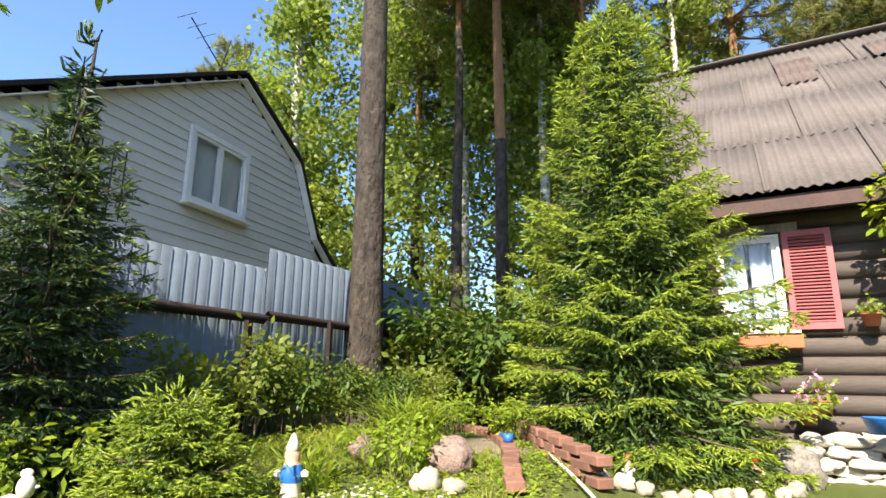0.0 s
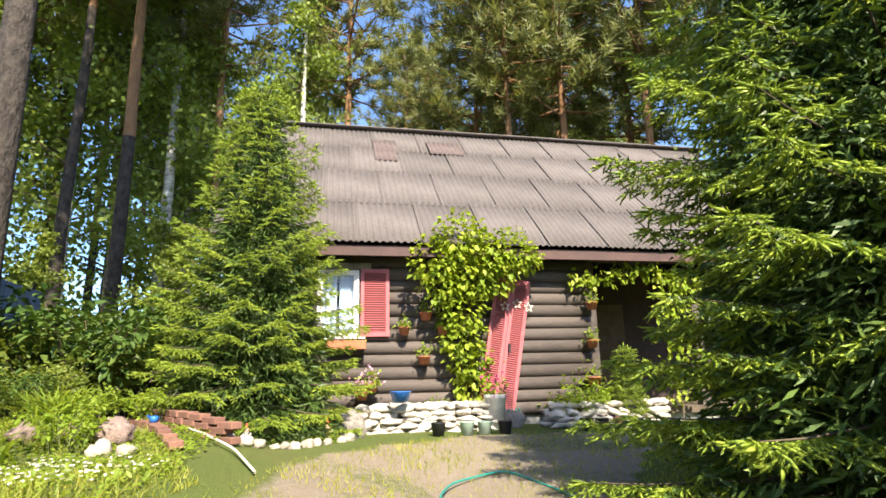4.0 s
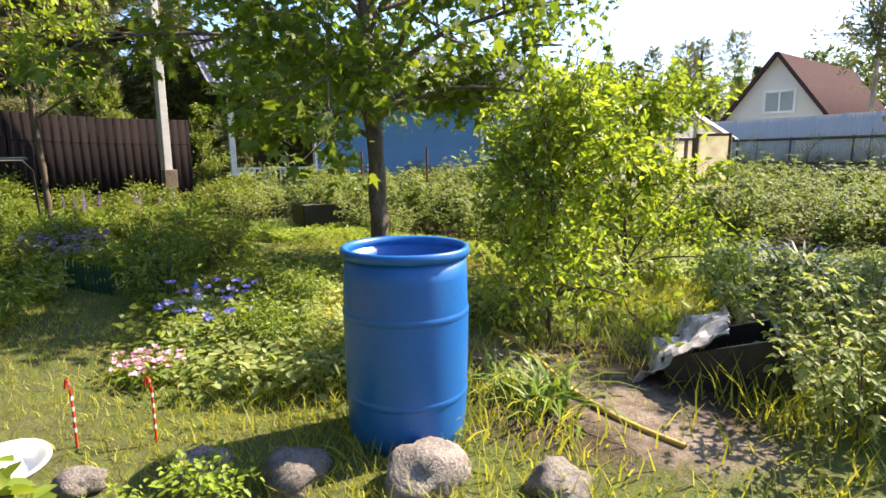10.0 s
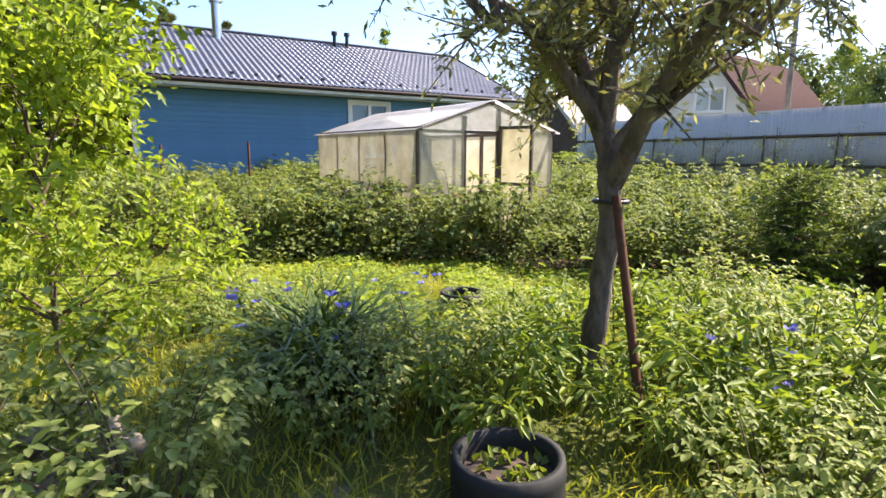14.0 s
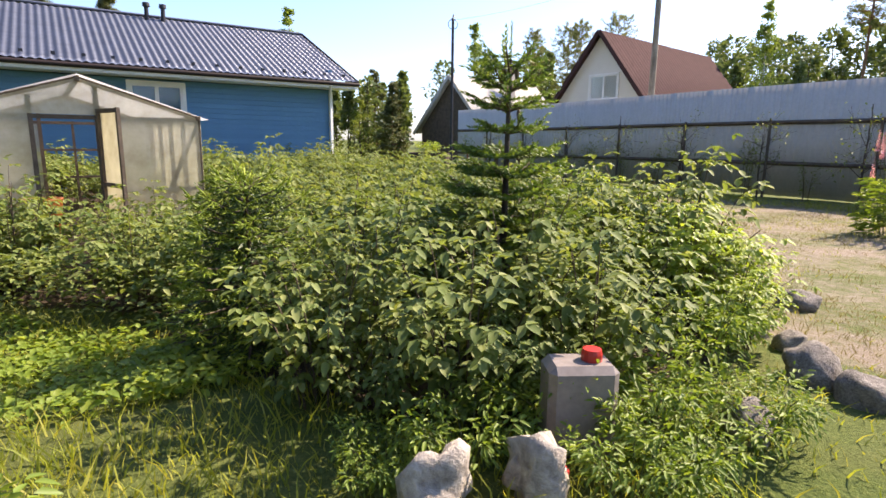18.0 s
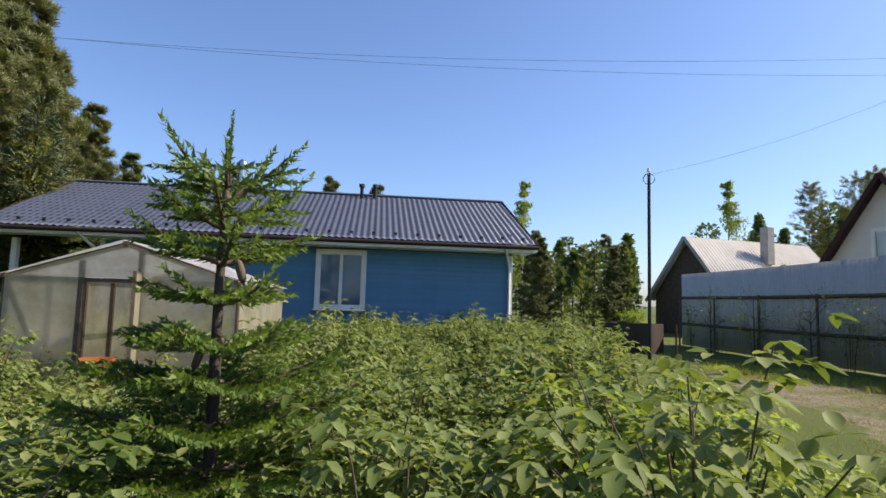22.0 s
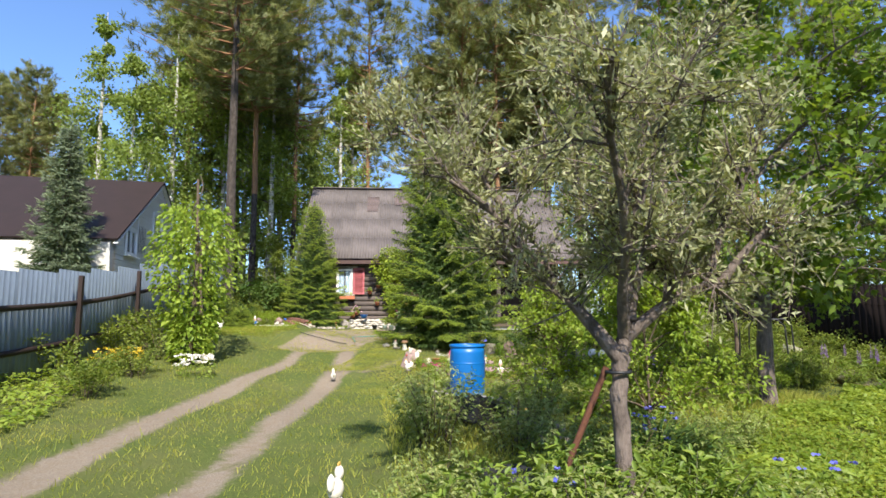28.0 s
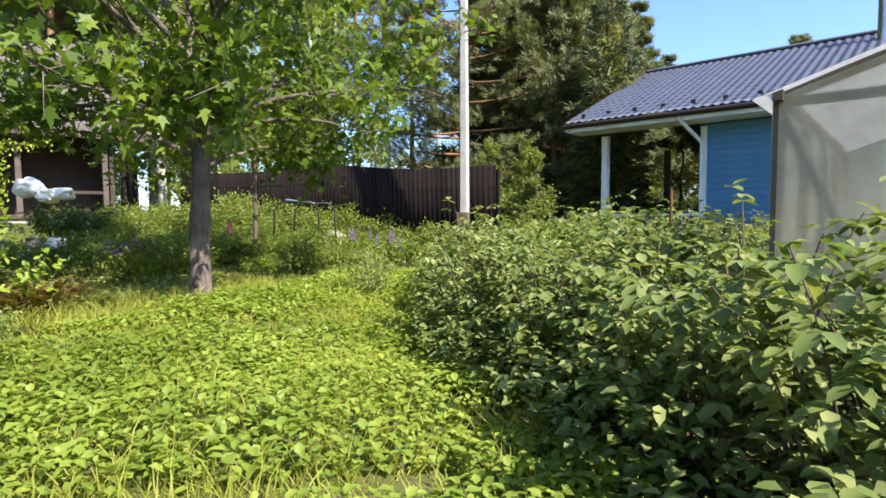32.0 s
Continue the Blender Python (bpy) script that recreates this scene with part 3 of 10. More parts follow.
# ---- ground ----
DRIVE_L = [(1.6, 3.0), (0.2, 1.0), (-1.3, -1.47), (-3.0, -3.8), (-4.48, -5.91), (-6.1, -8.59), (-7.6, -11.8), (-9.2, -16.0), (-10.6, -21.0), (-12.6, -27.0)]
DRIVE_R = [(3.0, 3.2), (1.7, 1.0), (0.2, -1.5), (-1.09, -3.85), (-2.55, -6.0), (-3.97, -8.1), (-5.32, -10.34), (-6.7, -13.2), (-7.9, -16.4), (-9.3, -21.2), (-11.3, -27.4)]
YARD = [(-1.0, 0.6), (2.0, 3.6), (4.5, 4.2), (7.5, 2.8), (5.0, 1.8), (2.0, 0.4), (0.0, -0.6)]
FOOTPATHS = [[(-0.6, -4.1), (1.4, -2.6), (3.6, -2.6), (6.0, -3.4)], [(-1.3, -6.4), (1.3, -7.0), (3.6, -8.2), (6.4, -9.6)], [(-1.7, -8.7), (-1.1, -8.9), (-0.3, -9.2)], [(0.5, 4.6), (0.9, 5.6), (1.2, 7.0)], [(-2.8, -11.0), (-1.6, -13.0), (0.0, -15.2)]]
BARE = [(-8.9, -17.6), (-6.3, -19.0), (-5.4, -23.0), (-3.0, -26.2), (2.0, -29.5), (-3.0, -31.0), (-9.0, -30.0), (-12.0, -24.0)]
THICKET = [(-6.2, -17.4), (-4.6, -16.9), (-1.6, -17.4), (0.6, -16.2), (2.2, -14.6), (5.0, -13.4), (11.0, -13.6), (11.4, -17.0), (7.4, -28.0), (4.2, -28.6), (1.5, -26.2), (-1.5, -23.9), (-4.4, -21.7), (-6.0, -19.9), (-6.3, -18.6)]


def build_ground():
    xs = np.unique(np.concatenate([np.arange(-16, 22.01, 0.22), -16 - np.geomspace(0.5, 900, 22), 22 + np.geomspace(0.5, 900, 22)]))
    ys = np.unique(np.concatenate([np.arange(-36, 13.01, 0.22), -36 - np.geomspace(0.5, 900, 22), 13 + np.geomspace(0.5, 900, 22)]))
    gx, gy = np.meshgrid(xs, ys, indexing="ij")
    near = np.exp(-(np.maximum(0, np.hypot(gx - 2, gy + 11) - 30) / 15) ** 2)
    gz = ground_arr(gx, gy) + near * 0.03 * soft_noise(gx, gy, 3, 1.2)
    dl, dr = line_gap(gx, gy, DRIVE_L), line_gap(gx, gy, DRIVE_R)
    rut = np.minimum(dl, dr)
    gz -= 0.045 * np.exp(-(rut / 0.24) ** 2)
    wear = np.clip(1.05 - rut / 0.42, 0, 1) * (0.80 + 0.35 * soft_noise(gx, gy, 5, 1.6))
    yard = inside(gx, gy, YARD)
    wear = np.maximum(wear, np.where(yard, 0.55 + 0.3 * soft_noise(gx, gy, 6, 0.9), 0))
    bare = inside(gx, gy, BARE)
    wear = np.maximum(wear, np.where(bare, 0.42 + 0.16 * soft_noise(gx, gy, 8, 0.45) + 0.08 * soft_noise(gx, gy, 18, 1.7), 0))
    for k, pts in enumerate(FOOTPATHS):
        wear = np.maximum(wear, np.clip(0.95 - line_gap(gx, gy, pts) / (0.5, 0.42, 0.9, 0.5, 0.3)[k], 0, 1) * (0.50, 0.30, 0.55, 0.9, 0.5)[k])
    soil = np.clip(0.45 + 0.5 * soft_noise(gx, gy, 9, 1.1), 0, 1) * 0.36
    soil = np.maximum(soil, np.where(inside(gx, gy, THICKET), 0.9, 0))
    soil = np.maximum(soil, np.where((np.hypot(gx - 1.8, gy + 5.0) < 2.6), 0.36, 0))
    soil = np.maximum(soil, 0.85 * np.clip(1.5 - np.hypot(gx + 1.1, gy + 9.0) / 0.9, 0, 1))
    soil = np.maximum(soil, np.where((gy > 7.5), 0.8, 0))
    nx, ny = gx.shape
    i, j = np.meshgrid(np.arange(nx - 1), np.arange(ny - 1), indexing="ij")
    f = np.stack([i * ny + j, (i + 1) * ny + j, (i + 1) * ny + j + 1, i * ny + j + 1], -1).reshape(-1, 4)
    me = raw_mesh("ground", np.stack([gx, gy, gz], -1), f, M_GROUND, smooth=True)
    col = me.color_attributes.new("wear", "FLOAT_COLOR", "POINT")
    data = np.zeros((nx * ny, 4), np.float32)
    data[:, 0], data[:, 1], data[:, 3] = np.clip(wear, 0, 1).ravel(), np.clip(soil, 0, 1).ravel(), 1
    col.data.foreach_set("color", data.ravel())
    return put("ground", me, kind="structure", label="grassy garden ground with sandy wheel tracks and worn patches", category="ground")


build_ground()

# ---- buildings and fences ----
def corrugated(w, h, pitch=0.115, amp=0.016, thick=0.006, steps=6):
    """A wavy sheet: x across the waves, y up the slope, z out."""
    n = max(2, int(w / pitch * steps))
    x = np.linspace(0, w, n + 1)
    z = amp * np.cos(x / pitch * TAU)
    v = np.concatenate([np.stack([x, 0 * x, z], -1), np.stack([x, 0 * x + h, z], -1), np.stack([x, 0 * x, z - thick], -1), np.stack([x, 0 * x + h, z - thick], -1)])
    k, a = np.arange(n)[:, None], n + 1
    f = np.concatenate([k + [0, 1, a + 1, a], k + [2 * a, 3 * a, 3 * a + 1, 2 * a + 1], k + [0, 2 * a, 2 * a + 1, 1], k + [a, a + 1, 3 * a + 1, 3 * a]])
    return v, f


def ribbed(w, h, pitch=0.2, depth=0.02, thick=0.004, tooth=0.45):
    """Profiled steel sheet with flat-topped ribs: x across, z up, y out."""
    xs, ys, x = [], [], 0.0
    while x < w - 1e-6:
        for dx, dy in ((0, 0), (pitch * (1 - tooth), 0), (pitch * (1 - tooth) + 0.02, 1), (pitch - 0.02, 1)):
            if x + dx <= w:
                xs.append(x + dx)
                ys.append(dy * depth)
        x += pitch
    xs, ys = np.array(xs + [w]), np.array(ys + [0.0])
    n = len(xs) - 1
    v = np.concatenate([np.stack([xs, ys, 0 * xs], -1), np.stack([xs, ys, 0 * xs + h], -1), np.stack([xs, ys + thick, 0 * xs], -1), np.stack([xs, ys + thick, 0 * xs + h], -1)])
    k, a = np.arange(n)[:, None], n + 1
    f = np.concatenate([k + [0, 1, a + 1, a], k + [2 * a, 3 * a, 3 * a + 1, 2 * a + 1], k + [a, a + 1, 3 * a + 1, 3 * a], k + [0, 2 * a, 2 * a + 1, 1]])
    return v, f


def sheet_fence(name, a, b, height, material, post_mat, rails, label, post_w=0.08, sheet_w=1.15, tops=None, posts=2.4, side=1, z0=None, rail_mat=None, level=None, shift=0.0, post_top=0.0):
    """A fence of steel sheets on rails and posts from a to b; side: on which side of the line the rails stand."""
    a, b = Vector(a), Vector(b)
    way = b - a
    L, turn = way.length, math.degrees(math.atan2(way.y, way.x))
    if level is None:
        floor_at = ground
    else:
        def floor_at(x, y):
            return level - height - 0.04
    base = floor_at(a.x, a.y) if z0 is None else z0
    fence = thing(name, a.x, a.y, base, turn, label, "fence")
    n = max(1, round(L / sheet_w))
    w = L / n
    meshes = {}
    for k in range(n):
        hk = height + (tops(k / n) if tops else 0.0)
        key = round(hk, 3)
        if key not in meshes:
            v, f = ribbed(w + 0.02, hk, 0.14, 0.011, tooth=0.36)
            meshes[key] = raw_mesh("sheet", v, f, material)
        p = a + way * ((k + 0.5) / n)
        put("sheet", meshes[key], fence, pose(k * w, 0, floor_at(p.x, p.y) - base + 0.04))
    for zr in rails:
        steps = [k / 12 for k in range(13)]
        line = [(s * L, -0.045 * side, floor_at(a.x + way.x * s, a.y + way.y * s) - base + zr) for s in steps]
        put("rail", tubes_mesh("rail", [(line, 0.05)], rail_mat or post_mat, 4, False), fence)
    m = max(1, round(L / posts))
    me = None
    for k in range(m + 1):
        p = a + way * (k / m)
        if me is None:
            ob = part("post", boxed(0, 0, (height + post_top) / 2 - 0.1, post_w, post_w, height + post_top + 0.1), post_mat, fence, m=pose(k * L / m + shift, -0.115 * side, floor_at(p.x, p.y) - base))
            me = ob.data
        else:
            put("post", me, fence, pose(k * L / m + shift, -0.115 * side, floor_at(p.x, p.y) - base))
    return fence


def window_parts(parent, w, h, m, mat=None, muntins=(), depth=0.10, sill=True, curtain=True, mullion=1, trim=0.09):
    """A window with its frame, panes, sill, a curtain and a dark sheet for the unlit room behind; local x along the
    wall, y out of it, z up, from its lower left corner.
    """
    mat = mat or M_WHITE_PAINT
    win = put("window", None, parent, m)
    bm = bmesh.new()
    for x, z, sx, sz in ((trim / 2 - trim, h / 2, trim, h + 2 * trim), (w + trim / 2, h / 2, trim, h + 2 * trim)):
        box(bm, x, 0.03, z, trim, depth * 0.6, sz)
    for z in (-trim / 2, h + trim / 2):
        box(bm, w / 2, 0.03, z, w, depth * 0.6, trim)
    part("window_frame", bm, mat, win)
    step = w / mullion
    for k in range(mullion):
        bm = bmesh.new()
        for x in (k * step + 0.025, (k + 1) * step - 0.025):
            box(bm, x, 0.01, h / 2, 0.05, 0.05, h - 0.004)
        for z in (0.027, h - 0.027):
            box(bm, (k + 0.5) * step, 0.01, z, step - 0.1, 0.05, 0.05)
        for fx, fz in muntins:
            if fx:
                box(bm, (k + fx) * step, 0.012, h / 2, 0.018, 0.03, h - 0.1)
            if fz:
                box(bm, (k + 0.5) * step, 0.014, h * fz, step - 0.1, 0.03, 0.018)
        part("sash", bm, mat, win)
        pane = part("pane", boxed((k + 0.5) * step, 0.0, h / 2, step - 0.09, 0.008, h - 0.09), M_GLASS, win)
        pane.visible_shadow = False
    if sill:
        part("window_sill", boxed(w / 2, 0.09, -trim - 0.012, w + 0.26, 0.17, 0.03, bevel=0.005), mat, win)
    if curtain:
        n = 30
        xs = np.linspace(0.03, w * 0.46, n)
        for x0, flip in ((0.0, 1), (w, -1)):
            x = x0 + flip * xs
            y = -0.10 + 0.022 * np.sin(xs * 60)
            v = np.concatenate([np.stack([x, y, 0 * x + 0.03], -1), np.stack([x, y, 0 * x + h - 0.03], -1)])
            k = np.arange(n - 1)[:, None]
            put("curtain", raw_mesh("curtain", v, k + [0, 1, n + 1, n], M_CURTAIN, smooth=True), win)
    # added dark sheet stands in for the shade of the room behind
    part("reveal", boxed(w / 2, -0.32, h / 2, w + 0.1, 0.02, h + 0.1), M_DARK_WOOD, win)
    return win


# --- log house: local x along the front (its right end is east), y into the house, z up from its floor line
LOG_X, LOG_Y, LOG_Z, LOG_TURN = 2.75, 7.00, 0.62, -30.0
LOG_W, LOG_D, LOG_H = 10.4, 7.4, 2.75


def build_log_house():
    house = thing("log_house", LOG_X, LOG_Y, LOG_Z, LOG_TURN, "dark weathered log cabin with grey corrugated roof and red shutters", "house")
    r = 0.115
    step = 0.205
    win = (0.92, 1.52, 1.38, 2.42)
    wall_end = 5.65

    def log(length, key):
        v, f = tube_arrays([(0, 0, 0), (length * 0.33, 0.006, 0.004), (length * 0.66, -0.004, -0.003), (length, 0, 0)], [r, r * 1.03, r * 0.98, r], 12)
        cap = np.array([list(range(12))[::-1], list(range(len(v) - 12, len(v)))])
        return raw_mesh("log", v, [f, cap], M_LOG, smooth=True)
    for k in range(13):
        z = 0.16 + k * step
        cuts = [(-0.3, wall_end)]
        for x0, x1, z0, z1 in (win,):
            if z0 - 0.02 < z < z1 + 0.02:
                cuts = [c for a, b in cuts for c in ((a, x0), (x1, b)) if c[1] - c[0] > 0.05 and not (a >= x1 or b <= x0)] or cuts
        for a, b in cuts:
            put("log", log(b - a, k), house, pose(a, 0.01 * math.sin(k * 2.1), z))
    # side wall and inner backing
    for k in range(13):
        put("log", log(LOG_D, k), house, pose(0.0, -0.25, 0.26 + k * step, 0, 0, 90))
    part("wall", boxed(2.7, 0.20, 1.35, 5.7, 0.05, 2.7), M_DARK_WOOD, house)
    part("wall", boxed(LOG_W / 2 + 0.1, LOG_D, 1.4, LOG_W, 0.12, 2.8), M_DARK_WOOD, house)
    part("wall", boxed(LOG_W, LOG_D / 2, 1.4, 0.12, LOG_D, 2.8), M_DARK_WOOD, house)
    part("wall", boxed(8.0, 1.9, 1.4, 4.7, 0.12, 2.8), M_DARK_WOOD, house, "dark porch back wall")
    part("wall", boxed(5.62, 1.1, 1.4, 0.12, 1.6, 2.8), M_DARK_WOOD, house)
    part("porch_floor", boxed(8.0, 0.9, 0.05, 4.7, 2.0, 0.12), M_OLD_BOARD, house)
    for x in (5.70, 7.8, 10.2):
        part("porch_post", boxed(x, 0.02, 1.38, 0.17, 0.17, 2.7, bevel=0.012), M_LOG, house)
    part("porch_rail", boxed(9.0, 0.02, 0.85, 2.3, 0.08, 0.10), M_DARK_WOOD, house)
    # plinth and floor
    part("plinth", boxed(LOG_W / 2, 0.5, -0.12, LOG_W, 1.0, 0.42), M_CONCRETE, house)
    # roof: two slopes of overlapping corrugated sheets
    eave_y, eave_z, ridge_y, ridge_z = -0.62, 2.80, 3.75, 6.75
    slope = math.hypot(ridge_y - eave_y, ridge_z - eave_z)
    tilt = math.degrees(math.atan2(ridge_z - eave_z, ridge_y - eave_y))
    w, h = 1.10, slope / 4 + 0.14
    v, f = corrugated(w + 0.06, h)
    me = raw_mesh("roof_sheet", v, f, M_ROOF_SHEET, smooth=True)
    x_left = -0.75
    rng = np.random.default_rng(3)
    roof = put("roof", None, house)
    for row in range(4):
        for k in range(11):
            shift = 0.0 if row % 2 == 0 else -0.55
            s = row * slope / 4
            y, z = eave_y + s * math.cos(radians(tilt)), eave_z + s * math.sin(radians(tilt))
            x = x_left + k * w + shift
            if shift and k == 0:
                x = x_left
            m = pose(x, y, z + 0.012 + 0.010 * (3 - row) + rng.uniform(0, 0.008), tilt, 0, 0) @ pose(0, 0, 0, rng.uniform(-0.5, 0.5), 0, rng.uniform(-0.25, 0.25))
            put("roof_sheet", me, roof, m)
    back = raw_mesh("roof_sheet", *corrugated(11 * w, slope + 0.1), M_ROOF_SHEET, smooth=True)
    put("roof_sheet", back, roof, pose(x_left + 11 * w, 2 * ridge_y - eave_y, eave_z + 0.02, tilt, 0, 180))
    part("ridge_cap", boxed(x_left + 5.5 * w, ridge_y, ridge_z + 0.05, 11 * w, 0.30, 0.05, bevel=0.02), M_ROOF_SHEET, roof)
    for k, (px, ps, pw) in enumerate(((2.0, 4.2, 0.55), (2.0, 3.7, 0.5), (3.3, 4.3, 0.8))):
        y, z = eave_y + ps * math.cos(radians(tilt)), eave_z + ps * math.sin(radians(tilt))
        v2, f2 = corrugated(pw, 0.85)
        put("roof_patch", raw_mesh("roof_patch", v2, f2, M_ROOF_PATCH, smooth=True), roof, pose(px, y, z + 0.065, tilt, 0, 0), "reddish patched sheet")
    part("gutter_board", boxed(x_left + 5.5 * w, eave_y + 0.10, eave_z - 0.085, 11 * w, 0.05, 0.17), M_RED_DARK, roof)
    part("fascia", boxed(x_left + 5.5 * w, eave_y + 0.36, eave_z - 0.02, 11 * w, 0.5, 0.03), M_DARK_WOOD, roof)
    # gables close the roof
    for x in (0.05, LOG_W):
        bm = bmesh.new()
        tri = [bm.verts.new(p) for p in ((x, 0.0, 2.7), (x, 2 * ridge_y, 2.7), (x, ridge_y, ridge_z - 0.12))]
        bm.faces.new(tri)
        ex = bmesh.ops.extrude_face_region(bm, geom=bm.faces[:])
        bmesh.ops.translate(bm, vec=(0.08, 0, 0), verts=[g for g in ex["geom"] if isinstance(g, bmesh.types.BMVert)])
        part("gable", bm, M_DARK_WOOD, house)
    part("wall_plate", boxed(LOG_W / 2, 0.0, 2.76, LOG_W + 0.4, 0.20, 0.10), M_LOG, house)
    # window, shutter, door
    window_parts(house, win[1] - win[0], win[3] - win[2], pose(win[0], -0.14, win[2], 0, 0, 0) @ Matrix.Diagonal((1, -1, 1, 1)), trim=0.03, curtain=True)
    part("lintel", boxed(1.25, -0.13, win[3] + 0.11, 1.0, 0.07, 0.10), M_GREY_WOOD, house)

    def shutter(x, z, w, h, lean=0.0):
        leaf = put("shutter", None, house, pose(x, -0.155 if not lean else -0.19, z, 0, lean, 0))
        bm = bmesh.new()
        for dx in (0.03, w - 0.03):
            box(bm, dx, 0, h / 2, 0.06, 0.035, h)
        for dz in (0.035, h - 0.035):
            box(bm, w / 2, 0, dz, w - 0.12, 0.035, 0.07)
        part("shutter_frame", bm, M_RED_PAINT, leaf)
        n = int((h - 0.14) / 0.036)
        slat = None
        for k in range(n):
            m = pose(w / 2, -0.004, 0.07 + (k + 0.5) * (h - 0.14) / n, 35, 0, 0)
            if slat is None:
                slat = part("slat", boxed(0, 0, 0, w - 0.12, 0.042, 0.009), M_RED_PAINT, leaf, m=m).data
            else:
                put("slat", slat, leaf, m)
        return leaf
    shutter(1.58, 1.37, 0.47, 1.11)
    for x, dz in ((3.50, 0.10), (3.81, 0.04)):
        shutter(x, 0.14 + dz, 0.31, 2.20, 10.5)
    part("door_handle", boxed(4.06, -0.24, 1.15, 0.03, 0.05, 0.14), M_DARK_STEEL, house)
    for k, (x, z) in enumerate(((4.02, 1.86), (4.24, 1.90), (4.44, 1.84))):
        bm = bmesh.new()
        pts = [Vector((0.085 * (1 if i % 2 == 0 else 0.42) * math.sin(i * math.pi / 5), 0, 0.085 * (1 if i % 2 == 0 else 0.42) * math.cos(i * math.pi / 5))) for i in range(10)]
        for i in range(10):
            beam(bm, pts[i], pts[(i + 1) % 10], 0.010, 0.010)
        part("straw_star", bm, M_PLASTER, house, "small star ornament", m=pose(x, -0.235, z))
    part("porch_door", boxed(6.9, 1.82, 1.15, 0.9, 0.05, 2.0), M_OLD_BOARD, house)
    return house


build_log_house()

# --- neighbour's gambrel house: local x along the gable, y into the house
NB_DIR = 68.0


def build_neighbour():
    cx, cy = -3.13, 8.50
    house = thing("gambrel_house", cx, cy, 0.7, NB_DIR, "cream vinyl-sided house with a brown gambrel roof behind the metal fence", "house")
    half = [(0.0, 5.60), (1.62, 4.72), (2.32, 3.42), (3.05, 2.9)]
    prof = [(-4.9, 2.71)] + half
    depth = 9.5

    def gable_half(z):
        for (x0, z0), (x1, z1) in zip(half, half[1:]):
            if z1 <= z <= z0:
                return x0 + (x1 - x0) * (z0 - z) / (z0 - z1)
        return 2.45 if z < half[-1][1] else 0.05
    openings = [(-0.85, 0.25, 3.20, 4.22), (-3.75, -2.80, 2.45, 3.25)]
    z, k = 0.0, 0
    while z < 5.45:
        hw = min(2.45 if z < 3.2 else 9, gable_half(z + 0.16))
        spans = [(-min(4.6, max(0.05, (5.44 - z) / 0.59)), hw)]
        for x0, x1, z0, z1 in openings:
            if z0 - 0.12 < z < z1:
                spans = [s for a, b in spans for s in ((a, min(b, x0)), (max(a, x1), b)) if s[1] - s[0] > 0.03]
        for a, b in spans:
            bm = bmesh.new()
            vs = [bm.verts.new(p) for p in ((a, -0.022, z), (b, -0.022, z), (b, -0.004, z + 0.158), (a, -0.004, z + 0.158), (a, 0.03, z), (b, 0.03, z))]
            bm.faces.new(vs[:4])
            bm.faces.new((vs[0], vs[4], vs[5], vs[1]))
            part("siding_board", bm, M_SIDING, house)
        z += 0.155
        k += 1
    bm = bmesh.new()
    ring = [bm.verts.new((x, 0.05, zz - 0.10)) for x, zz in prof] + [bm.verts.new((2.4, 0.05, -0.1)), bm.verts.new((-4.6, 0.05, -0.1))]
    bm.faces.new(ring)
    back = bmesh.ops.extrude_face_region(bm, geom=bm.faces[:])
    bmesh.ops.translate(bm, vec=(0, depth, 0), verts=[g for g in back["geom"] if isinstance(g, bmesh.types.BMVert)])
    part("wall", bm, M_SIDING, house)
    for i in range(len(prof) - 1):
        (x0, z0), (x1, z1) = prof[i], prof[i + 1]
        n = Vector((-(z1 - z0), 0, x1 - x0)).normalized() * 0.05
        bm = bmesh.new()
        v = [bm.verts.new((x, y, z)) for y in (-0.16, depth + 0.3) for x, z in ((x0, z0), (x1, z1), (x1 + n.x, z1 + n.z), (x0 + n.x, z0 + n.z))]
        for q in ((0, 1, 2, 3), (4, 7, 6, 5), (0, 4, 5, 1), (3, 2, 6, 7), (0, 3, 7, 4), (1, 5, 6, 2)):
            bm.faces.new([v[j] for j in q])
        part("roof_slope", bm, M_BROWN_METAL, house, "dark brown metal roofing")
        bm = bmesh.new()
        beam(bm, (x0, -0.09, z0 - 0.10), (x1, -0.09, z1 - 0.10), 0.13, 0.012)
        part("soffit", bm, M_WHITE_PAINT, house)
    for x0, x1, z0, z1 in openings:
        window_parts(house, x1 - x0, z1 - z0, pose(x0, -0.03, z0) @ Matrix.Diagonal((1, -1, 1, 1)), mullion=2 if x1 - x0 > 0.87 else 1, trim=0.08, curtain=False)
    part("corner_board", boxed(-2.58, -0.035, 3.62, 0.07, 0.02, 0.66), M_WHITE_PAINT, house)
    bm = bmesh.new()
    beam(bm, (0.0, 0.5, 5.6), (0.25, 0.5, 6.5), 0.02, 0.02)
    beam(bm, (-0.75, 0.4, 6.28), (0.5, 0.7, 5.9), 0.015, 0.015)
    for s in np.linspace(-0.7, 0.4, 6):
        beam(bm, (s, 0.35, 6.22 - 0.3 * s * 0.8), (s, 0.75, 6.22 - 0.3 * s * 0.8), 0.008, 0.008)
    part("aerial", bm, M_DARK_STEEL, house)
    bm = bmesh.new()
    for k in range(5):
        beam(bm, (-2.6 + 0.17 * k, -0.09, 2.58), (-2.6 + 0.17 * k, -0.09, 3.5), 0.012, 0.012)
    part("window_grille", bm, M_DARK_STEEL, house)
    return house


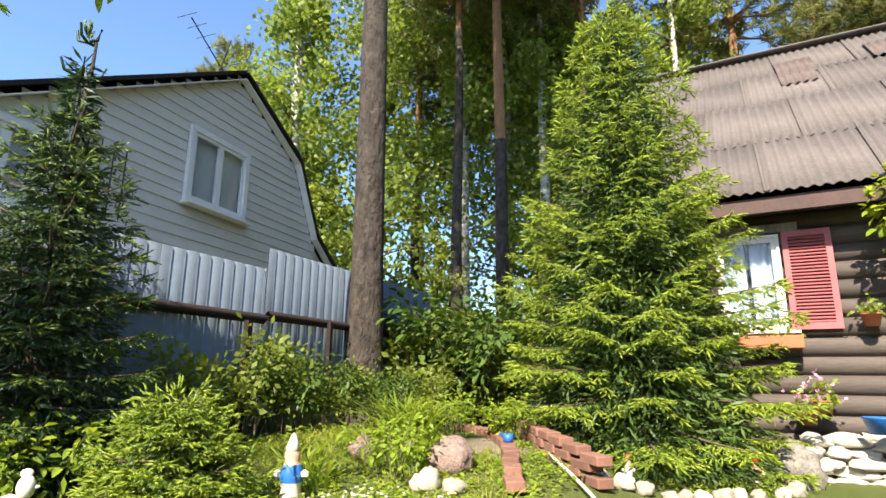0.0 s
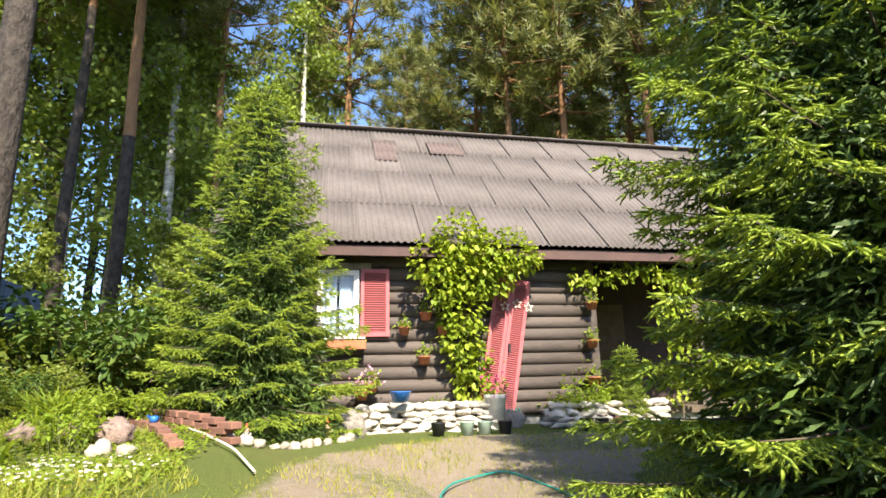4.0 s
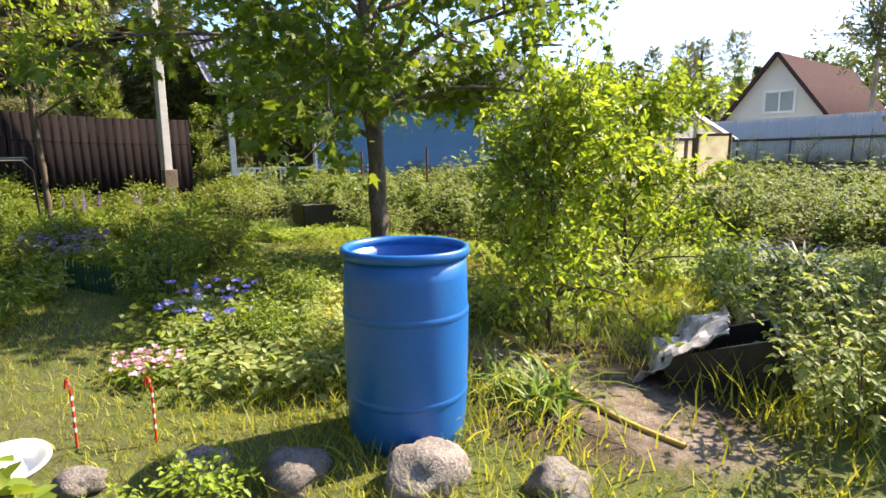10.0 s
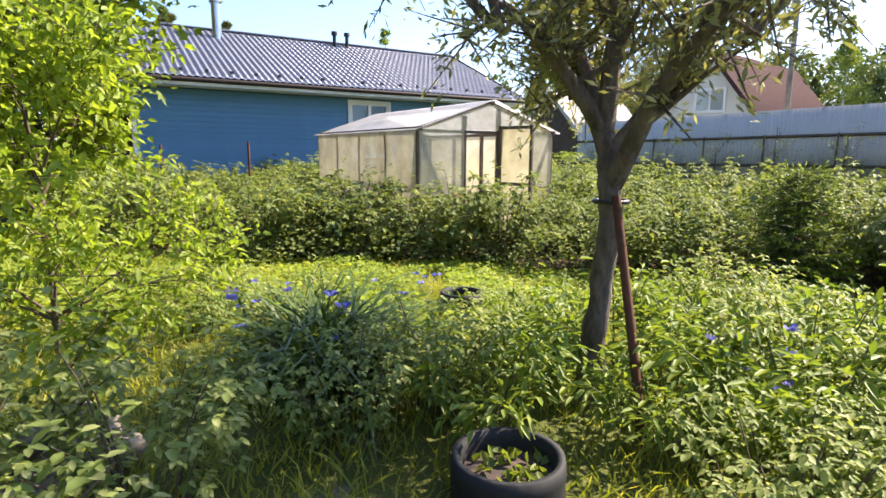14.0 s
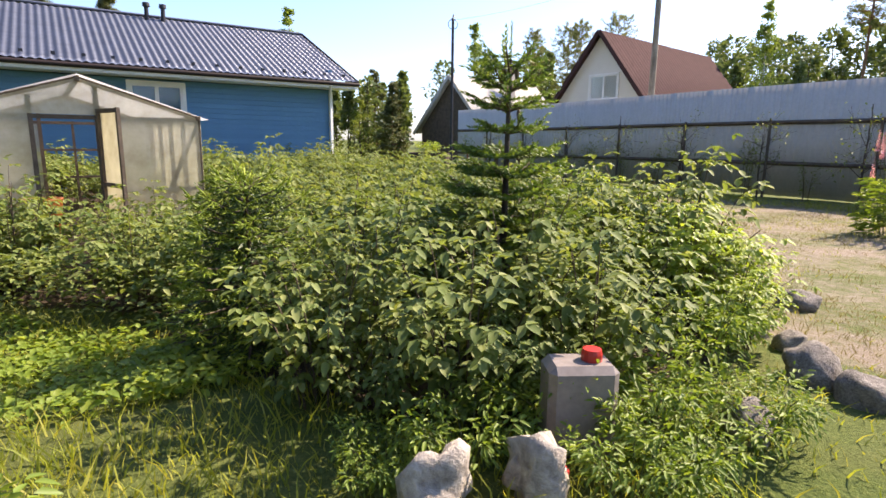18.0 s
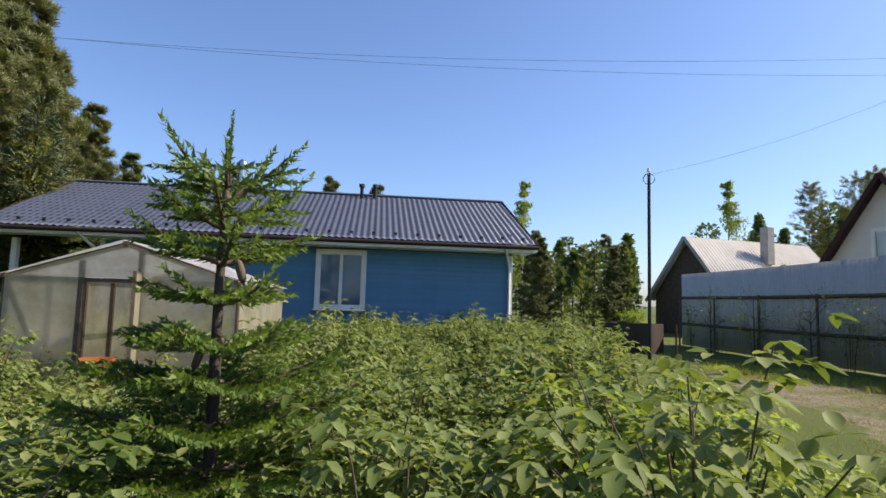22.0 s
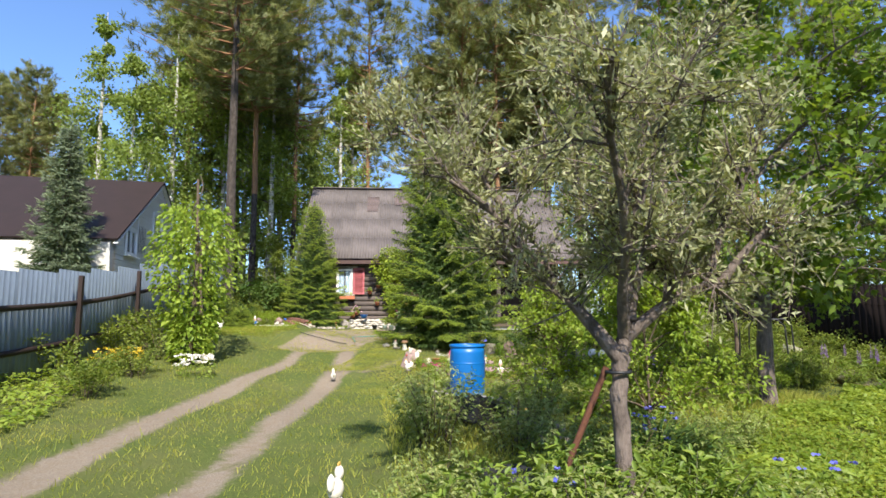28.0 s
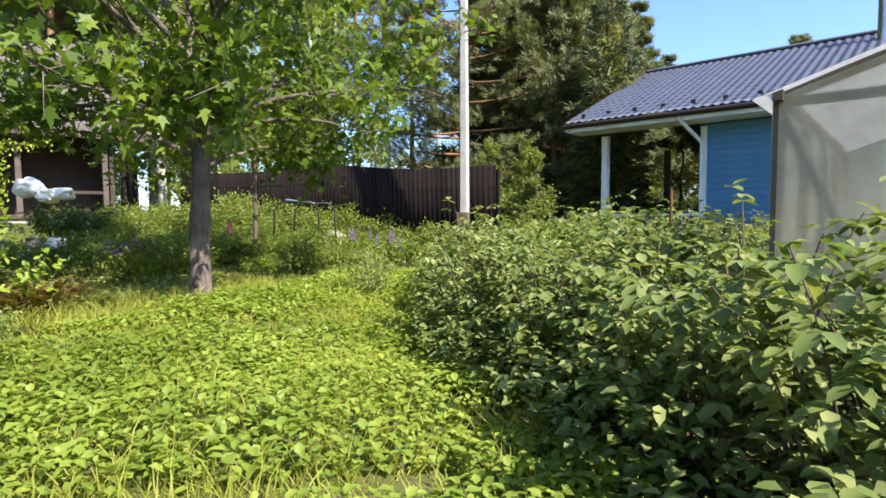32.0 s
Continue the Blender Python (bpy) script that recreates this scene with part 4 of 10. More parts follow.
build_neighbour()
sheet_fence("metal_fence", (-3.40, 2.55), (-1.68, 5.80), 1.95, M_GALV, M_BROWN_METAL, (1.46, 0.6), "bluish galvanised profiled steel fence with brown posts and rails", side=1, posts=2.6, level=2.54, shift=-0.28, post_w=0.06, post_top=-0.48)
sheet_fence("metal_fence", (-1.66, 5.84), (0.07, 9.08), 2.1, M_GALV, M_BROWN_METAL, (1.42, 0.6), "bluish galvanised profiled steel fence with brown posts and rails", side=1, posts=2.6, level=2.77, post_w=0.05, shift=0.95, post_top=-0.62)
sheet_fence("metal_fence", (-3.42, 2.50), (-8.5, -6.5), 1.9, M_GALV, M_BROWN_METAL, (1.3, 0.55), "bluish galvanised profiled steel fence with brown posts and rails", side=-1, posts=2.6)
# dark fence round the back garden
sheet_fence("brown_fence", (13.6, 0.6), (12.3, -6.4), 2.15, M_FENCE_BROWN, M_FENCE_BROWN, (1.7, 0.6), "dark brown ribbed sheet fence behind the garden", side=-1, posts=2.5, sheet_w=0.55)
sheet_fence("brown_fence", (12.28, -6.5), (10.45, -12.4), 2.2, M_FENCE_BROWN, M_FENCE_BROWN, (1.7, 0.6), "dark brown picket-topped fence beside the power pole", side=-1, posts=2.5, sheet_w=0.16)
# pale fence on the south side
sheet_fence("pale_fence", (-16.0, -27.1), (8.4, -36.7), 2.72, M_GREY_SHEET, M_OLD_BOARD, (1.85, 0.85), "tall pale grey profiled sheet fence on weathered wooden rails", side=-1, posts=2.3, sheet_w=1.15, rail_mat=M_OLD_BOARD, post_w=0.05, post_top=-0.75)


# --- blue bungalow: local x along the front, y into the house
BL_X, BL_Y, BL_Z, BL_TURN = 12.52, -14.60, -0.45, -109.8


def build_blue_house():
    house = thing("blue_bungalow", BL_X, BL_Y, BL_Z, BL_TURN, "low blue boarded bungalow with slate-blue metal tile roof", "house")
    L, x0, D = 14.40, 2.42, 8.6
    wall_h, k = 3.02, 0
    win = (8.55, 9.85, 1.32, 2.92)
    z = 0.02
    while z < wall_h - 0.02:
        spans = [(x0, L)]
        if win[2] - 0.13 < z < win[3]:
            spans = [(x0, win[0]), (win[1], L)]
        for a, b in spans:
            put("wall_board", boards(b - a), house, pose(a, 0, z))
        z += 0.145
    part("wall", boxed((x0 + L) / 2, 0.12, wall_h / 2, L - x0 - 0.02, 0.10, wall_h), M_BLUE_WALL, house)
    part("wall", boxed(L, D / 2, wall_h / 2 + 0.6, 0.14, D, wall_h + 0.2), M_BLUE_WALL, house)
    part("wall", boxed(x0 + 0.05, D / 2, wall_h / 2, 0.14, D, wall_h), M_OLD_BOARD, house, "unpainted porch wall")
    part("wall", boxed((x0 + L) / 2, D, wall_h / 2, L - x0, 0.14, wall_h), M_BLUE_WALL, house)
    part("porch_floor", boxed(x0 / 2, D / 2, 0.22, x0, D, 0.14), M_OLD_BOARD, house)
    bm = bmesh.new()
    for x in (L, ):
        tri = [bm.verts.new(p) for p in ((x, 0, wall_h), (x, D, wall_h), (x, D / 2, wall_h + 1.8))]
        bm.faces.new(tri)
    part("gable", bm, M_BLUE_WALL, house)
    for x in (x0, L):
        part("corner_board", boxed(x, -0.03, wall_h / 2, 0.13, 0.05, wall_h), M_WHITE_PAINT, house)
    for y in (0.05, 4.3, D - 0.05):
        part("porch_post", boxed(0.06, y, wall_h / 2, 0.15, 0.15, wall_h), M_WHITE_PAINT if y < 1 else M_GREY_WOOD, house)
    rail = put("porch_railing", None, house)
    for zz in (0.42, 1.06):
        part("rail", boxed(x0 / 2, 0.02, zz, x0 - 0.2, 0.06, 0.06), M_WHITE_PAINT, rail)
    me = None
    for k in range(15):
        m = pose(0.18 + k * 0.148, 0.02, 0.74)
        if me is None:
            me = part("baluster", boxed(0, 0, 0, 0.055, 0.03, 0.62), M_WHITE_PAINT, rail, m=m).data
        else:
            put("baluster", me, rail, m)
    # roof of metal tiles
    ey, ez, ry, rz = -0.79, wall_h + 0.28, D / 2, wall_h + 2.45
    slope, tilt = math.hypot(ry - ey, rz - ez), math.degrees(math.atan2(rz - ez, ry - ey))
    xa, xb = -0.62, L + 0.66
    course, n = 0.35, int(slope / 0.35)
    ww = xb - xa
    xs = np.linspace(0, ww, int(ww / 0.19 * 6))
    wave = 0.016 * np.cos(xs / 0.19 * TAU)
    rows = []
    for c in range(n + 1):
        s = min(c * course, slope)
        rows += [(s, 0.030), (min(s + course, slope), 0.004)]
    v = np.concatenate([np.stack([xs, 0 * xs + s, wave + dz], -1) for s, dz in rows])
    a = len(xs)
    kk, rr = np.meshgrid(np.arange(a - 1), np.arange(len(rows) - 1))
    f = np.stack([rr * a + kk, rr * a + kk + 1, (rr + 1) * a + kk + 1, (rr + 1) * a + kk], -1).reshape(-1, 4)
    roof = put("roof", None, house)
    me = raw_mesh("roof_slope", v, f, M_ROOF_METAL, smooth=False)
    put("roof_slope", me, roof, pose(xa, ey, ez, tilt, 0, 0), "slate-blue metal tile slope")
    put("roof_slope", me, roof, pose(xb, 2 * ry - ey, ez, tilt, 0, 180), "slate-blue metal tile slope")
    part("ridge_cap", boxed((xa + xb) / 2, ry, rz + 0.05, ww, 0.22, 0.07, bevel=0.03), M_ROOF_METAL, roof)
    part("fascia", boxed((xa + xb) / 2, ey + 0.02, ez - 0.10, ww, 0.03, 0.17), M_WHITE_PAINT, roof)
    part("soffit", boxed((xa + xb) / 2, ey / 2, ez - 0.20, ww - 0.1, -ey, 0.02), M_WHITE_PAINT, roof)
    bm = bmesh.new()
    v_, f_ = tube_arrays([(xa, ey - 0.055, ez - 0.07), (xb, ey - 0.055, ez - 0.07)], 0.06, 8)
    put("gutter", raw_mesh("gutter", v_, f_, M_BROWN_METAL, smooth=True), roof)
    for x in (x0 - 0.02, L - 0.04):
        put("downpipe", tubes_mesh("downpipe", [([(x - 0.3, ey - 0.05, ez - 0.13), (x - 0.25, ey + 0.05, ez - 0.22), (x - 0.02, -0.12, ez - 0.62), (x, -0.10, ez - 0.75), (x, -0.10, 0.1)], 0.042)], M_WHITE_PAINT, 8), house)
    guard = None
    for k in range(24):
        m = pose(xa + 0.3 + k * ww / 24, ey + 0.42 * math.cos(radians(tilt)), ez + 0.42 * math.sin(radians(tilt)) + 0.06)
        if guard is None:
            guard = part("snow_stop", boxed(0, 0, 0, 0.09, 0.05, 0.09), M_DARK_STEEL, roof, m=m).data
        else:
            put("snow_stop", guard, roof, m)
    for s_, x in ((-1, xa), (1, xb)):
        bm = bmesh.new()
        beam(bm, (x, ey, ez - 0.06), (x, ry, rz - 0.02), 0.03, 0.20)
        beam(bm, (x, 2 * ry - ey, ez - 0.06), (x, ry, rz - 0.02), 0.03, 0.20)
        part("barge_board", bm, M_BROWN_METAL, roof)
    # chimney pipe and vents
    px = 5.3
    put("chimney_pipe", tubes_mesh("chimney_pipe", [([(px, 3.5, rz - 0.5), (px, 3.5, rz + 0.75)], 0.15), ([(px, 3.5, rz + 0.75), (px, 3.5, rz + 0.82), (px, 3.5, rz + 0.98)], [0.20, 0.21, 0.06])], M_STEEL, 14), house, label="stainless steel chimney pipe")
    for x in (9.6, 10.1):
        put("roof_vent", tubes_mesh("roof_vent", [([(x, 3.95, rz - 0.3), (x, 3.95, rz + 0.28)], 0.07), ([(x, 3.95, rz + 0.28), (x, 3.95, rz + 0.40)], [0.12, 0.11])], M_DARK_STEEL, 10), house)
    window_parts(house, win[1] - win[0], win[3] - win[2], pose(win[0], -0.02, win[2]) @ Matrix.Diagonal((1, -1, 1, 1)), mullion=2, trim=0.10, curtain=False)
    return house


BOARDS = {}


def boards(w):
    key = round(w, 2)
    if key not in BOARDS:
        bm = bmesh.new()
        vs = [bm.verts.new(p) for p in ((0, -0.020, 0), (w, -0.020, 0), (w, -0.008, 0.142), (0, -0.008, 0.142), (0, 0.05, 0), (w, 0.05, 0))]
        bm.faces.new(vs[:4])
        bm.faces.new((vs[0], vs[4], vs[5], vs[1]))
        me = bpy.data.meshes.new("wall_board")
        bm.to_mesh(me)
        bm.free()
        me.materials.append(M_BLUE_WALL)
        BOARDS[key] = me
    return BOARDS[key]


build_blue_house()


def far_house(name, x, y, z, turn, w, d, wall, ridge, mats, label, win=None, chimney=False, corr=False):
    """A plain gabled house: x along the gable, y along the ridge."""
    wm, rm = mats
    house = thing(name, x, y, z, turn, label, "house")
    bm = bmesh.new()
    ring = [bm.verts.new(p) for p in ((-w / 2, 0, 0), (w / 2, 0, 0), (w / 2, 0, wall), (0, 0, ridge), (-w / 2, 0, wall))]
    bm.faces.new(ring)
    ex = bmesh.ops.extrude_face_region(bm, geom=bm.faces[:])
    bmesh.ops.translate(bm, vec=(0, d, 0), verts=[g for g in ex["geom"] if isinstance(g, bmesh.types.BMVert)])
    part("wall", bm, wm, house)
    lean = math.atan2(ridge - wall, w / 2)
    sl = (w / 2 + 0.35) / math.cos(lean)
    v, f = corrugated(d + 0.8, sl, 0.22 if corr else 0.30, 0.03 if corr else 0.015)
    me = raw_mesh("roof_slope", v, f, rm, smooth=True)
    put("roof_slope", me, house, pose(w / 2 + 0.35, -0.4, ridge - sl * math.sin(lean) + 0.06, math.degrees(lean), 0, 90))
    put("roof_slope", me, house, pose(-w / 2 - 0.35, d + 0.4, ridge - sl * math.sin(lean) + 0.06, math.degrees(lean), 0, -90))
    bm = bmesh.new()
    for s in (-1, 1):
        beam(bm, (s * (w / 2 + 0.35), -0.42, ridge - sl * math.sin(lean) + 0.02), (0, -0.42, ridge + 0.02), 0.03, 0.2)
    part("barge_board", bm, rm, house)
    for wx, wz, ww, wh in win or ():
        window_parts(house, ww, wh, pose(wx, -0.02, wz) @ Matrix.Diagonal((1, -1, 1, 1)), mullion=2, curtain=False, sill=False)
    if chimney:
        part("chimney", boxed(w * 0.22, d * 0.5, ridge - 0.3, 0.5, 0.5, 2.0, bevel=0.03), M_CONCRETE, house)
    return house


far_house("red_roof_house", 3.94, -42.4, -0.4, 168.0, 8.2, 11.4, 1.4, 6.67, (M_SIDING, M_RED_ROOF), "pale gabled cottage with a steep dark red roof behind the fence", win=((-0.55, 3.55, 1.5, 1.1),))
far_house("tin_roof_house", 13.45, -43.3, -0.4, 172.0, 5.4, 8.0, 2.2, 5.2, (M_OLD_BOARD, M_GREY_SHEET), "old brown wooden house with a bright corrugated tin roof and chimney", chimney=True, corr=True)
far_house("ribbed_roof_shed", 43.0, -11.0, -0.2, 75.0, 6.0, 7.0, 3.2, 6.6, (M_OLD_BOARD, M_GREY_SHEET), "shed with a pale ribbed roof beyond the fence", corr=True)


# --- greenhouse: local x along the front from its left corner, y into it
def build_greenhouse():
    gz = -0.62
    gh = thing("greenhouse", 1.60, -16.72, gz, -108.3, "homemade timber greenhouse covered in dusty translucent film, door open", "greenhouse")
    W, D, E, P = 2.76, 4.1, 1.92, 2.36
    posts = [(0, 0, E), (0.86, 0, E + 0.22), (1.56, 0, P - 0.05), (W, 0, E), (0, D, E), (W, D, E), (0, D / 2, E), (W, D / 2, E), (0.95, D, E + 0.25), (1.95, D, E + 0.25), (0, D / 4, E), (0, D * 0.75, E), (W, D / 4, E), (W, D * 0.75, E)]
    for x, y, h in posts:
        part("post", boxed(x, y, h / 2, 0.06, 0.06, h), M_OLD_BOARD, gh)
    for y in (0, D):
        bm = bmesh.new()
        beam(bm, (0, y, E), (W / 2, y, P), 0.05, 0.06)
        beam(bm, (W, y, E), (W / 2, y, P), 0.05, 0.06)
        beam(bm, (0, y, E - 0.03), (W, y, E - 0.03), 0.05, 0.05)
        part("truss", bm, M_OLD_BOARD, gh)
    for y, z in ((0.0, 0), ):
        for a, b in (((0, y, 1.85), (0.5, y, 0.75)), ((W, y, 1.85), (W - 0.5, y, 0.75)), ((1.60, y, 0.95), (W - 0.03, y, 0.95))):
            part("brace", beam(bmesh.new(), a, b, 0.045, 0.05), M_OLD_BOARD, gh)
    for x, z in ((0, E), (W, E), (W / 2, P)):
        part("purlin", beam(bmesh.new(), (x, -0.1, z), (x, D + 0.1, z), 0.05, 0.06), M_OLD_BOARD, gh)

    def film(pts, nx=14, ny=10, sag=0.03, seed=0, mat=None):
        a, b, c, d = (np.array(p, float) for p in pts)
        s, t = np.meshgrid(np.linspace(0, 1, nx), np.linspace(0, 1, ny), indexing="ij")
        g = (a * ((1 - s) * (1 - t))[..., None] + b * (s * (1 - t))[..., None] + c * (s * t)[..., None] + d * ((1 - s) * t)[..., None])
        n = np.cross(b - a, d - a)
        n /= np.linalg.norm(n)
        g += n * (sag * soft_noise(s * 6, t * 6, seed, 1.0) * np.sin(s * math.pi) * np.sin(t * math.pi))[..., None]
        i, j = np.meshgrid(np.arange(nx - 1), np.arange(ny - 1), indexing="ij")
        f = np.stack([i * ny + j, (i + 1) * ny + j, (i + 1) * ny + j + 1, i * ny + j + 1], -1).reshape(-1, 4)
        put("film_sheet", raw_mesh("film_sheet", g.reshape(-1, 3), f, mat or M_FILM, smooth=True), gh)
    e = 0.04
    film([(0, -e, 0.1), (0.84, -e, 0.1), (0.84, -e, E), (0, -e, E)], seed=1)
    film([(1.58, -e, 0.1), (W, -e, 0.1), (W, -e, E), (1.58, -e, E)], seed=2)
    film([(0, -e, E), (W, -e, E), (W / 2 + 0.02, -e, P), (W / 2 - 0.02, -e, P)], seed=3)
    film([(-e, 0, 0.1), (-e, D, 0.1), (-e, D, E), (-e, 0, E)], seed=4)
    film([(W + e, 0, 0.1), (W + e, D, 0.1), (W + e, D, E), (W + e, 0, E)], seed=5)
    film([(0, D + e, 0.1), (0.95, D + e, 0.1), (0.95, D + e, E), (0, D + e, E)], seed=6)
    film([(1.95, D + e, 0.1), (W, D + e, 0.1), (W, D + e, E), (1.95, D + e, E)], seed=9)
    film([(-0.12, -0.14, E - 0.02), (-0.12, D + 0.1, E - 0.02), (W / 2, D + 0.1, P + 0.05), (W / 2, -0.14, P + 0.05)], 18, 12, 0.07, 7, M_ROOF_FILM)
    film([(W + 0.12, -0.14, E - 0.02), (W + 0.12, D + 0.1, E - 0.02), (W / 2, D + 0.1, P + 0.05), (W / 2, -0.14, P + 0.05)], 18, 12, 0.07, 8, M_ROOF_FILM)
    for x in (0.95, 1.45, 1.95):
        part("window_bar", beam(bmesh.new(), (x, D, 0), (x, D, E), 0.04, 0.04), M_OLD_BOARD, gh)
    for z in (0.9, 1.4):
        part("window_bar", beam(bmesh.new(), (0.972, D, z), (1.928, D, z), 0.04, 0.04), M_OLD_BOARD, gh)
    leaf = put("door", None, gh, pose(1.56, -0.02, 0.05, 0, 0, -75))
    bm = bmesh.new()
    for x in (0.03, 0.65):
        beam(bm, (x, 0, 0), (x, 0, 1.95), 0.05, 0.04)
    for z in (0.03, 1.0, 1.92):
        beam(bm, (0.03, 0, z), (0.65, 0, z), 0.04, 0.05)
    part("door_frame", bm, M_OLD_BOARD, leaf)
    g = part("door_film", boxed(0.34, 0.02, 0.98, 0.6, 0.006, 1.88), M_FILM, leaf)
    for y0, y1 in ((0.3, 3.9),):
        for x in (0.5, 2.4):
            part("bed_board", boxed(x, 2.1, 0.16, 0.8, 3.8, 0.3), M_OLD_BOARD, gh)
    return gh


build_greenhouse()

# ---- trees ----
def spruce(name, x, y, height, radius, seed, label, dense=1.0, old=None, young=None, needles=11, whorl=0.24, low=0.05, droop=0.35, size=0.16, bare_top=0.0, tip_share=0.55, lift=0.25, fill=1.0, taper=0.80, hang=0.12):
    """A spruce: a tapered stem, whorls of drooping boughs, side twigs and needled shoots; the young tips are paler."""
    rng = np.random.default_rng(seed)
    tree = thing(name, x, y, None, 0, label, "tree")
    n = 14
    zs = np.linspace(-0.1, height, n)
    lean = np.cumsum(rng.normal(0, 0.006, (n, 2)), 0)
    stem = np.column_stack([lean * (zs[:, None] / height), zs])
    put("trunk", tubes_mesh("trunk", [(stem, np.linspace(0.028 * height, 0.008, n))], M_WOOD_BARK, 9), tree)
    limbs, sb, sw, ss, st = [], [], [], [], []
    z = low * height
    k = 0
    while z < height * (1 - bare_top) - 0.05:
        f = z / height
        reach = radius * (1 - f) ** taper * (0.80 + 0.20 * math.sin(min(1, f * 9) * math.pi / 2)) + 0.04
        count = max(3, int((6 + 6 * (1 - f)) * min(1.3, dense)))
        for b in range(count):
            a = TAU * (b / count) + k * 0.9 + rng.normal(0, 0.18)
            L = reach * rng.uniform(0.80, 1.06) * (1 + 0.10 * math.sin(3 * a + 2.6 * z))
            s = np.linspace(0, 1, 7)
            rise = (0.55 * f + 0.02 - droop * (1 - f)) * L
            zz = z + rise * s + 0.30 * droop * L * s ** 2.4 + rng.normal(0, 0.03) * s
            px, py = math.cos(a), math.sin(a)
            curve = np.column_stack([px * L * s, py * L * s, zz])
            limbs.append((curve, np.linspace(0.012 + 0.006 * L, 0.003, 7)))
            m = max(3, int(L / (0.105 / dense ** 0.5)))
            for t in np.linspace(0.18, 1.0, m):
                p = np.array([np.interp(t, s, curve[:, c]) for c in range(3)])
                tl = (0.42 * L * (1.05 - t) + 0.14) * rng.uniform(0.75, 1.15)
                for sgn in (-1, 1):
                    w = np.array([px * 0.75 - sgn * py * 0.9, py * 0.75 + sgn * px * 0.9, -0.10 - 0.25 * droop + lift * t * 0.5 + rng.normal(0, 0.12)])
                    w /= np.linalg.norm(w)
                    q = max(2, int(tl / (size * 0.62)))
                    for u in range(q):
                        at = p + w * tl * (u + 0.2) / q
                        at[2] -= hang * tl * ((u + 0.5) / q) ** 1.6
                        for side in ((-1, 1) if u < q - 1 else (0,)):
                            d = w + side * np.array([px, py, 0.0]) * 0.7 + rng.normal(0, 0.16, 3) + np.array([0, 0, -hang])
                            sb.append(at)
                            sw.append(d)
                            ss.append(size * rng.uniform(0.7, 1.15))
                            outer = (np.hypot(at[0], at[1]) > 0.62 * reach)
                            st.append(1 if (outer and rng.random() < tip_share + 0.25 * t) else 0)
            sb.append(curve[-1])
            sw.append(curve[-1] - curve[-2] + np.array([0, 0, 0.02]))
            ss.append(size * 1.3)
            st.append(1)
        z += whorl * (1.15 - 0.45 * f) * rng.uniform(0.85, 1.15)
        k += 1
    sb += [np.array([0, 0, height - 0.02])] * 2
    sw += [np.array([0, 0, 1.0])] * 2
    ss += [size * 1.6] * 2
    st += [1, 1]
    sb, sw, ss, st = np.array(sb), np.array(sw), np.array(ss), np.array(st, bool)
    put("bough", tubes_mesh("boughs", limbs, M_TWIG, 4), tree)
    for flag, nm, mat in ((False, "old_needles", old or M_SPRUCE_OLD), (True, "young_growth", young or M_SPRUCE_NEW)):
        q = st == flag
        if flag:
            d = unit(sw[q])
            side = unit(np.cross(d, np.array([[0.05, 0.0, 1.0]])))
            sets = []
            for turn, ln in ((0.0, 0.95), (0.72, 0.80), (-0.72, 0.80)):
                way = unit(d * (1.0 if not turn else 0.8) + side * turn + rng.normal(0, 0.12, d.shape) + np.array([0, 0, -0.8 * hang]))
                v, f = finger_arrays(sb[q] + way * ss[q][:, None] * 0.12, way, ss[q] * ln * 0.88, rng, 0.17)
                sets.append((v, f))
                sets.append(needle_arrays(sb[q], way, ss[q] * ln, rng, 5, 0.26, 0.055, 0.62, 0.92))
            v, f = merged(*sets)
        else:
            v, f = needle_arrays(sb[q], sw[q], ss[q], rng, needles, 0.32, 0.07, 0.85, 0.95)
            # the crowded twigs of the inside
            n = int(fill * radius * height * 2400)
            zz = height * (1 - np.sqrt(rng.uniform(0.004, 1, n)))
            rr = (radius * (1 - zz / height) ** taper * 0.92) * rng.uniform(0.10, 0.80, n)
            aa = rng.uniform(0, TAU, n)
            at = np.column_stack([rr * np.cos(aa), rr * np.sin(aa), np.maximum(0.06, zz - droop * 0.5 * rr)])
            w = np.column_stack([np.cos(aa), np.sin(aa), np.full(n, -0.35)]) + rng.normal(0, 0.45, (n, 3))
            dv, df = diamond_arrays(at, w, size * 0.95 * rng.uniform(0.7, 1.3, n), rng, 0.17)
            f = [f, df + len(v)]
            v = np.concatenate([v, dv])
        put(nm, raw_mesh(nm, v, f, mat), tree)
    return tree


# these two get darkened inner needles as painted shade behind the young shoots
spruce("big_spruce", 3.74, -1.12, 6.3, 2.18, 11, "large bushy spruce with pale green young shoots reaching the ground", dense=1.2, needles=5, whorl=0.28, low=0.10, size=0.165, tip_share=0.46, fill=1.3, taper=0.46, hang=0.24, droop=0.34, old=M_SPRUCE_SHADE_DARK)
spruce("garden_spruce", 2.05, 5.55, 4.85, 1.55, 12, "conical spruce with bright young shoots beside the log house", dense=0.95, needles=5, whorl=0.20, size=0.135, low=0.01, tip_share=0.70, fill=1.4, hang=0.20, old=M_SPRUCE_SHADE_DARK)
slim = spruce("dark_spruce", -2.42, 3.62, 3.10, 0.95, 13, "slim dark spruce in front of the metal fence", dense=0.85, needles=7, old=M_SPRUCE_DARK, young=M_SPRUCE_OLD, size=0.11, whorl=0.20, tip_share=0.35, fill=1.1, bare_top=0.22, taper=1.15)
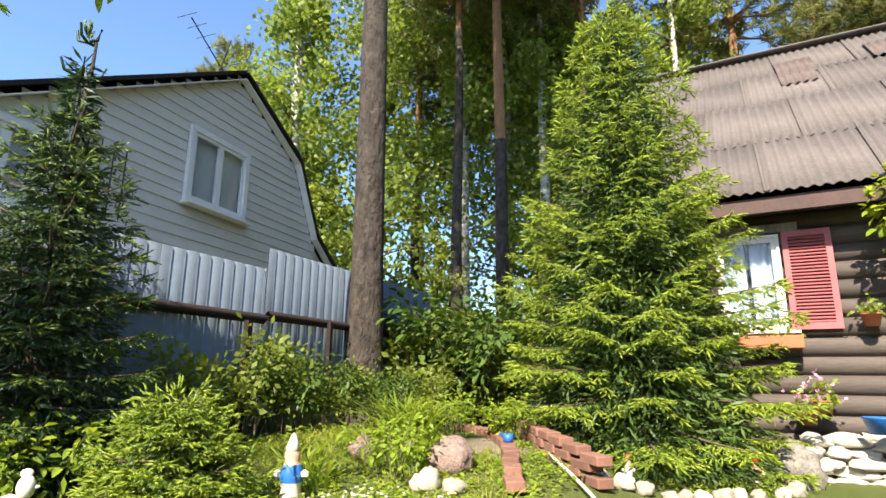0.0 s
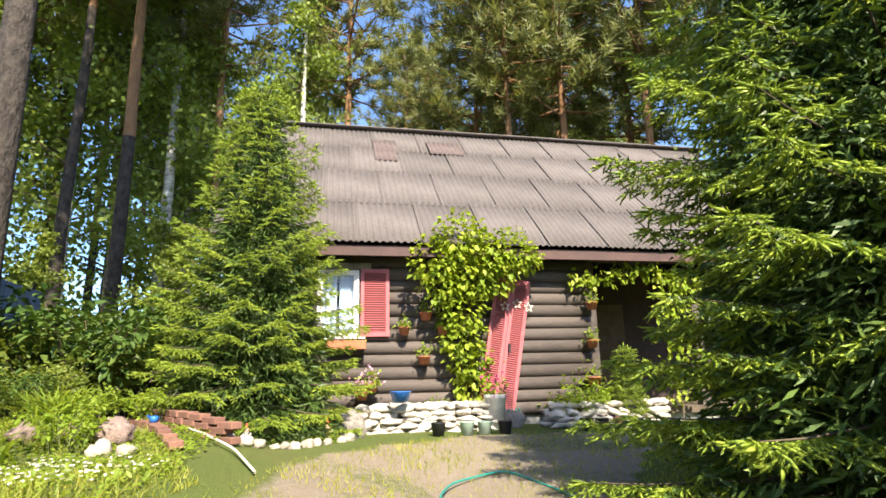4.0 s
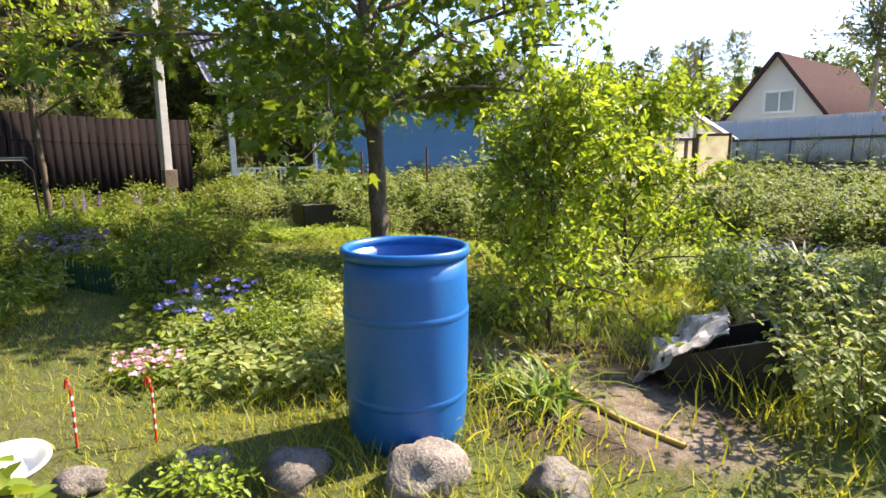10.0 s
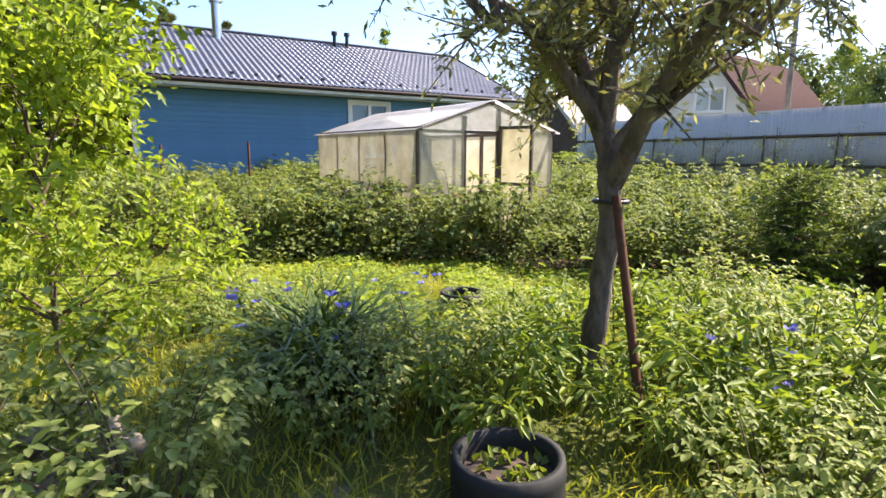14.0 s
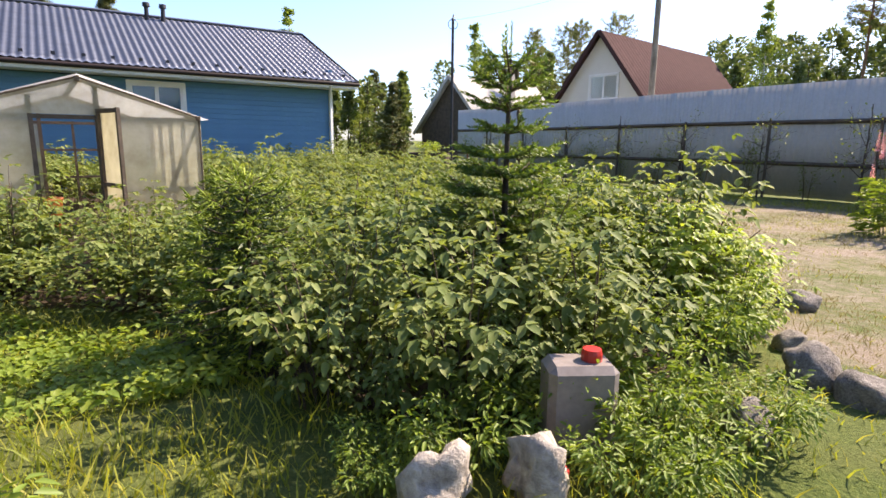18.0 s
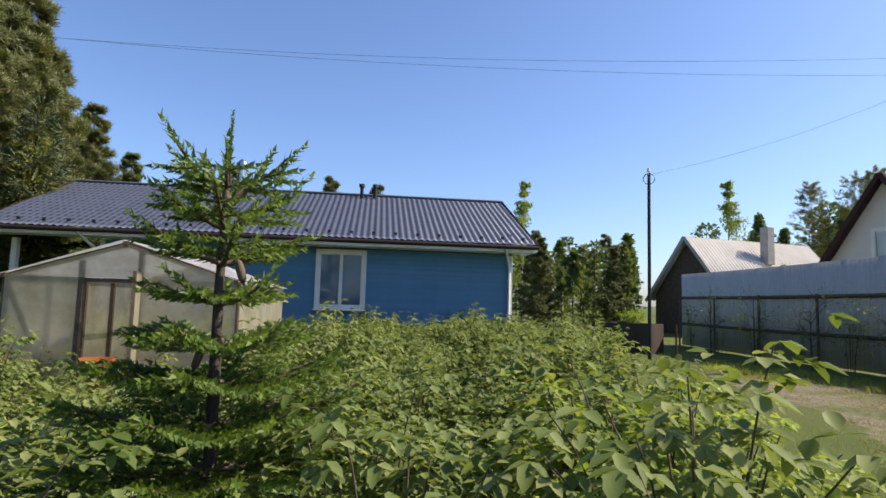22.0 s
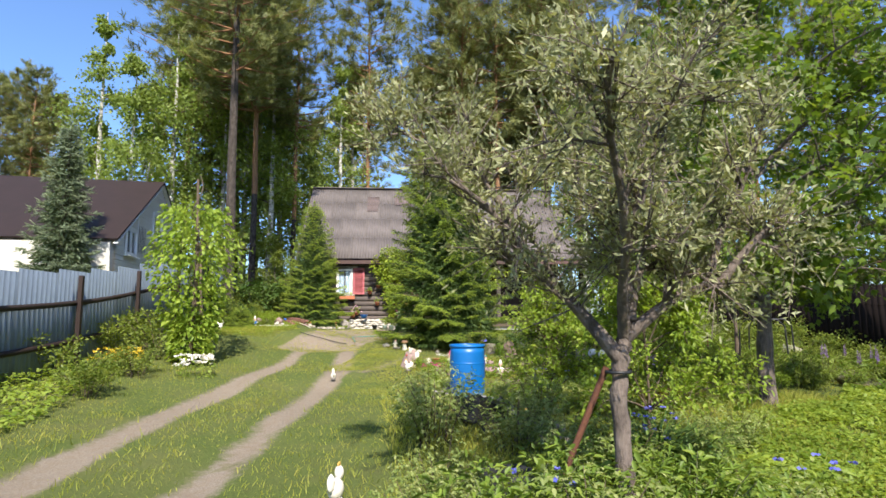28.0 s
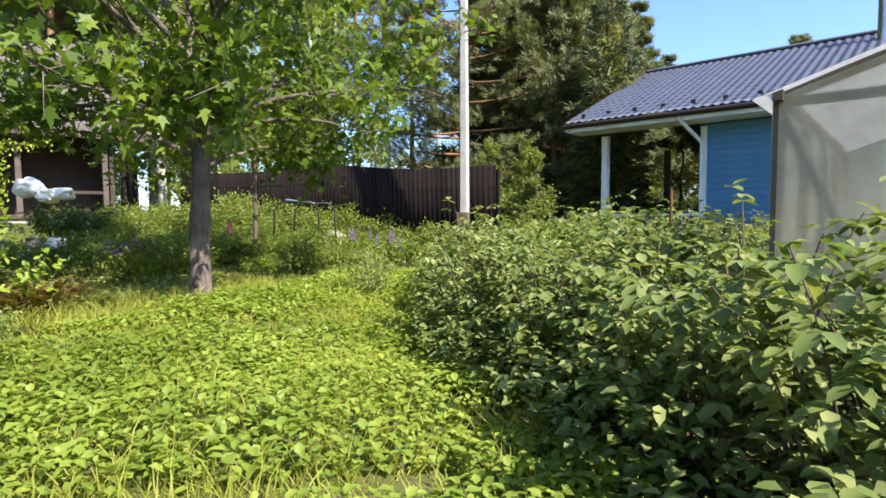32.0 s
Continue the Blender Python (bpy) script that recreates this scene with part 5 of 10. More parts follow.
for z, n, r in ((2.46, 5, 0.13), (2.78, 5, 0.11), (3.06, 4, 0.07)):
    put("leader_whorl", tubes_mesh("leader_whorl", [([(0, 0, z), (r * math.cos(TAU * k / n + z), r * math.sin(TAU * k / n + z), z + 0.02), (1.3 * r * math.cos(TAU * k / n + z), 1.3 * r * math.sin(TAU * k / n + z), z + 0.10)], [0.011, 0.012, 0.008]) for k in range(n)], M_SPRUCE_DARK, 6), slim)
spruce("dwarf_spruce", -1.32, 3.15, 0.62, 0.42, 14, "small bushy young spruce in the flower bed", dense=1.2, needles=9, size=0.085, whorl=0.07, droop=-0.2)
spruce("thicket_spruce", -3.38, -17.25, 1.25, 0.66, 17, "small bushy dark spruce at the edge of the raspberries", dense=0.9, needles=8, size=0.10, whorl=0.11, tip_share=0.4, old=M_SPRUCE_SHADE_DARK, taper=0.6)

spruce("blue_spruce", -6.2, 3.6, 6.0, 1.25, 18, "pale bluish spruce behind the metal fence", dense=0.6, needles=6, old=M_PINE_BLUE, young=M_PALE_SPRUCE, size=0.22, whorl=0.34, fill=0.6)


def sparse_spruce():
    """A young spruce with a bare leader and open whorls."""
    rng = np.random.default_rng(21)
    tree = thing("young_spruce", -4.66, -18.66, -0.42, 0, "young open spruce with cones and spiky leader above the raspberries", "tree")
    H = 2.40
    put("trunk", tubes_mesh("trunk", [([(0, 0, 0), (0.01, 0, 0.8), (0, 0.01, 1.6), (0, 0, 2.05)], [0.035, 0.028, 0.018, 0.012])], M_WOOD_BARK, 8), tree)
    limbs, sb, sw, ss = [], [], [], []
    for z, count, L, up in ((0.3, 8, 0.66, -0.08), (0.5, 8, 0.64, -0.03), (0.7, 8, 0.60, 0.0), (0.88, 7, 0.56, 0.02), (1.05, 7, 0.50, 0.04), (1.2, 6, 0.42, 0.06), (1.34, 6, 0.36, 0.10), (1.52, 5, 0.28, 0.15), (1.68, 5, 0.27, 0.25), (1.82, 5, 0.24, 0.4), (1.93, 6, 0.20, 0.75)):
        for b in range(count):
            a = TAU * b / count + z * 5 + rng.normal(0, 0.2)
            d = np.array([math.cos(a), math.sin(a), 0])
            s = np.linspace(0, 1, 6)
            Lb = L * rng.uniform(0.8, 1.15)
            c = d * (s * Lb)[:, None] + np.array([0, 0, z]) + np.column_stack([0 * s, 0 * s, up * Lb * s + 0.18 * Lb * s ** 2.5])
            limbs.append((c, np.linspace(0.012, 0.004, 6)))
            for t in np.arange(0.12, 1.0, 0.045 / Lb):
                p = np.array([np.interp(t, s, c[:, k]) for k in range(3)])
                sb.append(p)
                sw.append(c[-1] - c[0] + rng.normal(0, 0.05, 3))
                ss.append(0.13)
            for t in (0.18, 0.32, 0.46, 0.6, 0.74, 0.88) if Lb > 0.3 else (0.35, 0.65):
                p = np.array([np.interp(t, s, c[:, k]) for k in range(3)])
                for sg in (-1, 1):
                    w = np.array([d[0] * 0.7 - sg * d[1] * 0.8, d[1] * 0.7 + sg * d[0] * 0.8, 0.05])
                    tl = 0.42 * Lb * (1.25 - t) * rng.uniform(0.8, 1.2)
                    limbs.append((np.array([p, p + w * tl]), [0.005, 0.003]))
                    for u in np.arange(0.1, 1.0, 0.05 / tl):
                        sb.append(p + w * tl * u)
                        sw.append(w)
                        ss.append(0.12)
    for z in np.arange(2.0, 2.26, 0.035):
        sb.append(np.array([0, 0, z]))
        sw.append(np.array([0, 0, 1.0]))
        ss.append(0.07)
    put("bough", tubes_mesh("boughs", limbs, M_TWIG, 5), tree)
    v, f = needle_arrays(np.array(sb), np.array(sw), np.array(ss), rng, 12, 0.34, 0.075, 0.75, 1.0)
    put("needles", raw_mesh("needles", v, f, leafy("young_spruce_needles", (.055, .11, .024), (.10, .165, .032), (.19, .26, .05))), tree)
    cone = lathe([(0, 0), (0.012, -0.01), (0.018, -0.04), (0.016, -0.08), (0, -0.11)], 8)
    me = part("cone", cone, M_OLD_BOARD, tree, "hanging brown cone", m=pose(0.05, 0.03, 1.95), smooth=True).data
    for p in ((-0.06, 0.02, 1.98), (0.03, -0.07, 1.9), (0.08, -0.02, 1.78), (-0.05, -0.05, 1.7), (0.06, 0.05, 1.35), (-0.08, 0.0, 1.4)):
        put("cone", me, tree, pose(*p, 10 * p[0] * 30, 0, 0))
    return tree


sparse_spruce()


def limb_tree(name, x, y, label, seed, stem, stem_r, limbs, leaf_mat, leaf, leaf_n, bark, spread=0.55, twigs=5, sub=5, group="", cat="tree", leaf_kind=0, twig_len=0.45, up=0.25, clump=0.16):
    """A broad-leaved tree: a stem given by points, limbs (start, tip) that fork into twigs, and leaves about the twigs."""
    rng = np.random.default_rng(seed)
    tree = thing(name, x, y, None, 0, label, cat, group)
    s = np.linspace(0, 1, 26)
    own = np.linspace(0, 1, len(stem))
    c = np.column_stack([np.interp(s, own, np.array(stem)[:, k]) for k in range(3)])
    put("trunk", tubes_mesh("trunk", [(c + rng.normal(0, 0.006, c.shape) * np.array([1, 1, 0]), np.interp(s, own, stem_r) * rng.uniform(0.88, 1.12, 26))], bark, 12), tree)
    lines, tips = [], []
    for a, b, r in limbs:
        a, b = np.array(a, float), np.array(b, float)
        L = np.linalg.norm(b - a)
        s = np.linspace(0, 1, 8)
        wig = np.cumsum(rng.normal(0, 0.035 * L, (8, 3)), 0) * np.sin(s * math.pi * 0.5)[:, None] * 0.5
        bow = np.array([0, 0, 0.10 * L]) * np.sin(s * math.pi)[:, None]
        c = a + (b - a) * s[:, None] + wig + bow
        lines.append((c, np.linspace(r, r * 0.28, 8)))
        for k in range(sub):
            t = rng.uniform(0.25, 1.0)
            p = np.array([np.interp(t, s, c[:, q]) for q in range(3)])
            d = unit(unit(b - a) * 0.8 + rng.normal(0, spread, 3) + np.array([0, 0, up]))
            l2 = L * rng.uniform(0.25, 0.5) * (1.25 - 0.5 * t)
            e = p + d * l2
            mid = (p + e) / 2 + rng.normal(0, 0.05 * l2, 3)
            lines.append((np.array([p, mid, e]), [r * 0.38, r * 0.25, r * 0.10]))
            for _ in range(twigs):
                u = rng.uniform(0.25, 1.0)
                q = p + (e - p) * u
                dd = unit(d * 0.6 + rng.normal(0, 0.7, 3) + np.array([0, 0, up * 0.6]))
                tl = twig_len * rng.uniform(0.5, 1.2)
                lines.append((np.array([q, q + dd * tl]), [r * 0.10 + 0.002, 0.002]))
                tips.append((q, dd, tl))
    put("limb", tubes_mesh("limbs", lines, bark, 6), tree)
    base = np.array([t[0] for t in tips])
    way = np.array([t[1] for t in tips])
    ln = np.array([t[2] for t in tips])
    pick = rng.integers(0, len(tips), leaf_n)
    u = rng.uniform(0.1, 1.05, leaf_n)[:, None]
    at = base[pick] + way[pick] * ln[pick][:, None] * u + rng.normal(0, clump * 0.5, (leaf_n, 3))
    w = unit(way[pick] * 0.7 + rng.normal(0, 0.7, (leaf_n, 3)) + np.array([0, 0, 0.05]))
    size = leaf * rng.uniform(0.6, 1.25, leaf_n)
    if leaf_kind == 0:
        v, f = lobed_arrays(at, w, size, rng, 0.6)
    elif leaf_kind == 1:
        v, f = diamond_arrays(at, w, size, rng, 0.27)
    else:
        v, f = leaf_arrays(at, w, size, rng, 0.52, 0.3, 0.2, 0.6)
    put("leaf_crown", raw_mesh("leaf_crown", v, f, leaf_mat), tree)
    return tree


def ring_limbs(rng, start_z, n, reach, top, r, centre=(0, 0), lo=0.0):
    out = []
    for k in range(n):
        a = TAU * k / n + rng.normal(0, 0.25)
        z0 = start_z * rng.uniform(0.85, 1.15)
        q = rng.uniform(0.55, 1.0)
        out.append(((centre[0], centre[1], z0), (centre[0] + math.cos(a) * reach * q, centre[1] + math.sin(a) * reach * q, z0 + (top - z0) * (lo + (1 - lo) * (1.15 - q) * rng.uniform(0.6, 1.2))), r * rng.uniform(0.7, 1.1)))
    return out


def build_maple():
    rng = np.random.default_rng(31)
    stem = [(0, 0, -0.1), (0.03, 0.02, 0.8), (0.08, 0.0, 1.6), (0.12, 0.05, 2.1), (0.1, 0.1, 3.4), (0.05, 0.05, 5.0), (0.1, 0.0, 7.0)]
    limbs = ring_limbs(rng, 1.75, 7, 2.5, 2.3, 0.035, (0.09, 0.02)) + ring_limbs(rng, 2.0, 9, 3.1, 4.4, 0.045, (0.1, 0.03)) + ring_limbs(rng, 3.2, 9, 3.0, 6.0, 0.04, (0.1, 0.08)) + ring_limbs(rng, 4.6, 8, 2.5, 7.6, 0.035, (0.05, 0.05)) + ring_limbs(rng, 6.2, 7, 1.5, 9.2, 0.025, (0.08, 0.02))
    return limb_tree("maple_tree", 2.82, -11.08, "tall young maple with bright green lobed leaves and a grey trunk", 32, stem, [0.13, 0.11, 0.10, 0.095, 0.07, 0.045, 0.02], limbs, M_MAPLE, 0.125, 17500, M_OLD_BARK, spread=0.6, twigs=6, sub=6, up=0.15, clump=0.22)


build_maple()


def build_silver_tree():
    rng = np.random.default_rng(35)
    stem = [(0.02, 0.02, -0.1), (0.0, 0.03, 0.4), (-0.05, 0.02, 0.9), (-0.03, 0.0, 1.25), (0.03, -0.03, 1.5)]
    low, mid, high = (-0.04, 0.0, 1.2), (-0.01, -0.01, 1.35), (0.03, -0.03, 1.48)
    limbs = [(low, (-0.62, 0.42, 1.95), 0.056), (mid, (0.46, -0.52, 1.70), 0.052), (high, (0.52, 0.44, 2.05), 0.046), (high, (-0.10, -0.12, 2.55), 0.052), (mid, (-0.58, -0.50, 2.0), 0.042), (high, (0.45, -0.10, 2.35), 0.040),
             ((-0.55, 0.38, 1.9), (-0.85, 0.75, 2.9), 0.036), ((-0.5, 0.33, 1.85), (-1.35, 0.35, 2.45), 0.030), ((0.42, -0.48, 1.7), (0.72, -0.80, 2.2), 0.034), ((0.38, -0.42, 1.7), (0.5, -0.7, 2.8), 0.030), ((0.47, 0.40, 2.0), (1.0, 0.62, 2.45), 0.030), ((0.42, 0.36, 1.95), (0.5, 1.1, 2.95), 0.028),
             ((-0.09, -0.1, 2.4), (-0.45, 0.25, 3.45), 0.030), ((-0.08, -0.1, 2.3), (0.35, -0.35, 3.4), 0.030), ((-0.53, -0.45, 1.95), (-1.25, -1.0, 2.5), 0.028), ((-0.5, -0.42, 1.9), (-0.4, -0.85, 2.8), 0.026), ((0.4, -0.1, 2.3), (0.75, 0.05, 3.1), 0.028), ((-0.75, 0.6, 2.5), (-1.2, 1.2, 2.9), 0.022), ((0.0, -0.1, 2.2), (0.7, 0.6, 3.1), 0.024)]
    limbs = [(a, b, 1.08 * r) for a, b, r in limbs]
    tree = limb_tree("silver_willow", -2.98, -12.92, "old gnarled silver-leaved tree with flaky bark, propped by a stake", 36, stem, [0.078, 0.064, 0.056, 0.062, 0.046], limbs, M_SILVER, 0.062, 31000, M_OLD_BARK, spread=0.8, twigs=8, sub=7, leaf_kind=1, twig_len=0.38, up=0.35, clump=0.06)
    put("prop_stake", tubes_mesh("prop_stake", [([(-0.46, 0.44, -0.1), (-0.28, 0.26, 0.55), (-0.10, 0.08, 1.15)], 0.023)], M_RUST, 8), tree, label="leaning rusty prop tied to the trunk")
    put("tie", tubes_mesh("tie", [([(-0.05 + 0.085 * math.cos(a), 0.02 + 0.085 * math.sin(a), 1.12) for a in np.linspace(0, TAU, 14)], 0.012)], M_DARK_PLASTIC, 6), tree)
    return tree


build_silver_tree()


def build_saplings():
    rng = np.random.default_rng(41)
    for x, y, h, s, rr in ((-0.35, -11.21, 2.0, 5, 0.95), (-0.44, -9.62, 1.85, 8, 0.62)):
        stem = [(0, 0, -0.05), (0.02, 0.0, 0.35 * h), (0.0, 0.03, 0.75 * h)]
        limbs = ring_limbs(rng, 0.14 * h, 8, rr, 0.75 * h, 0.012) + ring_limbs(rng, 0.5 * h, 7, rr * 0.8, 1.0 * h, 0.012) + ring_limbs(rng, 0.7 * h, 5, rr * 0.5, 1.1 * h, 0.01)
        limb_tree("service_bush", x, y, "light green leafy shrub on thin grey stems", 40 + s, stem, [0.018, 0.015, 0.009], limbs, M_SAPLING, 0.062, int(5600 * h * rr), M_TWIG, spread=0.7, twigs=5, sub=5, leaf_kind=2, twig_len=0.30, up=0.3, clump=0.07, cat="shrub", group="light shrubs")
    # slim tree by the pole and by the stump
    rng = np.random.default_rng(43)
    limb_tree("slim_tree", 6.75, -8.55, "slim young tree with light green compound leaves", 44, [(0, 0, -0.1), (0.05, 0, 1.2), (0.12, 0.05, 2.4), (0.1, 0, 3.8)], [0.045, 0.04, 0.03, 0.012], ring_limbs(rng, 1.9, 5, 1.0, 3.0, 0.018) + ring_limbs(rng, 2.7, 6, 0.95, 4.2, 0.016) + ring_limbs(rng, 3.4, 4, 0.5, 4.7, 0.012), M_SAPLING, 0.11, 1500, M_TWIG, leaf_kind=2, twig_len=0.3, clump=0.1)
    limb_tree("leafy_birch", -2.75, 1.75, "light green leafy tree whose branch hangs over the bed", 45, [(0, 0, -0.1), (-0.1, 0, 1.6), (-0.1, 0.1, 2.9), (0, 0.2, 3.3)], [0.05, 0.04, 0.03, 0.012], ring_limbs(rng, 2.5, 6, 0.6, 3.2, 0.02) + [((-0.1, 0.1, 2.9), (0.95, 0.45, 2.55), 0.02)], M_SAPLING, 0.075, 900, M_TWIG, leaf_kind=2, twig_len=0.3, clump=0.09)


build_saplings()


# --- woods: a few trees are built, then repeated
def pine(name, x, y, height, crown_from, radius, seed, label, r0, tufts=420, bark_split=0.35, mat=None, tuft=0.42, group="woodland trees", peak=0.78):
    rng = np.random.default_rng(seed)
    tree = thing(name, x, y, None, 0, label, "tree", group)
    n = 12
    zs = np.linspace(-0.2, height * 0.97, n)
    bend = np.cumsum(rng.normal(0, 0.012 * height / 10, (n, 2)), 0)
    stem = np.column_stack([bend, zs])
    rad = np.linspace(r0, 0.03, n) * (1 + 0.25 * np.exp(-np.maximum(zs, 0) / 0.4))
    cut = max(2, int(n * bark_split))
    put("trunk", tubes_mesh("trunk", [(stem[:cut + 1], rad[:cut + 1])], M_PINE_BARK, 12), tree)
    put("upper_trunk", tubes_mesh("upper_trunk", [(stem[cut:], rad[cut:])], M_PINE_RED, 10), tree)
    lines, tb, tw = [], [], []
    levels = np.arange(crown_from, height * 0.985, 0.58)
    per = max(2, int(tufts / (len(levels) * 5)))
    for q, z in enumerate(levels):
        f = (z - crown_from) / (height - crown_from)
        wide = (1 - f) ** 0.75 * min(1.0, 0.75 + 1.5 * f) if peak > 0.9 else math.sin(min(1.0, 0.16 + 0.80 * f) * math.pi) ** 0.6
        for b5 in range(5):
            L = max(0.35, radius * wide * rng.uniform(0.55, 1.12))
            a = TAU * b5 / 5 + q * 1.1 + rng.normal(0, 0.3)
            z1 = z + rng.uniform(-0.25, 0.25)
            b = np.array([np.interp(z1, zs, stem[:, 0]), np.interp(z1, zs, stem[:, 1]), z1])
            d = np.array([math.cos(a), math.sin(a), rng.uniform(-0.18, 0.12) + 0.55 * f * f])
            across = np.array([-math.sin(a), math.cos(a), 0.0])
            s = np.linspace(0, 1, 5)[:, None]
            c = b + d * L * s + np.array([0, 0, 0.14 * L]) * s ** 2
            lines.append((c, np.linspace(0.045 * (1.1 - f) + 0.008, 0.008, 5)))
            for _ in range(per):
                t = rng.uniform(0.28, 1.04) ** 0.8
                tb.append(b + d * L * t + np.array([0, 0, 0.14 * L * t * t + rng.normal(0.02, 0.035 * L + 0.03)]) + across * rng.normal(0, 0.17 * L * (1.1 - 0.6 * t) + 0.05))
                tw.append(d * 0.7 + rng.normal(0, 0.4, 3) + np.array([0, 0, 0.55]))
    put("limb", tubes_mesh("limbs", lines, M_PINE_RED, 4), tree)
    v, f = needle_arrays(np.array(tb), np.array(tw), rng.uniform(0.7, 1.3, len(tb)) * tuft, rng, 11, 0.75, 0.055, 1.15, 0.7)
    put("needles", raw_mesh("needles", v, f, mat or M_PINE), tree)
    return tree


def birch(name, x, y, height, radius, seed, label, leaves=5200, leaf=0.10, low=0.25, mat=None, bark=None, group="woodland trees", hang=0.5):
    rng = np.random.default_rng(seed)
    tree = thing(name, x, y, None, 0, label, "tree", group)
    zs = np.linspace(-0.2, height, 9)
    stem = np.column_stack([np.cumsum(rng.normal(0, 0.06, (9, 2)), 0), zs])
    put("trunk", tubes_mesh("trunk", [(stem, np.linspace(0.012 * height + 0.02, 0.015, 9))], bark or M_BIRCH_BARK, 9), tree)
    lines, at, w = [], [], []
    m = int(height * 3.2)
    per = leaves // m
    for z in np.sort(rng.uniform(low * height, height * 0.98, m)):
        f = (z / height - low) / (1 - low)
        L = radius * (math.sin(min(1, 0.22 + f * 0.9) * math.pi) * 0.8 + 0.2) * rng.uniform(0.55, 1.1)
        a = rng.uniform(0, TAU)
        b = np.array([np.interp(z, zs, stem[:, 0]), np.interp(z, zs, stem[:, 1]), z])
        d = np.array([math.cos(a), math.sin(a), 0.55])
        s = np.linspace(0, 1, 6)[:, None]
        c = b + d * L * s - np.array([0, 0, hang * L]) * s ** 2.2
        lines.append((c, np.linspace(0.03, 0.005, 6)))
        t = rng.uniform(0.15, 1.05, per)[:, None]
        p = b + d * L * t - np.array([0, 0, hang * L]) * t ** 2.2 + rng.normal(0, 0.13 * L + 0.05, (per, 3))
        p[:, 2] -= rng.uniform(0, 0.5 * hang, per)
        at.append(p)
        w.append(rng.normal(0, 0.6, (per, 3)) + np.array([0, 0, -0.7 * hang]))
    put("limb", tubes_mesh("limbs", lines, M_TWIG, 4), tree)
    at, w = np.concatenate(at), np.concatenate(w)
    v, f = diamond_arrays(at, w, leaf * rng.uniform(0.7, 1.3, len(at)), rng, 0.75)
    put("leaf_crown", raw_mesh("leaf_crown", v, f, mat or M_BIRCH_LEAF), tree)
    return tree


def scaled(x, y, s, turn=0.0, sz=None):
    return pose(x, y, ground(x, y) - 0.05, 0, 0, turn) @ Matrix.Diagonal((s, s, sz or s, 1))


# named pines
pine("big_pine", -0.75, 7.15, 24.0, 10.0, 3.8, 51, "tall pine with a thick grey trunk standing by the fence", 0.225, 4200, 0.6, None, 0.36)
pine("tall_pine", 1.84, 13.1, 25.0, 11.0, 3.4, 52, "tall pine with an orange trunk at the edge of the wood", 0.185, 3200, 0.3, None, 0.36)
pine("tall_pine", 0.75, 13.8, 23.0, 11.0, 3.0, 53, "tall slender pine at the edge of the wood", 0.16, 2800, 0.45, None, 0.36)
pine("broad_pine", 16.1, -9.6, 14.5, 1.6, 4.1, 55, "broad dark pine with limbs down to the fence", 0.22, 8200, 0.25, M_PINE_DARK, 0.27, peak=0.90)
PINE_A = pine("pine", 9.0, 14.5, 23.0, 11.0, 3.0, 61, "tall pine in the wood behind the house", 0.18, 1700, 0.3, None, 0.46)
PINE_B = pine("pine", 14.0, 13.0, 22.0, 9.0, 3.4, 62, "tall pine in the wood behind the house", 0.17, 1900, 0.3, None, 0.46)
PINE_C = pine("pine", 18.8, -10.0, 12.5, 0.9, 3.3, 63, "bushy pine along the edge of the wood", 0.16, 4600, 0.25, M_PINE_DARK, 0.40, peak=0.98)
BIRCH_A = birch("birch", 3.4, 15.5, 17.0, 2.8, 71, "birch with hanging light green foliage in the wood", 8800, 0.16, 0.10)
BIRCH_B = birch("birch", -3.6, 14.5, 13.0, 3.0, 72, "birch with hanging light green foliage in the wood", 8200, 0.16, 0.05)
BIRCH_FAR = birch("birch", -2.0, 22.0, 15.0, 3.0, 75, "birch with hanging light green foliage in the wood", 4500, 0.22, 0.06)
BUSHY = birch("leafy_tree", 16.0, -2.0, 7.5, 2.3, 73, "leafy green tree at the edge of the wood", 4800, 0.14, 0.05, M_SHRUB, M_WOOD_BARK, hang=0.15)
FAR_SPRUCE = spruce("far_spruce", 15.5, -14.4, 7.5, 2.0, 74, "dark spruce at the edge of the wood", dense=0.4, needles=5, size=0.40, whorl=0.5, old=M_PINE, young=M_PINE_BLUE, fill=0.2)


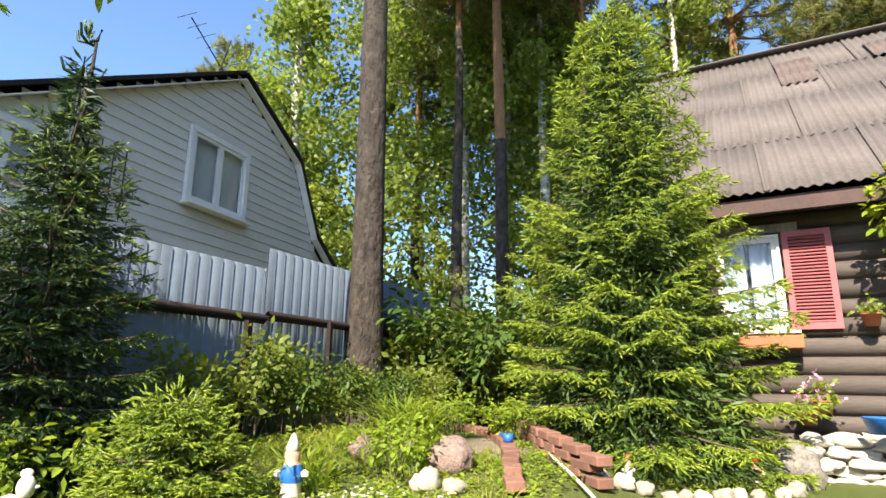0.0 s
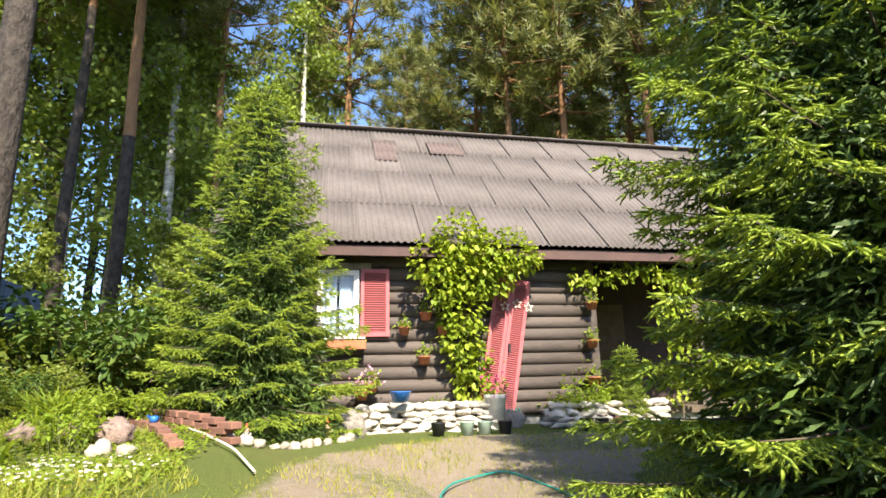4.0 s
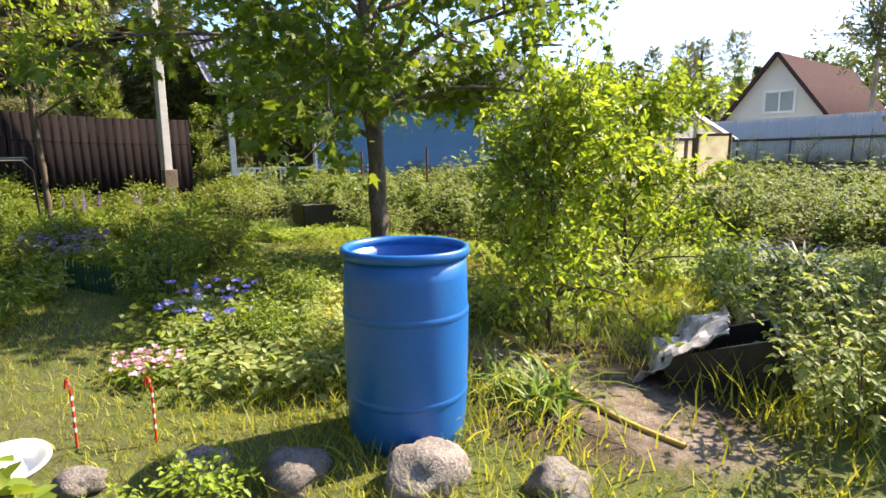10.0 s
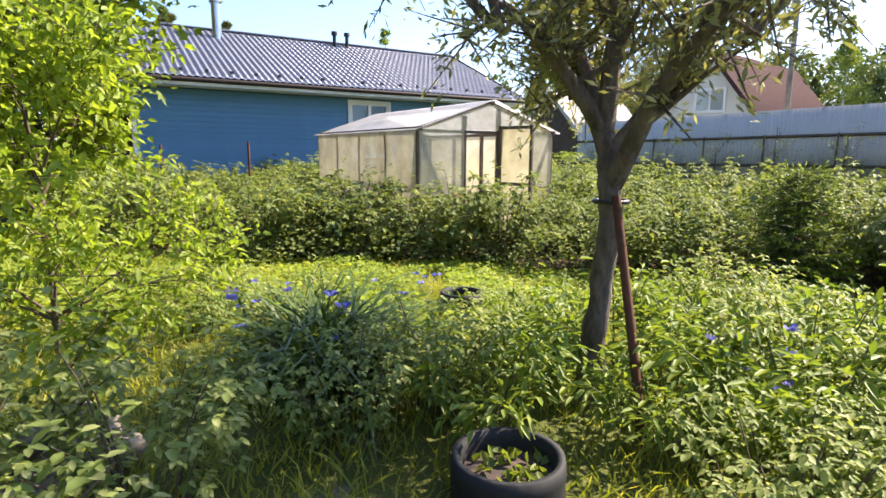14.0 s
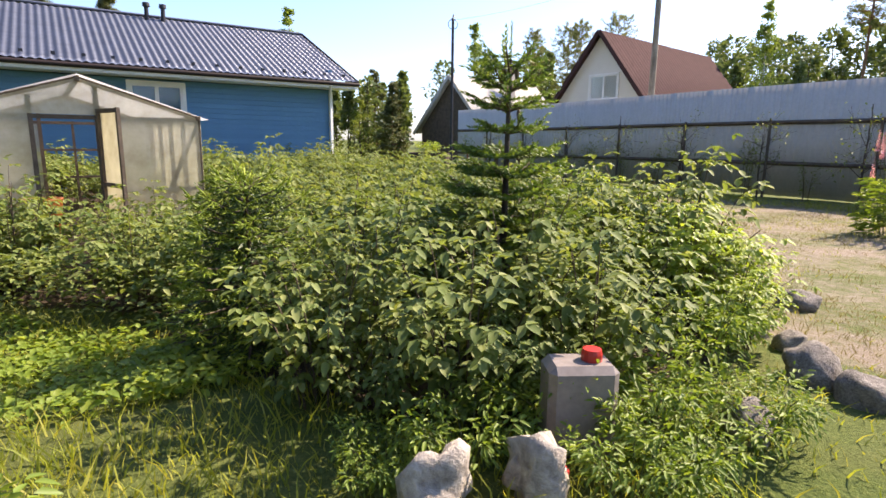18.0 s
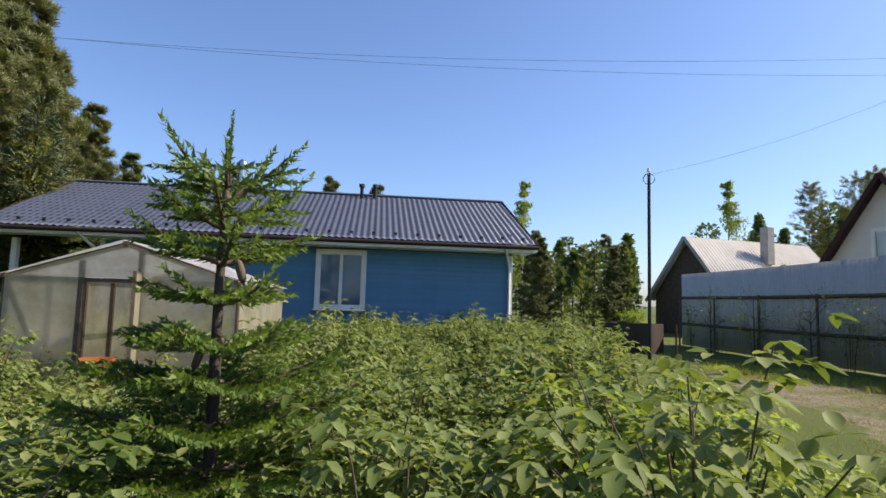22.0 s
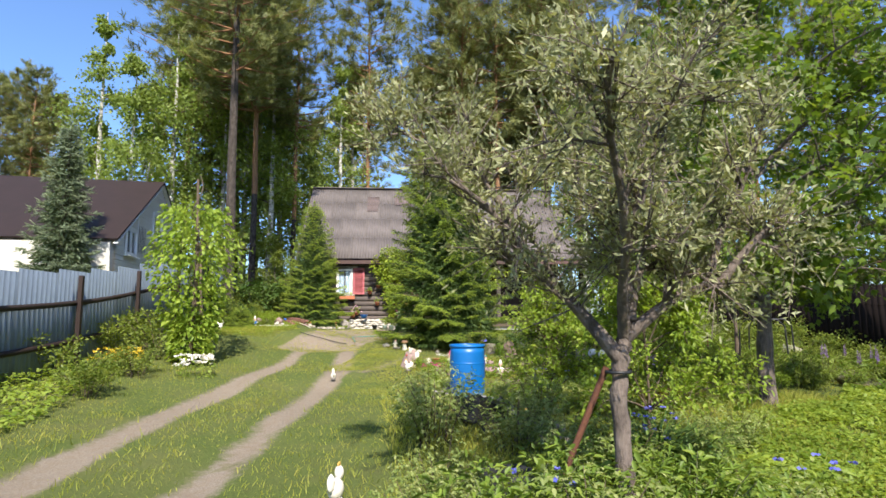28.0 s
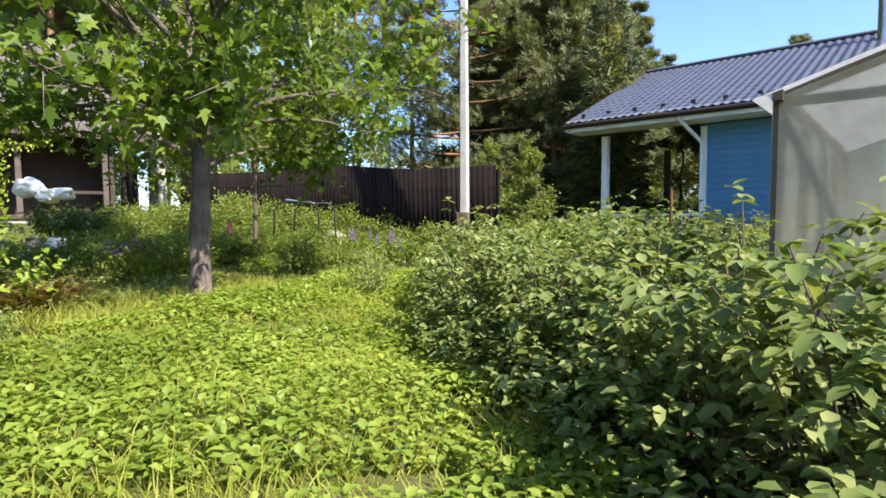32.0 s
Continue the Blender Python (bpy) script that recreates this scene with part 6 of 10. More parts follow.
def plant_woods():
    rng = np.random.default_rng(77)
    kinds = [PINE_A, PINE_B, BIRCH_A, BIRCH_B]
    spots = []
    # north wood behind the log house
    for k in range(44):
        for _ in range(40):
            x, y = rng.uniform(-14, 34), rng.uniform(12.5, 34)
            if x < -0.42 * y or y < 15.5 - 0.35 * x or (x > 2 and y < 13.0) or (2.2 < x < 14 and y < 15 - 0.55 * (x - 3)):
                continue
            if all((x - a) ** 2 + (y - b) ** 2 > 2.2 for a, b in spots):
                spots.append((x, y))
                break
    for k, (x, y) in enumerate(spots):
        kind = kinds[(0, 3, 1, 2, 0, 3)[k % 6]]
        kind = BIRCH_FAR if kind in kinds[2:] and y > 17 else kind
        s = rng.uniform(0.82, 1.22) if x > -0.1 * y else 0.026 * math.hypot(x, y) * rng.uniform(0.8, 1.0)
        copy_thing(kind, scaled(x, y, s, rng.uniform(0, 360), s * rng.uniform(0.95, 1.1)))
    for x, y, kind, s in ((-1.6, 16.0, BIRCH_A, 1.0), (1.2, 17.2, BIRCH_B, 1.15), (2.9, 19.0, BIRCH_A, 1.05), (-0.4, 20.0, BIRCH_B, 1.3), (4.6, 17.6, BIRCH_B, 1.1), (-4.8, 18.5, BIRCH_A, 1.0), (5.8, 21.0, BIRCH_A, 1.1), (0.3, 12.0, BUSHY, 0.5), (2.6, 11.6, BUSHY, 0.55), (-2.6, 13.0, BUSHY, 0.7), (15.0, 9.5, PINE_B, 1.15), (16.5, 7.0, PINE_A, 1.05), (13.4, 10.8, PINE_A, 1.0), (18.5, 9.0, PINE_B, 1.1), (-9.5, 21.0, PINE_A, 0.55), (-7.0, 22.0, PINE_B, 0.6), (-5.0, 21.5, BIRCH_B, 0.9)):
        copy_thing(kind, scaled(x, y, s, rng.uniform(0, 360)))
    # east wood behind the brown fence
    for x, y, kind, s in ((14.5, 2.5, BIRCH_A, 0.8), (16.5, 4.5, PINE_A, 0.9), (19.0, 1.0, PINE_B, 0.9), (17.5, -1.5, BIRCH_FAR, 0.85), (19.5, -2.4, BIRCH_A, 0.75), (22.0, -2.0, PINE_A, 0.85),
                          (15.0, -4.0, BUSHY, 0.8), (28.0, -3.8, BIRCH_A, 0.68), (27.5, -6.9, BIRCH_B, 0.68), (28.5, -9.6, BIRCH_B, 0.45), (26.0, -1.6, BIRCH_A, 0.72), (31.0, -6.0, BIRCH_FAR, 0.7), (25.0, -13.8, BIRCH_FAR, 0.55), (26.0, -3.0, PINE_B, 0.9), (20.5, 5.5, BIRCH_FAR, 1.0), (23.5, 3.0, PINE_A, 0.95),
                          (18.5, -11.5, PINE_C, 1.05), (20.5, -13.0, PINE_C, 0.95), (16.9, -12.6, PINE_C, 0.8), (22.5, -11.0, PINE_C, 1.15), (24.5, -13.2, PINE_C, 1.0), (20.6, -11.6, PINE_C, 1.2), (23.0, -12.4, PINE_C, 1.2), (26.5, -12.0, FAR_SPRUCE, 1.0), (15.6, 0.4, BIRCH_B, 0.75), (16.4, -3.2, BIRCH_A, 0.7), (18.4, 3.0, BIRCH_FAR, 0.95), (21.5, -0.5, BIRCH_FAR, 0.9),
                          (14.2, -12.2, BUSHY, 0.45), (14.5, 1.0, BUSHY, 0.8), (14.4, -2.2, BUSHY, 0.62), (14.0, -5.2, BUSHY, 0.5), (12.6, -11.6, BUSHY, 0.42), (11.3, -13.1, BUSHY, 0.36), (28.5, -14.5, PINE_C, 0.9), (31.5, -14.0, PINE_C, 0.85), (34.0, -15.5, FAR_SPRUCE, 0.95), (37.0, -16.0, PINE_C, 0.85), (13.4, -7.6, BUSHY, 0.5), (19.0, -16.5, BUSHY, 0.6)):
        copy_thing(kind, scaled(x, y, s, rng.uniform(0, 360)))
    # trees behind the bungalow and the south side
    for x, y, kind, s in ((30.0, -22.0, PINE_C, 0.75), (33.0, -27.0, FAR_SPRUCE, 0.8), (34.0, -33.0, PINE_C, 0.8), (36.0, -30.0, PINE_C, 0.85), (31.0, -37.0, PINE_C, 0.55), (24.0, -41.0, PINE_C, 0.5), (27.0, -42.0, BIRCH_FAR, 0.7), (21.0, -44.5, PINE_C, 0.48),
                          (17.0, -39.0, BUSHY, 0.5), (20.0, -38.5, PINE_C, 0.42), (14.5, -39.0, PINE_C, 0.36), (19.0, -54.0, BIRCH_FAR, 0.7), (18.0, -62.0, PINE_A, 0.47), (15.5, -64.0, PINE_B, 0.52), (13.5, -62.0, PINE_A, 0.48), (11.5, -65.0, PINE_B, 0.55), (10.0, -60.0, BIRCH_FAR, 0.6),
                          (9.0, -50.0, BUSHY, 0.6), (11.0, -47.5, BUSHY, 0.5), (6.0, -62.0, BUSHY, 0.8), (-6.0, -78.0, PINE_A, 1.05), (-9.5, -76.0, PINE_B, 1.15), (-13.0, -80.0, PINE_A, 1.2), (-16.5, -77.0, PINE_B, 1.1), (-9.0, -56.0, BUSHY, 0.5), (-4.5, -55.0, PINE_C, 0.4), (-14.0, -56.0, PINE_C, 0.45),
                          (-21.0, -79.0, PINE_A, 1.2), (-1.0, -58.0, BIRCH_FAR, 0.7), (2.0, -58.0, BUSHY, 0.5), (-20.0, -34.0, BUSHY, 0.9), (-23.0, -28.0, BIRCH_FAR, 1.0), (-22.0, -18.0, BUSHY, 1.0), (-21.0, -9.0, BIRCH_FAR, 0.9), (-18.0, 2.0, BIRCH_FAR, 1.0), (-16.0, 8.0, PINE_A, 1.0)):
        copy_thing(kind, scaled(x, y, s, rng.uniform(0, 360)))


def far_wood(name, spots, label, seed):
    """A distant belt of mixed trees, each crown a heap of small leaf clumps on a stem."""
    rng = np.random.default_rng(seed)
    at, w, size, stems = [], [], [], []
    for x, y, h, conic in spots:
        n = int(120 * h)
        f = rng.uniform(0.30 if conic and x % 1 > 0.45 else 0.0, 1, n) ** 0.8
        a = rng.uniform(0, TAU, n)
        shape = (1 - f) ** 0.70 if conic else np.sqrt(np.clip(1 - (2 * f - 0.85) ** 2 / 1.4, 0, 1))
        ragged = 0.62 + 0.26 * np.sin(f * 23 + x) + 0.22 * np.sin(a * 3 + f * 9 + y)
        r = (0.17 if conic else 0.25) * h * shape * (0.35 + 0.75 * rng.random(n) ** 0.6) * ragged
        z0 = ground(x, y)
        at.append(np.column_stack([x + r * np.cos(a), y + r * np.sin(a), z0 + h * (0.06 + 0.94 * f)]))
        w.append(np.column_stack([np.cos(a), np.sin(a), np.full(n, 0.2)]) + rng.normal(0, 0.6, (n, 3)))
        size.append(rng.uniform(0.45, 1.1, n) * (0.22 + 0.032 * h))
        stems.append(([(x, y, z0 - 0.2), (x, y, z0 + 0.5 * h), (x, y, z0 + 0.97 * h)], [0.012 * h, 0.008 * h, 0.02]))
    v, f = diamond_arrays(np.concatenate(at), np.concatenate(w), np.concatenate(size), rng, 0.55)
    ob = thing(name, spots[0][0], spots[0][1], None, 0, label, "woods", kind="stuff")
    base = Vector(ob.matrix_world.translation)
    put("leaf_crown", raw_mesh("leaf_crown", v - np.array(base), f, M_FAR_WOOD), ob)
    put("limb", tubes_mesh("stems", [(np.array(p) - np.array(base), r) for p, r in stems], M_WOOD_BARK, 5), ob)


def far_spots(x0, y0, x1, y1, n, lo, hi, seed, conic=0.4, deep=6.0):
    rng = np.random.default_rng(seed)
    return [(x0 + (x1 - x0) * (k + rng.random()) / n, y0 + (y1 - y0) * (k + rng.random()) / n + rng.normal(0, deep), rng.uniform(lo, hi), rng.random() < conic) for k in range(n)]


M_FAR_WOOD = leafy("distant_leaves", (0.07, 0.11, 0.04), (0.115, 0.16, 0.055), (0.17, 0.21, 0.07), glow=0.35)
far_wood("far_wood", far_spots(-45, -88, 45, -92, 84, 8, 14, 81), "distant mixed wood beyond the cottages", 82)
far_wood("far_wood", far_spots(36, -62, 62, -22, 26, 6, 10, 83, 0.6, 4), "distant mixed wood behind the bungalow", 84)
far_wood("far_wood", far_spots(38, -26, 50, -4, 22, 6, 9, 85, 0.5, 3), "dense mixed wood beyond the fence", 86)
far_wood("hedge_trees", far_spots(14.0, -40, 27, -44, 18, 3.5, 5.6, 87, 0.7, 1.2), "bushy green trees beyond the pale fence", 88)
far_wood("hedge_trees", far_spots(-24, -58, 2, -62, 24, 4, 7, 89, 0.8, 2), "bushy green trees beyond the pale fence", 90)
plant_woods()

# ---- shrubs and low plants ----
def shrub(name, x, y, radius, height, mat, leaf, count, seed, label, wide=0.65, cat="shrub", group="", stems=9, kind=2, shell=0.5, z=None, squash=1.0):
    """A bush of arching stems with leaves set on and between them, thinning to the middle."""
    rng = np.random.default_rng(seed)
    ob = thing(name, x, y, z, 0, label, cat, group)
    lines, at, w = [], [], []
    for k in range(stems):
        a = rng.uniform(0, TAU)
        q = rng.uniform(0.15, 1.0) ** 0.6 * radius
        h = height * rng.uniform(0.75, 1.1) * (1 - 0.25 * (q / radius) ** 2)
        s = np.linspace(0, 1, 6)
        r0 = q * 0.35
        c = np.column_stack([math.cos(a) * (r0 + (q - r0) * s ** 1.6), squash * math.sin(a) * (r0 + (q - r0) * s ** 1.6), h * s - 0.12 * h * s ** 4])
        lines.append((c, np.linspace(0.005 + 0.002 * height, 0.0025, 6)))
        n = count // stems
        t = rng.uniform(0.12, 1.0, n) ** shell
        p = np.stack([np.interp(t, s, c[:, i]) for i in range(3)], -1)
        out = unit(rng.normal(0, 1, (n, 3)) * np.array([1, 1, 0.5]) + np.array([math.cos(a) * 0.5, math.sin(a) * 0.5, 0.15]))
        at.append(p + out * rng.uniform(0.02, 0.26 * radius + 0.03, n)[:, None])
        w.append(out + rng.normal(0, 0.35, (n, 3)))
    put("stem", tubes_mesh("stems", lines, M_TWIG if height > 0.6 else M_STEM, 5), ob)
    at, w = np.concatenate(at), np.concatenate(w)
    at[:, 2] = np.maximum(at[:, 2], 0.03)
    size = leaf * rng.uniform(0.6, 1.25, len(at))
    if kind == 2:
        v, f = leaf_arrays(at, w, size, rng, wide, 0.3, 0.3, 0.8)
    elif kind == 3:
        v, f = threefold(at, w, size, rng)
    else:
        v, f = diamond_arrays(at, w, size, rng, wide)
    put("foliage", raw_mesh("foliage", v, f, mat), ob)
    return ob


def threefold(at, w, size, rng):
    """Leaves of three drooping leaflets on a short stalk."""
    w = unit(w * np.array([1, 1, 0.55]))
    side = unit(np.cross(w, np.array([[0, 0, 1.0]]) + rng.normal(0, 0.25, w.shape)))
    L = size[:, None]
    sets = [leaf_arrays(at + w * L * 0.25, w + np.array([0, 0, -0.25]), size, rng, 0.66, 0.18, 0.28, 0.93)]
    for q in (-1, 1):
        sets.append(leaf_arrays(at + w * L * 0.18, w * 0.35 + side * q + np.array([0, 0, -0.2]), size * 0.82, rng, 0.66, 0.18, 0.25, 0.93))
    return merged(*sets)


def repeat(ob, spots, lo=0.85, hi=1.15, seed=0, zs=None):
    rng = np.random.default_rng(seed)
    for p in spots:
        s = rng.uniform(lo, hi) * (p[2] if len(p) > 2 else 1.0)
        copy_thing(ob, pose(p[0], p[1], ground(p[0], p[1]) - 0.02, 0, 0, rng.uniform(0, 360)) @ Matrix.Diagonal((s, s, s * rng.uniform(0.9, 1.1), 1)))


def scatter(poly, n, seed, gap, keep=None, taken=None):
    """Spots inside an outline, no two nearer than gap."""
    rng = np.random.default_rng(seed)
    xs, ys = [p[0] for p in poly], [p[1] for p in poly]
    out = []
    for _ in range(n * 40):
        if len(out) >= n:
            break
        x, y = rng.uniform(min(xs), max(xs)), rng.uniform(min(ys), max(ys))
        if not inside(np.array(x), np.array(y), poly) or (keep and not keep(x, y)):
            continue
        if all((x - a) ** 2 + (y - b) ** 2 > gap * gap for a, b in out):
            out.append((x, y))
    return out


def off_greenhouse(x, y):
    """Whether a spot keeps clear of the greenhouse, the tree and the trodden way to its door."""
    lx = (x - 1.60) * math.cos(radians(-108.3)) + (y + 16.72) * math.sin(radians(-108.3))
    ly = -(x - 1.60) * math.sin(radians(-108.3)) + (y + 16.72) * math.cos(radians(-108.3))
    if -0.35 < lx < 3.1 and -0.35 < ly < 4.5:
        return False
    return not (0.6 < lx < 1.9 and -1.8 < ly < 0) and math.hypot(x + 4.66, y + 18.66) > 0.35


RASP = [shrub("raspberry_bush", -5.2, -17.9, 0.62, 1.15, M_RASP, 0.074, 430, 101, "raspberry canes with pale-backed toothed leaves", 0.62, group="raspberry thicket", stems=15, kind=3, shell=0.75),
        shrub("raspberry_bush", -4.3, -17.6, 0.58, 1.25, M_RASP, 0.070, 430, 102, "raspberry canes with pale-backed toothed leaves", 0.62, group="raspberry thicket", stems=14, kind=3, shell=0.75),
        shrub("raspberry_bush", -5.3, -19.2, 0.60, 1.10, M_RASP, 0.078, 400, 103, "raspberry canes with pale-backed toothed leaves", 0.60, group="raspberry thicket", stems=14, kind=3, shell=0.75),
        shrub("raspberry_bush", -1.9, -19.6, 0.62, 1.15, M_RASP, 0.090, 230, 104, "raspberry canes with pale-backed toothed leaves", 0.62, group="raspberry thicket", stems=8, kind=3, shell=0.7)]
spots = scatter(THICKET, 240, 5, 0.62, off_greenhouse)
spots = [s for s in spots if s[0] > -6.0 and math.hypot(s[0] + 3.38, s[1] + 17.25) > 0.85 and min(math.hypot(s[0] - a, s[1] - b) for a, b in ((-5.2, -17.9), (-4.3, -17.6), (-5.3, -19.2))) > 0.4]
front = [s for s in spots if (s[0] < -3.1 and s[1] > -20.6) or (s[0] < 3.0 and s[1] > -17.4)]
back = [s for s in spots if s not in front and math.hypot(s[0] + 1.9, s[1] + 19.6) > 0.4]
for k, group in enumerate((front[0::3], front[1::3], front[2::3], back)):
    repeat(RASP[k], [(x, y, (1.0 if x > -5.2 else 0.84) + 0.36 * float(soft_noise(x, y, 12, 1.2))) for x, y in group], 0.85, 1.12, 50 + k)

CURR = [shrub("currant_bush", -2.7, -10.1, 0.55, 0.95, M_CURRANT, 0.046, 800, 111, "currant bush with small lobed green leaves", 0.85, group="currant bushes", stems=16, kind=3, shell=0.75),
        shrub("currant_bush", -1.6, -10.6, 0.52, 0.85, M_CURRANT, 0.044, 760, 112, "currant bush with small lobed green leaves", 0.85, group="currant bushes", stems=15, kind=3, shell=0.75)]
repeat(CURR[0], [(-2.3, -11.75, 0.8), (-2.35, -12.3, 0.8), (-4.0, -12.1, 0.7), (-0.3, -12.2, 0.8), (-3.9, -13.4, 0.9), (-3.3, -14.5, 0.8), (-2.2, -13.4, 0.7), (5.5, -13.2, 0.9), (8.3, -12.6)], seed=3)
repeat(CURR[1], [(-2.3, -9.4, 0.9), (-2.2, -10.9), (-1.1, -12.3, 0.7), (-4.4, -12.6, 0.7), (-4.7, -13.3, 0.7), (4.2, -12.6, 0.8), (6.9, -13.2), (9.3, -13.2)], seed=4)

# bright leafy clumps: peonies, phlox and the like
CLUMP = [shrub("leafy_clump", -4.6, -14.3, 0.50, 0.55, M_CLUMP, 0.066, 1000, 121, "clump of bright green pointed garden leaves", 0.34, "plant", "leafy clumps", 16),
         shrub("leafy_clump", -3.9, -14.6, 0.45, 0.50, M_CLUMP, 0.062, 880, 122, "clump of bright green pointed garden leaves", 0.36, "plant", "leafy clumps", 14)]
repeat(CLUMP[0], [(-5.1, -13.6), (-4.2, -13.9), (-5.5, -14.4), (-6.2, -18.3, 0.9), (-6.2, -17.4, 0.8), (-6.6, -17.6, 0.6), (-2.95, -13.35, 1.2), (-2.55, -13.0, 1.1), (-3.75, -13.95, 0.7), (-2.65, -12.35, 1.0), (-4.35, -14.15, 1.3), (-3.2, -14.1, 1.1), (-4.0, -12.9, 1.1), (-3.5, -12.6, 0.9)], seed=6)
CANE = shrub("young_canes", -5.9, -19.75, 0.48, 0.80, M_BRIGHT, 0.058, 420, 123, "bright green young raspberry canes at the edge of the thicket", 0.6, group="young canes", stems=14, kind=3, shell=0.75)
repeat(CANE, [(-6.2, -19.2, 0.9), (-6.0, -20.2, 1.0), (-5.55, -20.5, 1.1), (-5.1, -21.0, 1.1), (-4.6, -21.5, 1.0), (-5.35, -20.0, 1.2), (-5.8, -19.3, 1.1), (-4.95, -20.4, 1.25), (-5.75, -20.9, 0.8), (-5.2, -21.5, 0.8), (-4.1, -21.9, 1.1), (-6.3, -18.7, 0.7)], seed=63)
repeat(CLUMP[0], [(-6.28, -16.85, 0.6), (-5.62, -16.78, 0.6), (-5.85, -17.32, 0.75), (-6.3, -17.1, 0.6), (-5.3, -16.5, 0.5)], seed=61)
repeat(RASP[2], [(-5.35, -17.15, 0.62), (-4.9, -16.95, 0.6), (-4.45, -17.1, 0.6), (-5.6, -17.4, 0.6), (0.7, -16.2, 1.0), (1.5, -15.9, 0.95), (2.3, -15.7, 1.0), (3.1, -16.0, 1.0), (3.9, -16.3, 1.1), (4.7, -16.6, 1.1), (0.3, -17.0, 0.9), (0.0, -17.8, 0.85), (-0.2, -18.5, 0.8)], seed=62)
repeat(CLUMP[1], [(-4.9, -15.0), (-6.0, -15.6, 0.7), (-5.0, -13.0), (-3.6, -15.2), (0.9, -8.3, 0.9), (1.6, -8.7, 0.9), (3.0, -6.2, 0.8), (2.6, -6.8, 1.1), (2.9, -7.1, 1.2)], seed=7)

# shrubs of the first bed by the metal fence and of the back garden
SH = shrub("garden_shrub", -1.6, 4.9, 0.75, 1.0, M_SHRUB, 0.07, 1700, 131, "dense green garden shrub before the metal fence", 0.6, group="garden shrubs", stems=16, kind=1)
repeat(SH, [(-0.9, 5.6, 0.72), (-0.2, 6.1, 0.65), (0.3, 7.6, 1.5), (1.0, 8.6, 1.7), (-2.9, 4.2, 0.8), (0.1, 8.8, 1.6), (6.6, -3.3, 0.8), (7.9, -3.6, 1.1), (9.0, -4.6, 1.3), (10.6, -5.8, 0.84), (10.2, -9.2, 0.7), (11.2, -7.4, 0.77), (11.6, -3.2, 1.4), (8.6, -6.4, 0.63), (9.3, -10.9, 0.7), (9.9, -13.0, 1.1), (10.4, -13.6, 1.0), (-4.6, 0.6, 0.9), (-5.2, -0.8, 1.0), (-4.9, -3.0, 0.7), (-5.8, -4.8, 0.8), (-6.3, -2.6, 1.0), (-4.2, -1.0, 1.2), (10.9, -11.4, 0.7), (12.2, -13.9, 0.9),
           (12.2, -0.6, 1.3), (11.9, -2.0, 1.2), (11.3, -4.6, 1.5), (11.0, -6.6, 1.05), (10.7, -8.2, 1.05), (10.2, -10.2, 0.77), (9.6, -11.9, 0.7), (9.9, -7.0, 0.63), (8.9, -8.0, 0.49), (9.4, -9.9, 0.56), (7.9, -5.2, 0.8), (8.8, -2.4, 1.0), (10.2, -2.0, 1.1), (7.0, -4.4, 0.8), (11.9, -5.6, 1.05), (11.3, -8.9, 1.08), (10.7, -10.3, 1.05), (12.4, -3.9, 1.5), (11.6, -7.5, 1.12), (10.2, -4.6, 1.1), (9.6, -6.2, 0.7), (10.0, -11.2, 0.84), (9.9, -8.7, 0.7), (8.4, -7.3, 0.56), (8.2, -4.2, 0.9)], 0.9, 1.15, 8)
DK = shrub("dark_shrub", 5.45, -4.70, 0.85, 1.05, M_DARKLEAF, 0.075, 1700, 132, "dense dark green shrub under a white fleece bundle", 0.5, group="garden shrubs", stems=18)
repeat(DK, [(6.3, -4.2, 0.9), (4.8, -3.4, 0.6), (0.75, 8.3, 2.0), (1.5, 9.0, 2.3), (2.6, 9.9, 2.2), (0.1, 8.3, 1.5), (-0.5, 5.9, 0.7), (-1.2, 5.3, 0.7), (-3.1, 3.0, 0.7)], seed=9)
LB = shrub("low_shrub", 0.8, 5.2, 0.35, 0.4, M_SAPLING, 0.05, 500, 133, "low light green plant", 0.6, "plant", "low plants", 10)
repeat(LB, [(-2.05, 3.3, 1.2), (-2.5, 3.0, 1.3), (-1.65, 3.55, 0.9), (-0.2, 3.8, 0.9), (0.2, 5.2, 0.9), (5.2, 5.35, 1.0), (5.8, 5.0, 0.9), (7.2, 4.1, 1.6), (6.9, 4.3, 1.3), (1.2, -5.0, 0.8), (0.8, -5.6, 0.8), (2.2, -5.9, 0.9), (3.3, -5.8), (3.6, -4.9), (7.6, -14.0, 1.8), (9.9, -15.0, 1.6),
           (1.0, -4.0, 0.7), (4.2, -5.2, 0.9), (5.0, -7.0), (5.6, -8.0), (4.4, -8.6), (6.4, -7.4), (7.4, -9.4), (3.6, -9.4), (-0.5, -6.9, 0.7), (4.9, -10.2, 0.9), (-7.6, -6.0, 1.2), (-7.2, -8.4, 1.0), (-8.6, -10.0, 1.2)], seed=10)
PER = [shrub("garden_perennial", 3.4, -8.2, 0.30, 0.62, M_CLUMP, 0.075, 420, 136, "leafy green garden perennial", 0.34, "plant", "garden perennials", 12, shell=0.8),
       shrub("garden_perennial", 4.6, -9.0, 0.28, 0.50, M_SHRUB, 0.050, 620, 137, "bushy fine-leaved garden perennial", 0.55, "plant", "garden perennials", 14, shell=0.8),
       shrub("garden_perennial", 5.6, -8.4, 0.34, 0.62, M_SHRUB, 0.058, 560, 138, "mid-green leafy perennial of the garden bed", 0.45, "plant", "garden perennials", 12, shell=0.8)]
